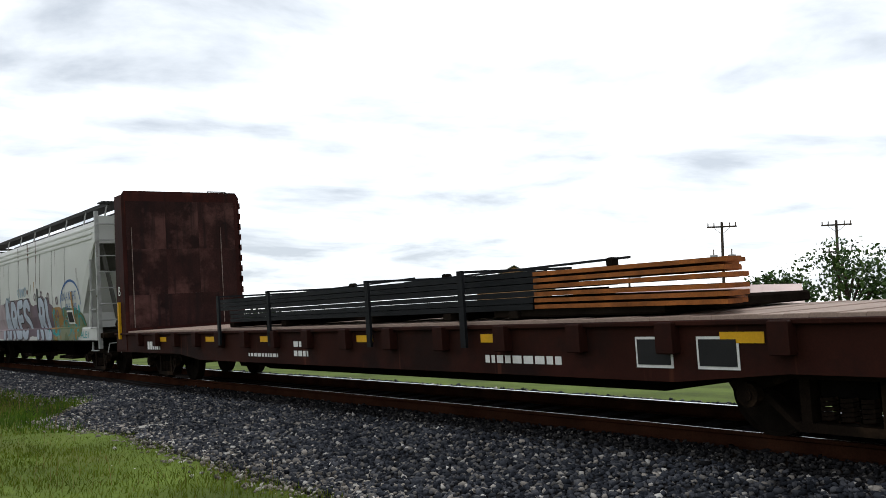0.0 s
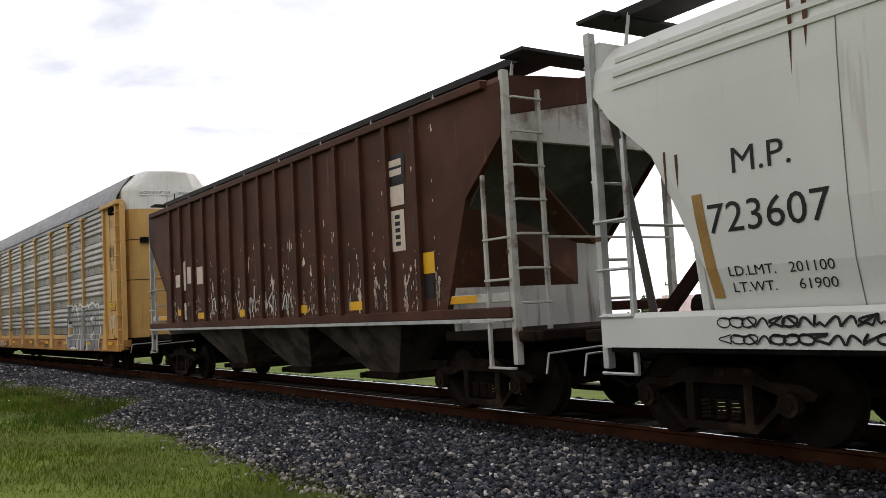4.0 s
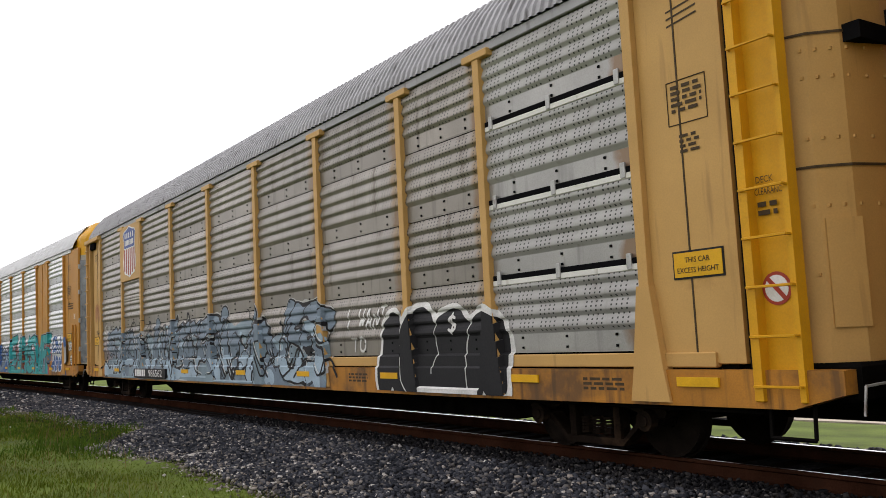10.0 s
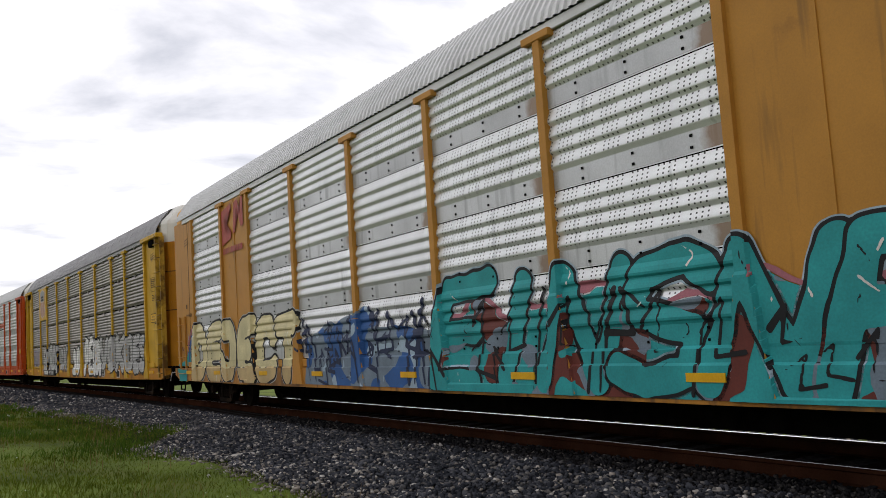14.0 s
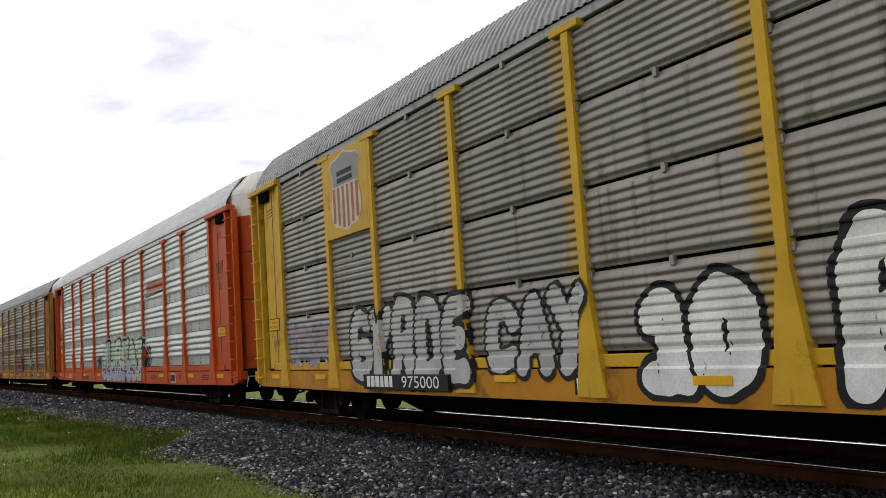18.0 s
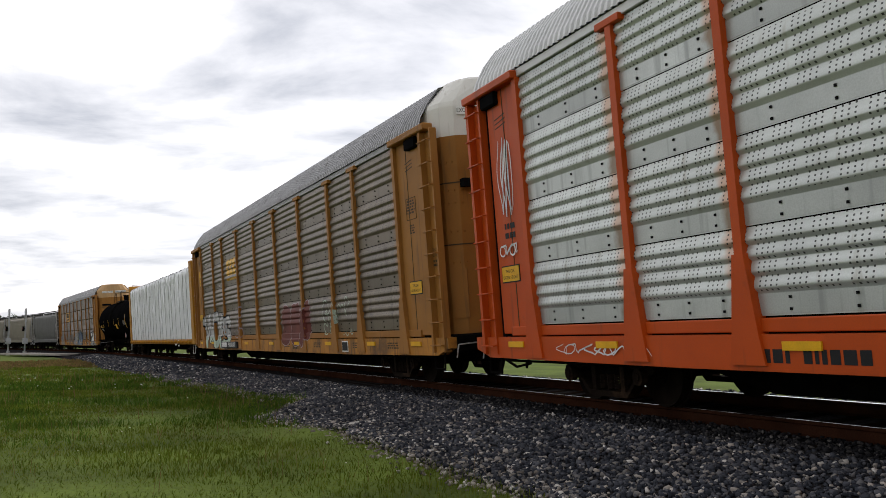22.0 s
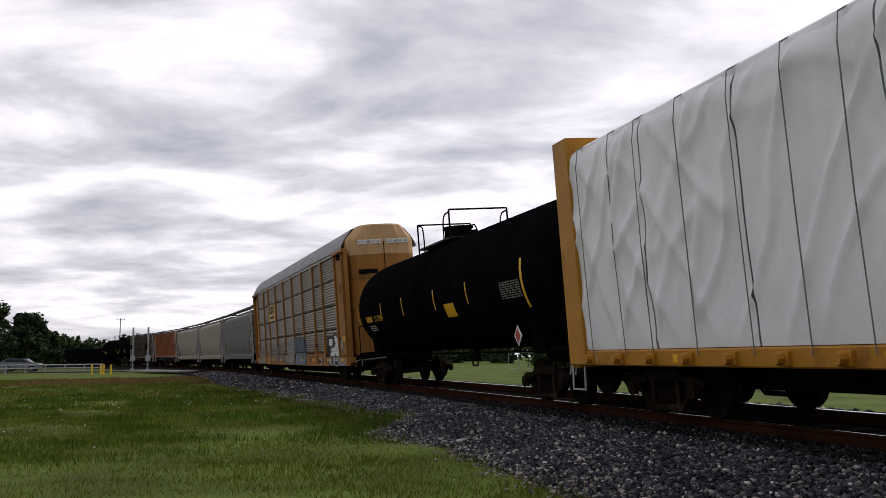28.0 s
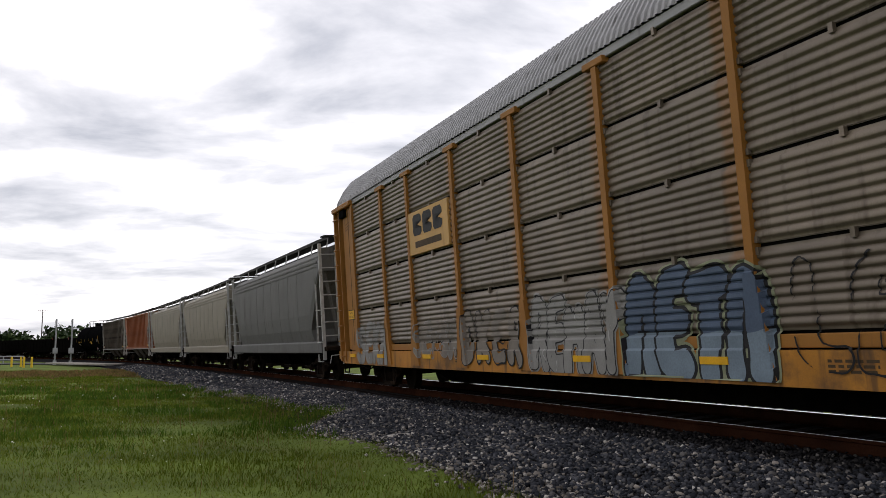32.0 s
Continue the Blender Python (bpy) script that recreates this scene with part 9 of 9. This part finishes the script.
    bubble_word(a8, "AUREAT", -2.6, 4.05, 1.03, 2.16, "spray_mint", "spray_black", WAVY, "pale green graffiti with black shading and a white haze", fat=0.17, edge=0.05, halo="spray_silver", halo_w=0.09, seed=41, squeeze=1.2, turns=2, low="spray_lilac", low_z=1.22, shade="spray_black", shade_by=(0.09, 0.03), wobble=0.07, marks="spray_black")
    tag(a8, 4.15, 5.1, 1.1, 1.9, "spray_black", WAVY, 43, 5, 0.05)
    tag(a8, -3.7, -2.85, 1.1, 1.7, "spray_black", WAVY, 44, 4, 0.07)
    tag(a8, -10.94, -8.65, 0.74, 0.90, "spray_white", FlatSkin(-1.533), 47, 9, 0.016)
    for x, w in ((-6.95, 0.62), (-6.2, 0.80)):
        bars(a8, x, 0.71, w, 1, 0.14, -1.533, "decal_black", "reporting_mark")
    tag(a8, -12.5, -12.0, 2.9, 4.3, "spray_white", FlatSkin(-1.478), 45, 4, 0.025)
    tag(a8, -12.6, -11.9, 2.3, 2.5, "spray_white", FlatSkin(-1.478), 46, 4, 0.025)
    bars(a8, -12.4, 2.75, 0.35, 2, 0.09, -1.478, "decal_black", "reporting_mark")
    w = bars(a8, 4.6, 3.62, 2.1, 1, 0.30, 0, "decal_red", "reporting_mark")
    for v in w.data.vertices:
        v.co.x += (v.co.z - 3.62) * 0.4
    drape(w.data, WAVY, -0.006)
    w.data.materials.clear()
    w.data.materials.append(M["orange_paint"])
    patch(a8, "swoosh", [(4.5, 3.44), (6.9, 3.52), (6.9, 3.57), (4.5, 3.52)], "decal_black", WAVY, -0.006)
    # tan car with a yellow emblem
    bubble_word(a9, "SEN", 1.75, 4.7, 0.80, 2.08, "spray_red", "spray_rose", WAVY, "dull red bubble graffiti with pink outline", fat=0.26, edge=0.028, seed=47, squeeze=1.2, wobble=0.06)
    bubble_word(a9, "VWOES", -11.45, -6.0, 0.62, 2.08, "spray_silver", "spray_black", WAVY, "white and mint graffiti with black outline", fat=0.17, edge=0.045, seed=48, squeeze=1.22, wobble=0.08, low="spray_mint", low_z=1.15, marks="spray_black", shine="spray_white")
    outline_word(a9, "SAMK", 5.9, 8.4, 1.1, 2.0, "spray_mint", WAVY, "thin pale green outlined graffiti", fat=0.12, seed=49)
    outline_word(a9, "NEK", -6.0, -3.9, 1.1, 2.2, "spray_rose", WAVY, "thin pink outlined graffiti", fat=0.10, w=0.02, seed=50)
    for i, (x0, x1) in enumerate(((-6.25, -5.75), (-5.68, -5.2), (-5.12, -4.62))):
        pts = [(x0, 3.58), (x0 + 0.08, 3.50), (x1 - 0.08, 3.50), (x1, 3.58), (x1, 3.70), (x0 + 0.16, 3.68), (x0 + 0.16, 3.95), (x1, 3.93), (x1, 4.06), (x1 - 0.08, 4.13), (x0 + 0.08, 4.13), (x0, 4.06)]
        patch(a9, "emblem_shape", pts, "decal_yellow", WAVY, -0.006, "yellow emblem shape")
    patch(a9, "emblem_bar", rect(-6.3, -4.6, 3.30, 3.40), "decal_yellow", WAVY, -0.006)
    plate(a9, "quality_plate", -12.35, -11.75, 3.45, 4.10, -1.472, "decal_yellow", "yellow plate with black lettering")
    letters("plate_lettering", "Quality", -12.30, 3.74, 0.17, -1.482, "decal_black", a9, width=0.5)
    letters("plate_lettering", "Auto Rack", -12.32, 3.54, 0.15, -1.482, "decal_black", a9, width=0.54)
    letters("plate_lettering", "B-124", -12.2, 2.85, 0.16, -1.478, "stencil_ink", a9, width=0.4)
    # last tan car
    cv = Canvas(FINE, 9.0, 11.84, 0.62, 2.15, 0.024)
    rough = cv.waver(5, 0.03, 61)
    piece = cv.coat("graffiti", blocks(cv, [[(9.13, 1.04), (11.6, 1.02), (11.6, 1.45), (9.2, 1.45)], [(9.2, 1.4), (11.6, 1.4), (11.6, 1.84), (9.34, 1.89)], [(10.5, 1.8), (11.6, 1.8), (11.14, 1.97), (10.56, 2.01)]]) + rough, "spray_black", -0.008, a12, "white block graffiti on black shading")
    cv.coat("fill", blocks(cv, [[(9.7, 1.78), (10.35, 1.74), (10.29, 1.44), (9.64, 1.5)], [(10.81, 1.9), (10.75, 1.68), (10.94, 1.54), (11.27, 1.43), (11.31, 1.78)], [(9.98, 1.38), (10.62, 1.40), (10.62, 1.04), (9.91, 1.04)],
                                [(10.6, 1.42), (10.94, 1.55), (11.27, 1.44), (11.10, 1.04), (10.6, 1.04)], [(11.55, 1.8), (11.69, 1.78), (11.80, 1.04), (11.2, 1.04), (11.34, 1.43)]]) + 0.5 * rough, "spray_white", -0.013, piece)
    cv.coat("line_work", blocks(cv, [[(10.30, 1.36), (10.34, 1.36), (10.38, 1.05), (10.33, 1.05)], [(10.72, 1.03), (10.95, 1.03), (10.90, 1.15), (10.78, 1.16)], [(10.95, 1.5), (10.99, 1.5), (11.02, 1.18), (10.98, 1.18)]]), "spray_black", -0.017, piece)
    cv = Canvas(FlatSkin(-1.474), 11.67, 12.85, 1.02, 1.85, 0.024)
    ends_ = blocks(cv, [[(11.60, 1.76), (11.78, 1.71), (11.88, 1.25), (11.96, 1.02), (11.60, 1.02)], [(11.87, 1.74), (12.24, 1.6), (12.03, 1.26), (11.9, 1.27)], [(11.95, 1.22), (12.12, 1.15), (12.2, 1.04), (12.02, 1.04)]])
    piece = cv.coat("graffiti", np.minimum(ends_ - 0.035, blocks(cv, [[(11.96, 1.11), (12.78, 1.08), (12.77, 1.03), (11.94, 1.03)]])), "spray_black", -0.008, a12, "silver angular graffiti with black outline")
    cv.coat("fill", ends_, "spray_silver", -0.011, piece)
    cv.coat("line_work", blocks(cv, [[(11.70, 1.42), (11.67, 1.33), (11.72, 1.15), (11.89, 1.25)], [(11.79, 1.06), (11.86, 1.10), (11.92, 1.06), (11.92, 1.03), (11.79, 1.03)]]), "spray_black", -0.015, piece)
    cv = Canvas(FINE, 9.1, 12.95, 0.62, 1.02, 0.024)
    piece = cv.coat("graffiti", blocks(cv, [[(9.2, 1.0), (12.2, 1.0), (12.63, 0.84), (12.93, 0.60), (9.35, 0.58)]]), "spray_dim", -0.006, a12, "dull silver sprayed bands on the sill")
    cv.coat("line_work", blocks(cv, [[(9.4, 1.0), (9.58, 1.0), (9.72, 0.6), (9.53, 0.6)], [(10.15, 1.0), (10.35, 1.0), (10.53, 0.6), (10.34, 0.6)], [(11.2, 1.0), (11.35, 1.0), (11.63, 0.6), (11.5, 0.6)], [(12.2, 0.98), (12.25, 0.97), (12.52, 0.62), (12.46, 0.62)]]), "spray_black", -0.010, piece)
    cv.coat("accent", blocks(cv, [[(9.8, 0.9), (9.95, 0.9), (10.1, 0.62), (9.95, 0.62)], [(10.5, 0.98), (10.72, 0.98), (10.8, 0.62), (10.62, 0.62)]]), "spray_silver", -0.010, piece)
    plate(a12, "data_plate", 10.88, 11.36, 0.64, 0.87, -1.553, "decal_white")
    plate(a12, "data_plate_face", 10.91, 11.33, 0.665, 0.845, -1.560, "decal_black")
    bubble_word(a12, "nETn", 1.62, 4.35, 0.62, 1.98, "spray_navy", "spray_black", FINE, "dark blue bubble graffiti with a mint edge", fat=0.175, edge=0.045, halo="spray_sage", halo_w=0.035, seed=53, squeeze=1.2, low="spray_steel", low_z=1.25, wobble=0.04)
    bubble_word(a12, "REMAY", -1.2, 1.55, 0.66, 1.86, "spray_dim", "spray_black", FINE, "silver graffiti with thin black lines", fat=0.12, edge=0.02, seed=54, squeeze=1.25, marks="spray_black", shine="spray_silver", halo="spray_dim", halo_w=0.03)
    outline_word(a12, "DKER", -4.2, -1.5, 0.75, 1.75, "spray_black", FINE, "dark outlined graffiti", fat=0.13, ghost="spray_faint", seed=55)
    outline_word(a12, "SENSA", -7.0, -4.4, 0.85, 1.65, "spray_dim", FINE, "thin pale graffiti", fat=0.1, ghost="spray_faint", seed=56)
    bubble_word(a12, "SEKM", -11.6, -9.0, 0.66, 1.75, "spray_dim", "spray_faint", FINE, "pale graffiti", fat=0.12, edge=0.03, seed=57, marks="spray_black", shine="spray_silver")
    outline_word(a12, "LBRES", 4.65, 8.6, 0.75, 1.95, "spray_black", FINE, "thin black outlined graffiti", fat=0.15, w=0.012, seed=58)
    thin_words(a12, "*", 8.8, 9.05, 0.95, 1.2, "spray_white", FINE, "small white spray-painted star", w=0.014)
    thin_words(a12, "*", 12.02, 12.26, 1.86, 2.08, "spray_rose", FlatSkin(-1.476), "small white spray-painted star", w=0.014)
    thin_words(a12, "*", 12.44, 12.66, 1.16, 1.42, "spray_rose", FlatSkin(-1.476), "small white spray-painted star", w=0.014)
    part("emblem_plate", Geo().box(-6.9, -4.5, -1.53, -1.45, 3.14, 4.10, 0.01), "faded_tan", a12, "tan plate with a dark emblem")
    for i, (x0, x1) in enumerate(((-6.6, -6.05), (-5.97, -5.42), (-5.34, -4.8))):
        pts = [(x0, 3.62), (x0 + 0.08, 3.55), (x1 - 0.08, 3.55), (x1, 3.62), (x1, 3.72), (x0 + 0.16, 3.70), (x0 + 0.16, 3.86), (x1, 3.85), (x1, 3.95), (x1 - 0.08, 4.02), (x0 + 0.08, 4.02), (x0, 3.95)]
        patch(a12, "emblem_shape", pts, "decal_black", FlatSkin(-1.53), -0.004)
    patch(a12, "emblem_bar", rect(-6.5, -4.9, 3.28, 3.42), "stencil_ink", FlatSkin(-1.53), -0.004)
    # the round prohibition sign on a ladder
    for a, nm in ((a5, 0), (a4, 1)):
        pts = [(13.10 + 0.15 * math.cos(t), 1.72 + 0.15 * math.sin(t)) for t in np.linspace(0, 6.283, 25)[:-1]]
        sg = patch(a, "round_sign", pts, "decal_red" if not nm else "faded_red", FlatSkin(-1.464), -0.004, "round white sign with a red ring and slash")
        pts = [(13.10 + 0.12 * math.cos(t), 1.72 + 0.12 * math.sin(t)) for t in np.linspace(0, 6.283, 25)[:-1]]
        patch(a, "sign_face", pts, "decal_white" if not nm else "faded_tan", FlatSkin(-1.464), -0.008)
        patch(a, "sign_slash", [(13.0, 1.80), (13.03, 1.83), (13.20, 1.64), (13.17, 1.61)], "decal_red" if not nm else "faded_red", FlatSkin(-1.464), -0.012)


car_graffiti()


# ---- what moves ----
def motions():
    for car, u, half in CARS:
        rows = [(t, car_pose(u, half, t)) for t in range(33)]
        walk(car, rows)
    step = 2 / FPS
    for w in WHEELSETS:
        at = w.location.copy()
        rows = []
        for i in range(int(32 / step) + 1):
            t = i * step
            rows.append((t, Matrix.Translation(at) @ Matrix.Rotation((run(t) - run(0)) / WHEEL_R, 4, "Y")))
        walk(w, rows)


motions()
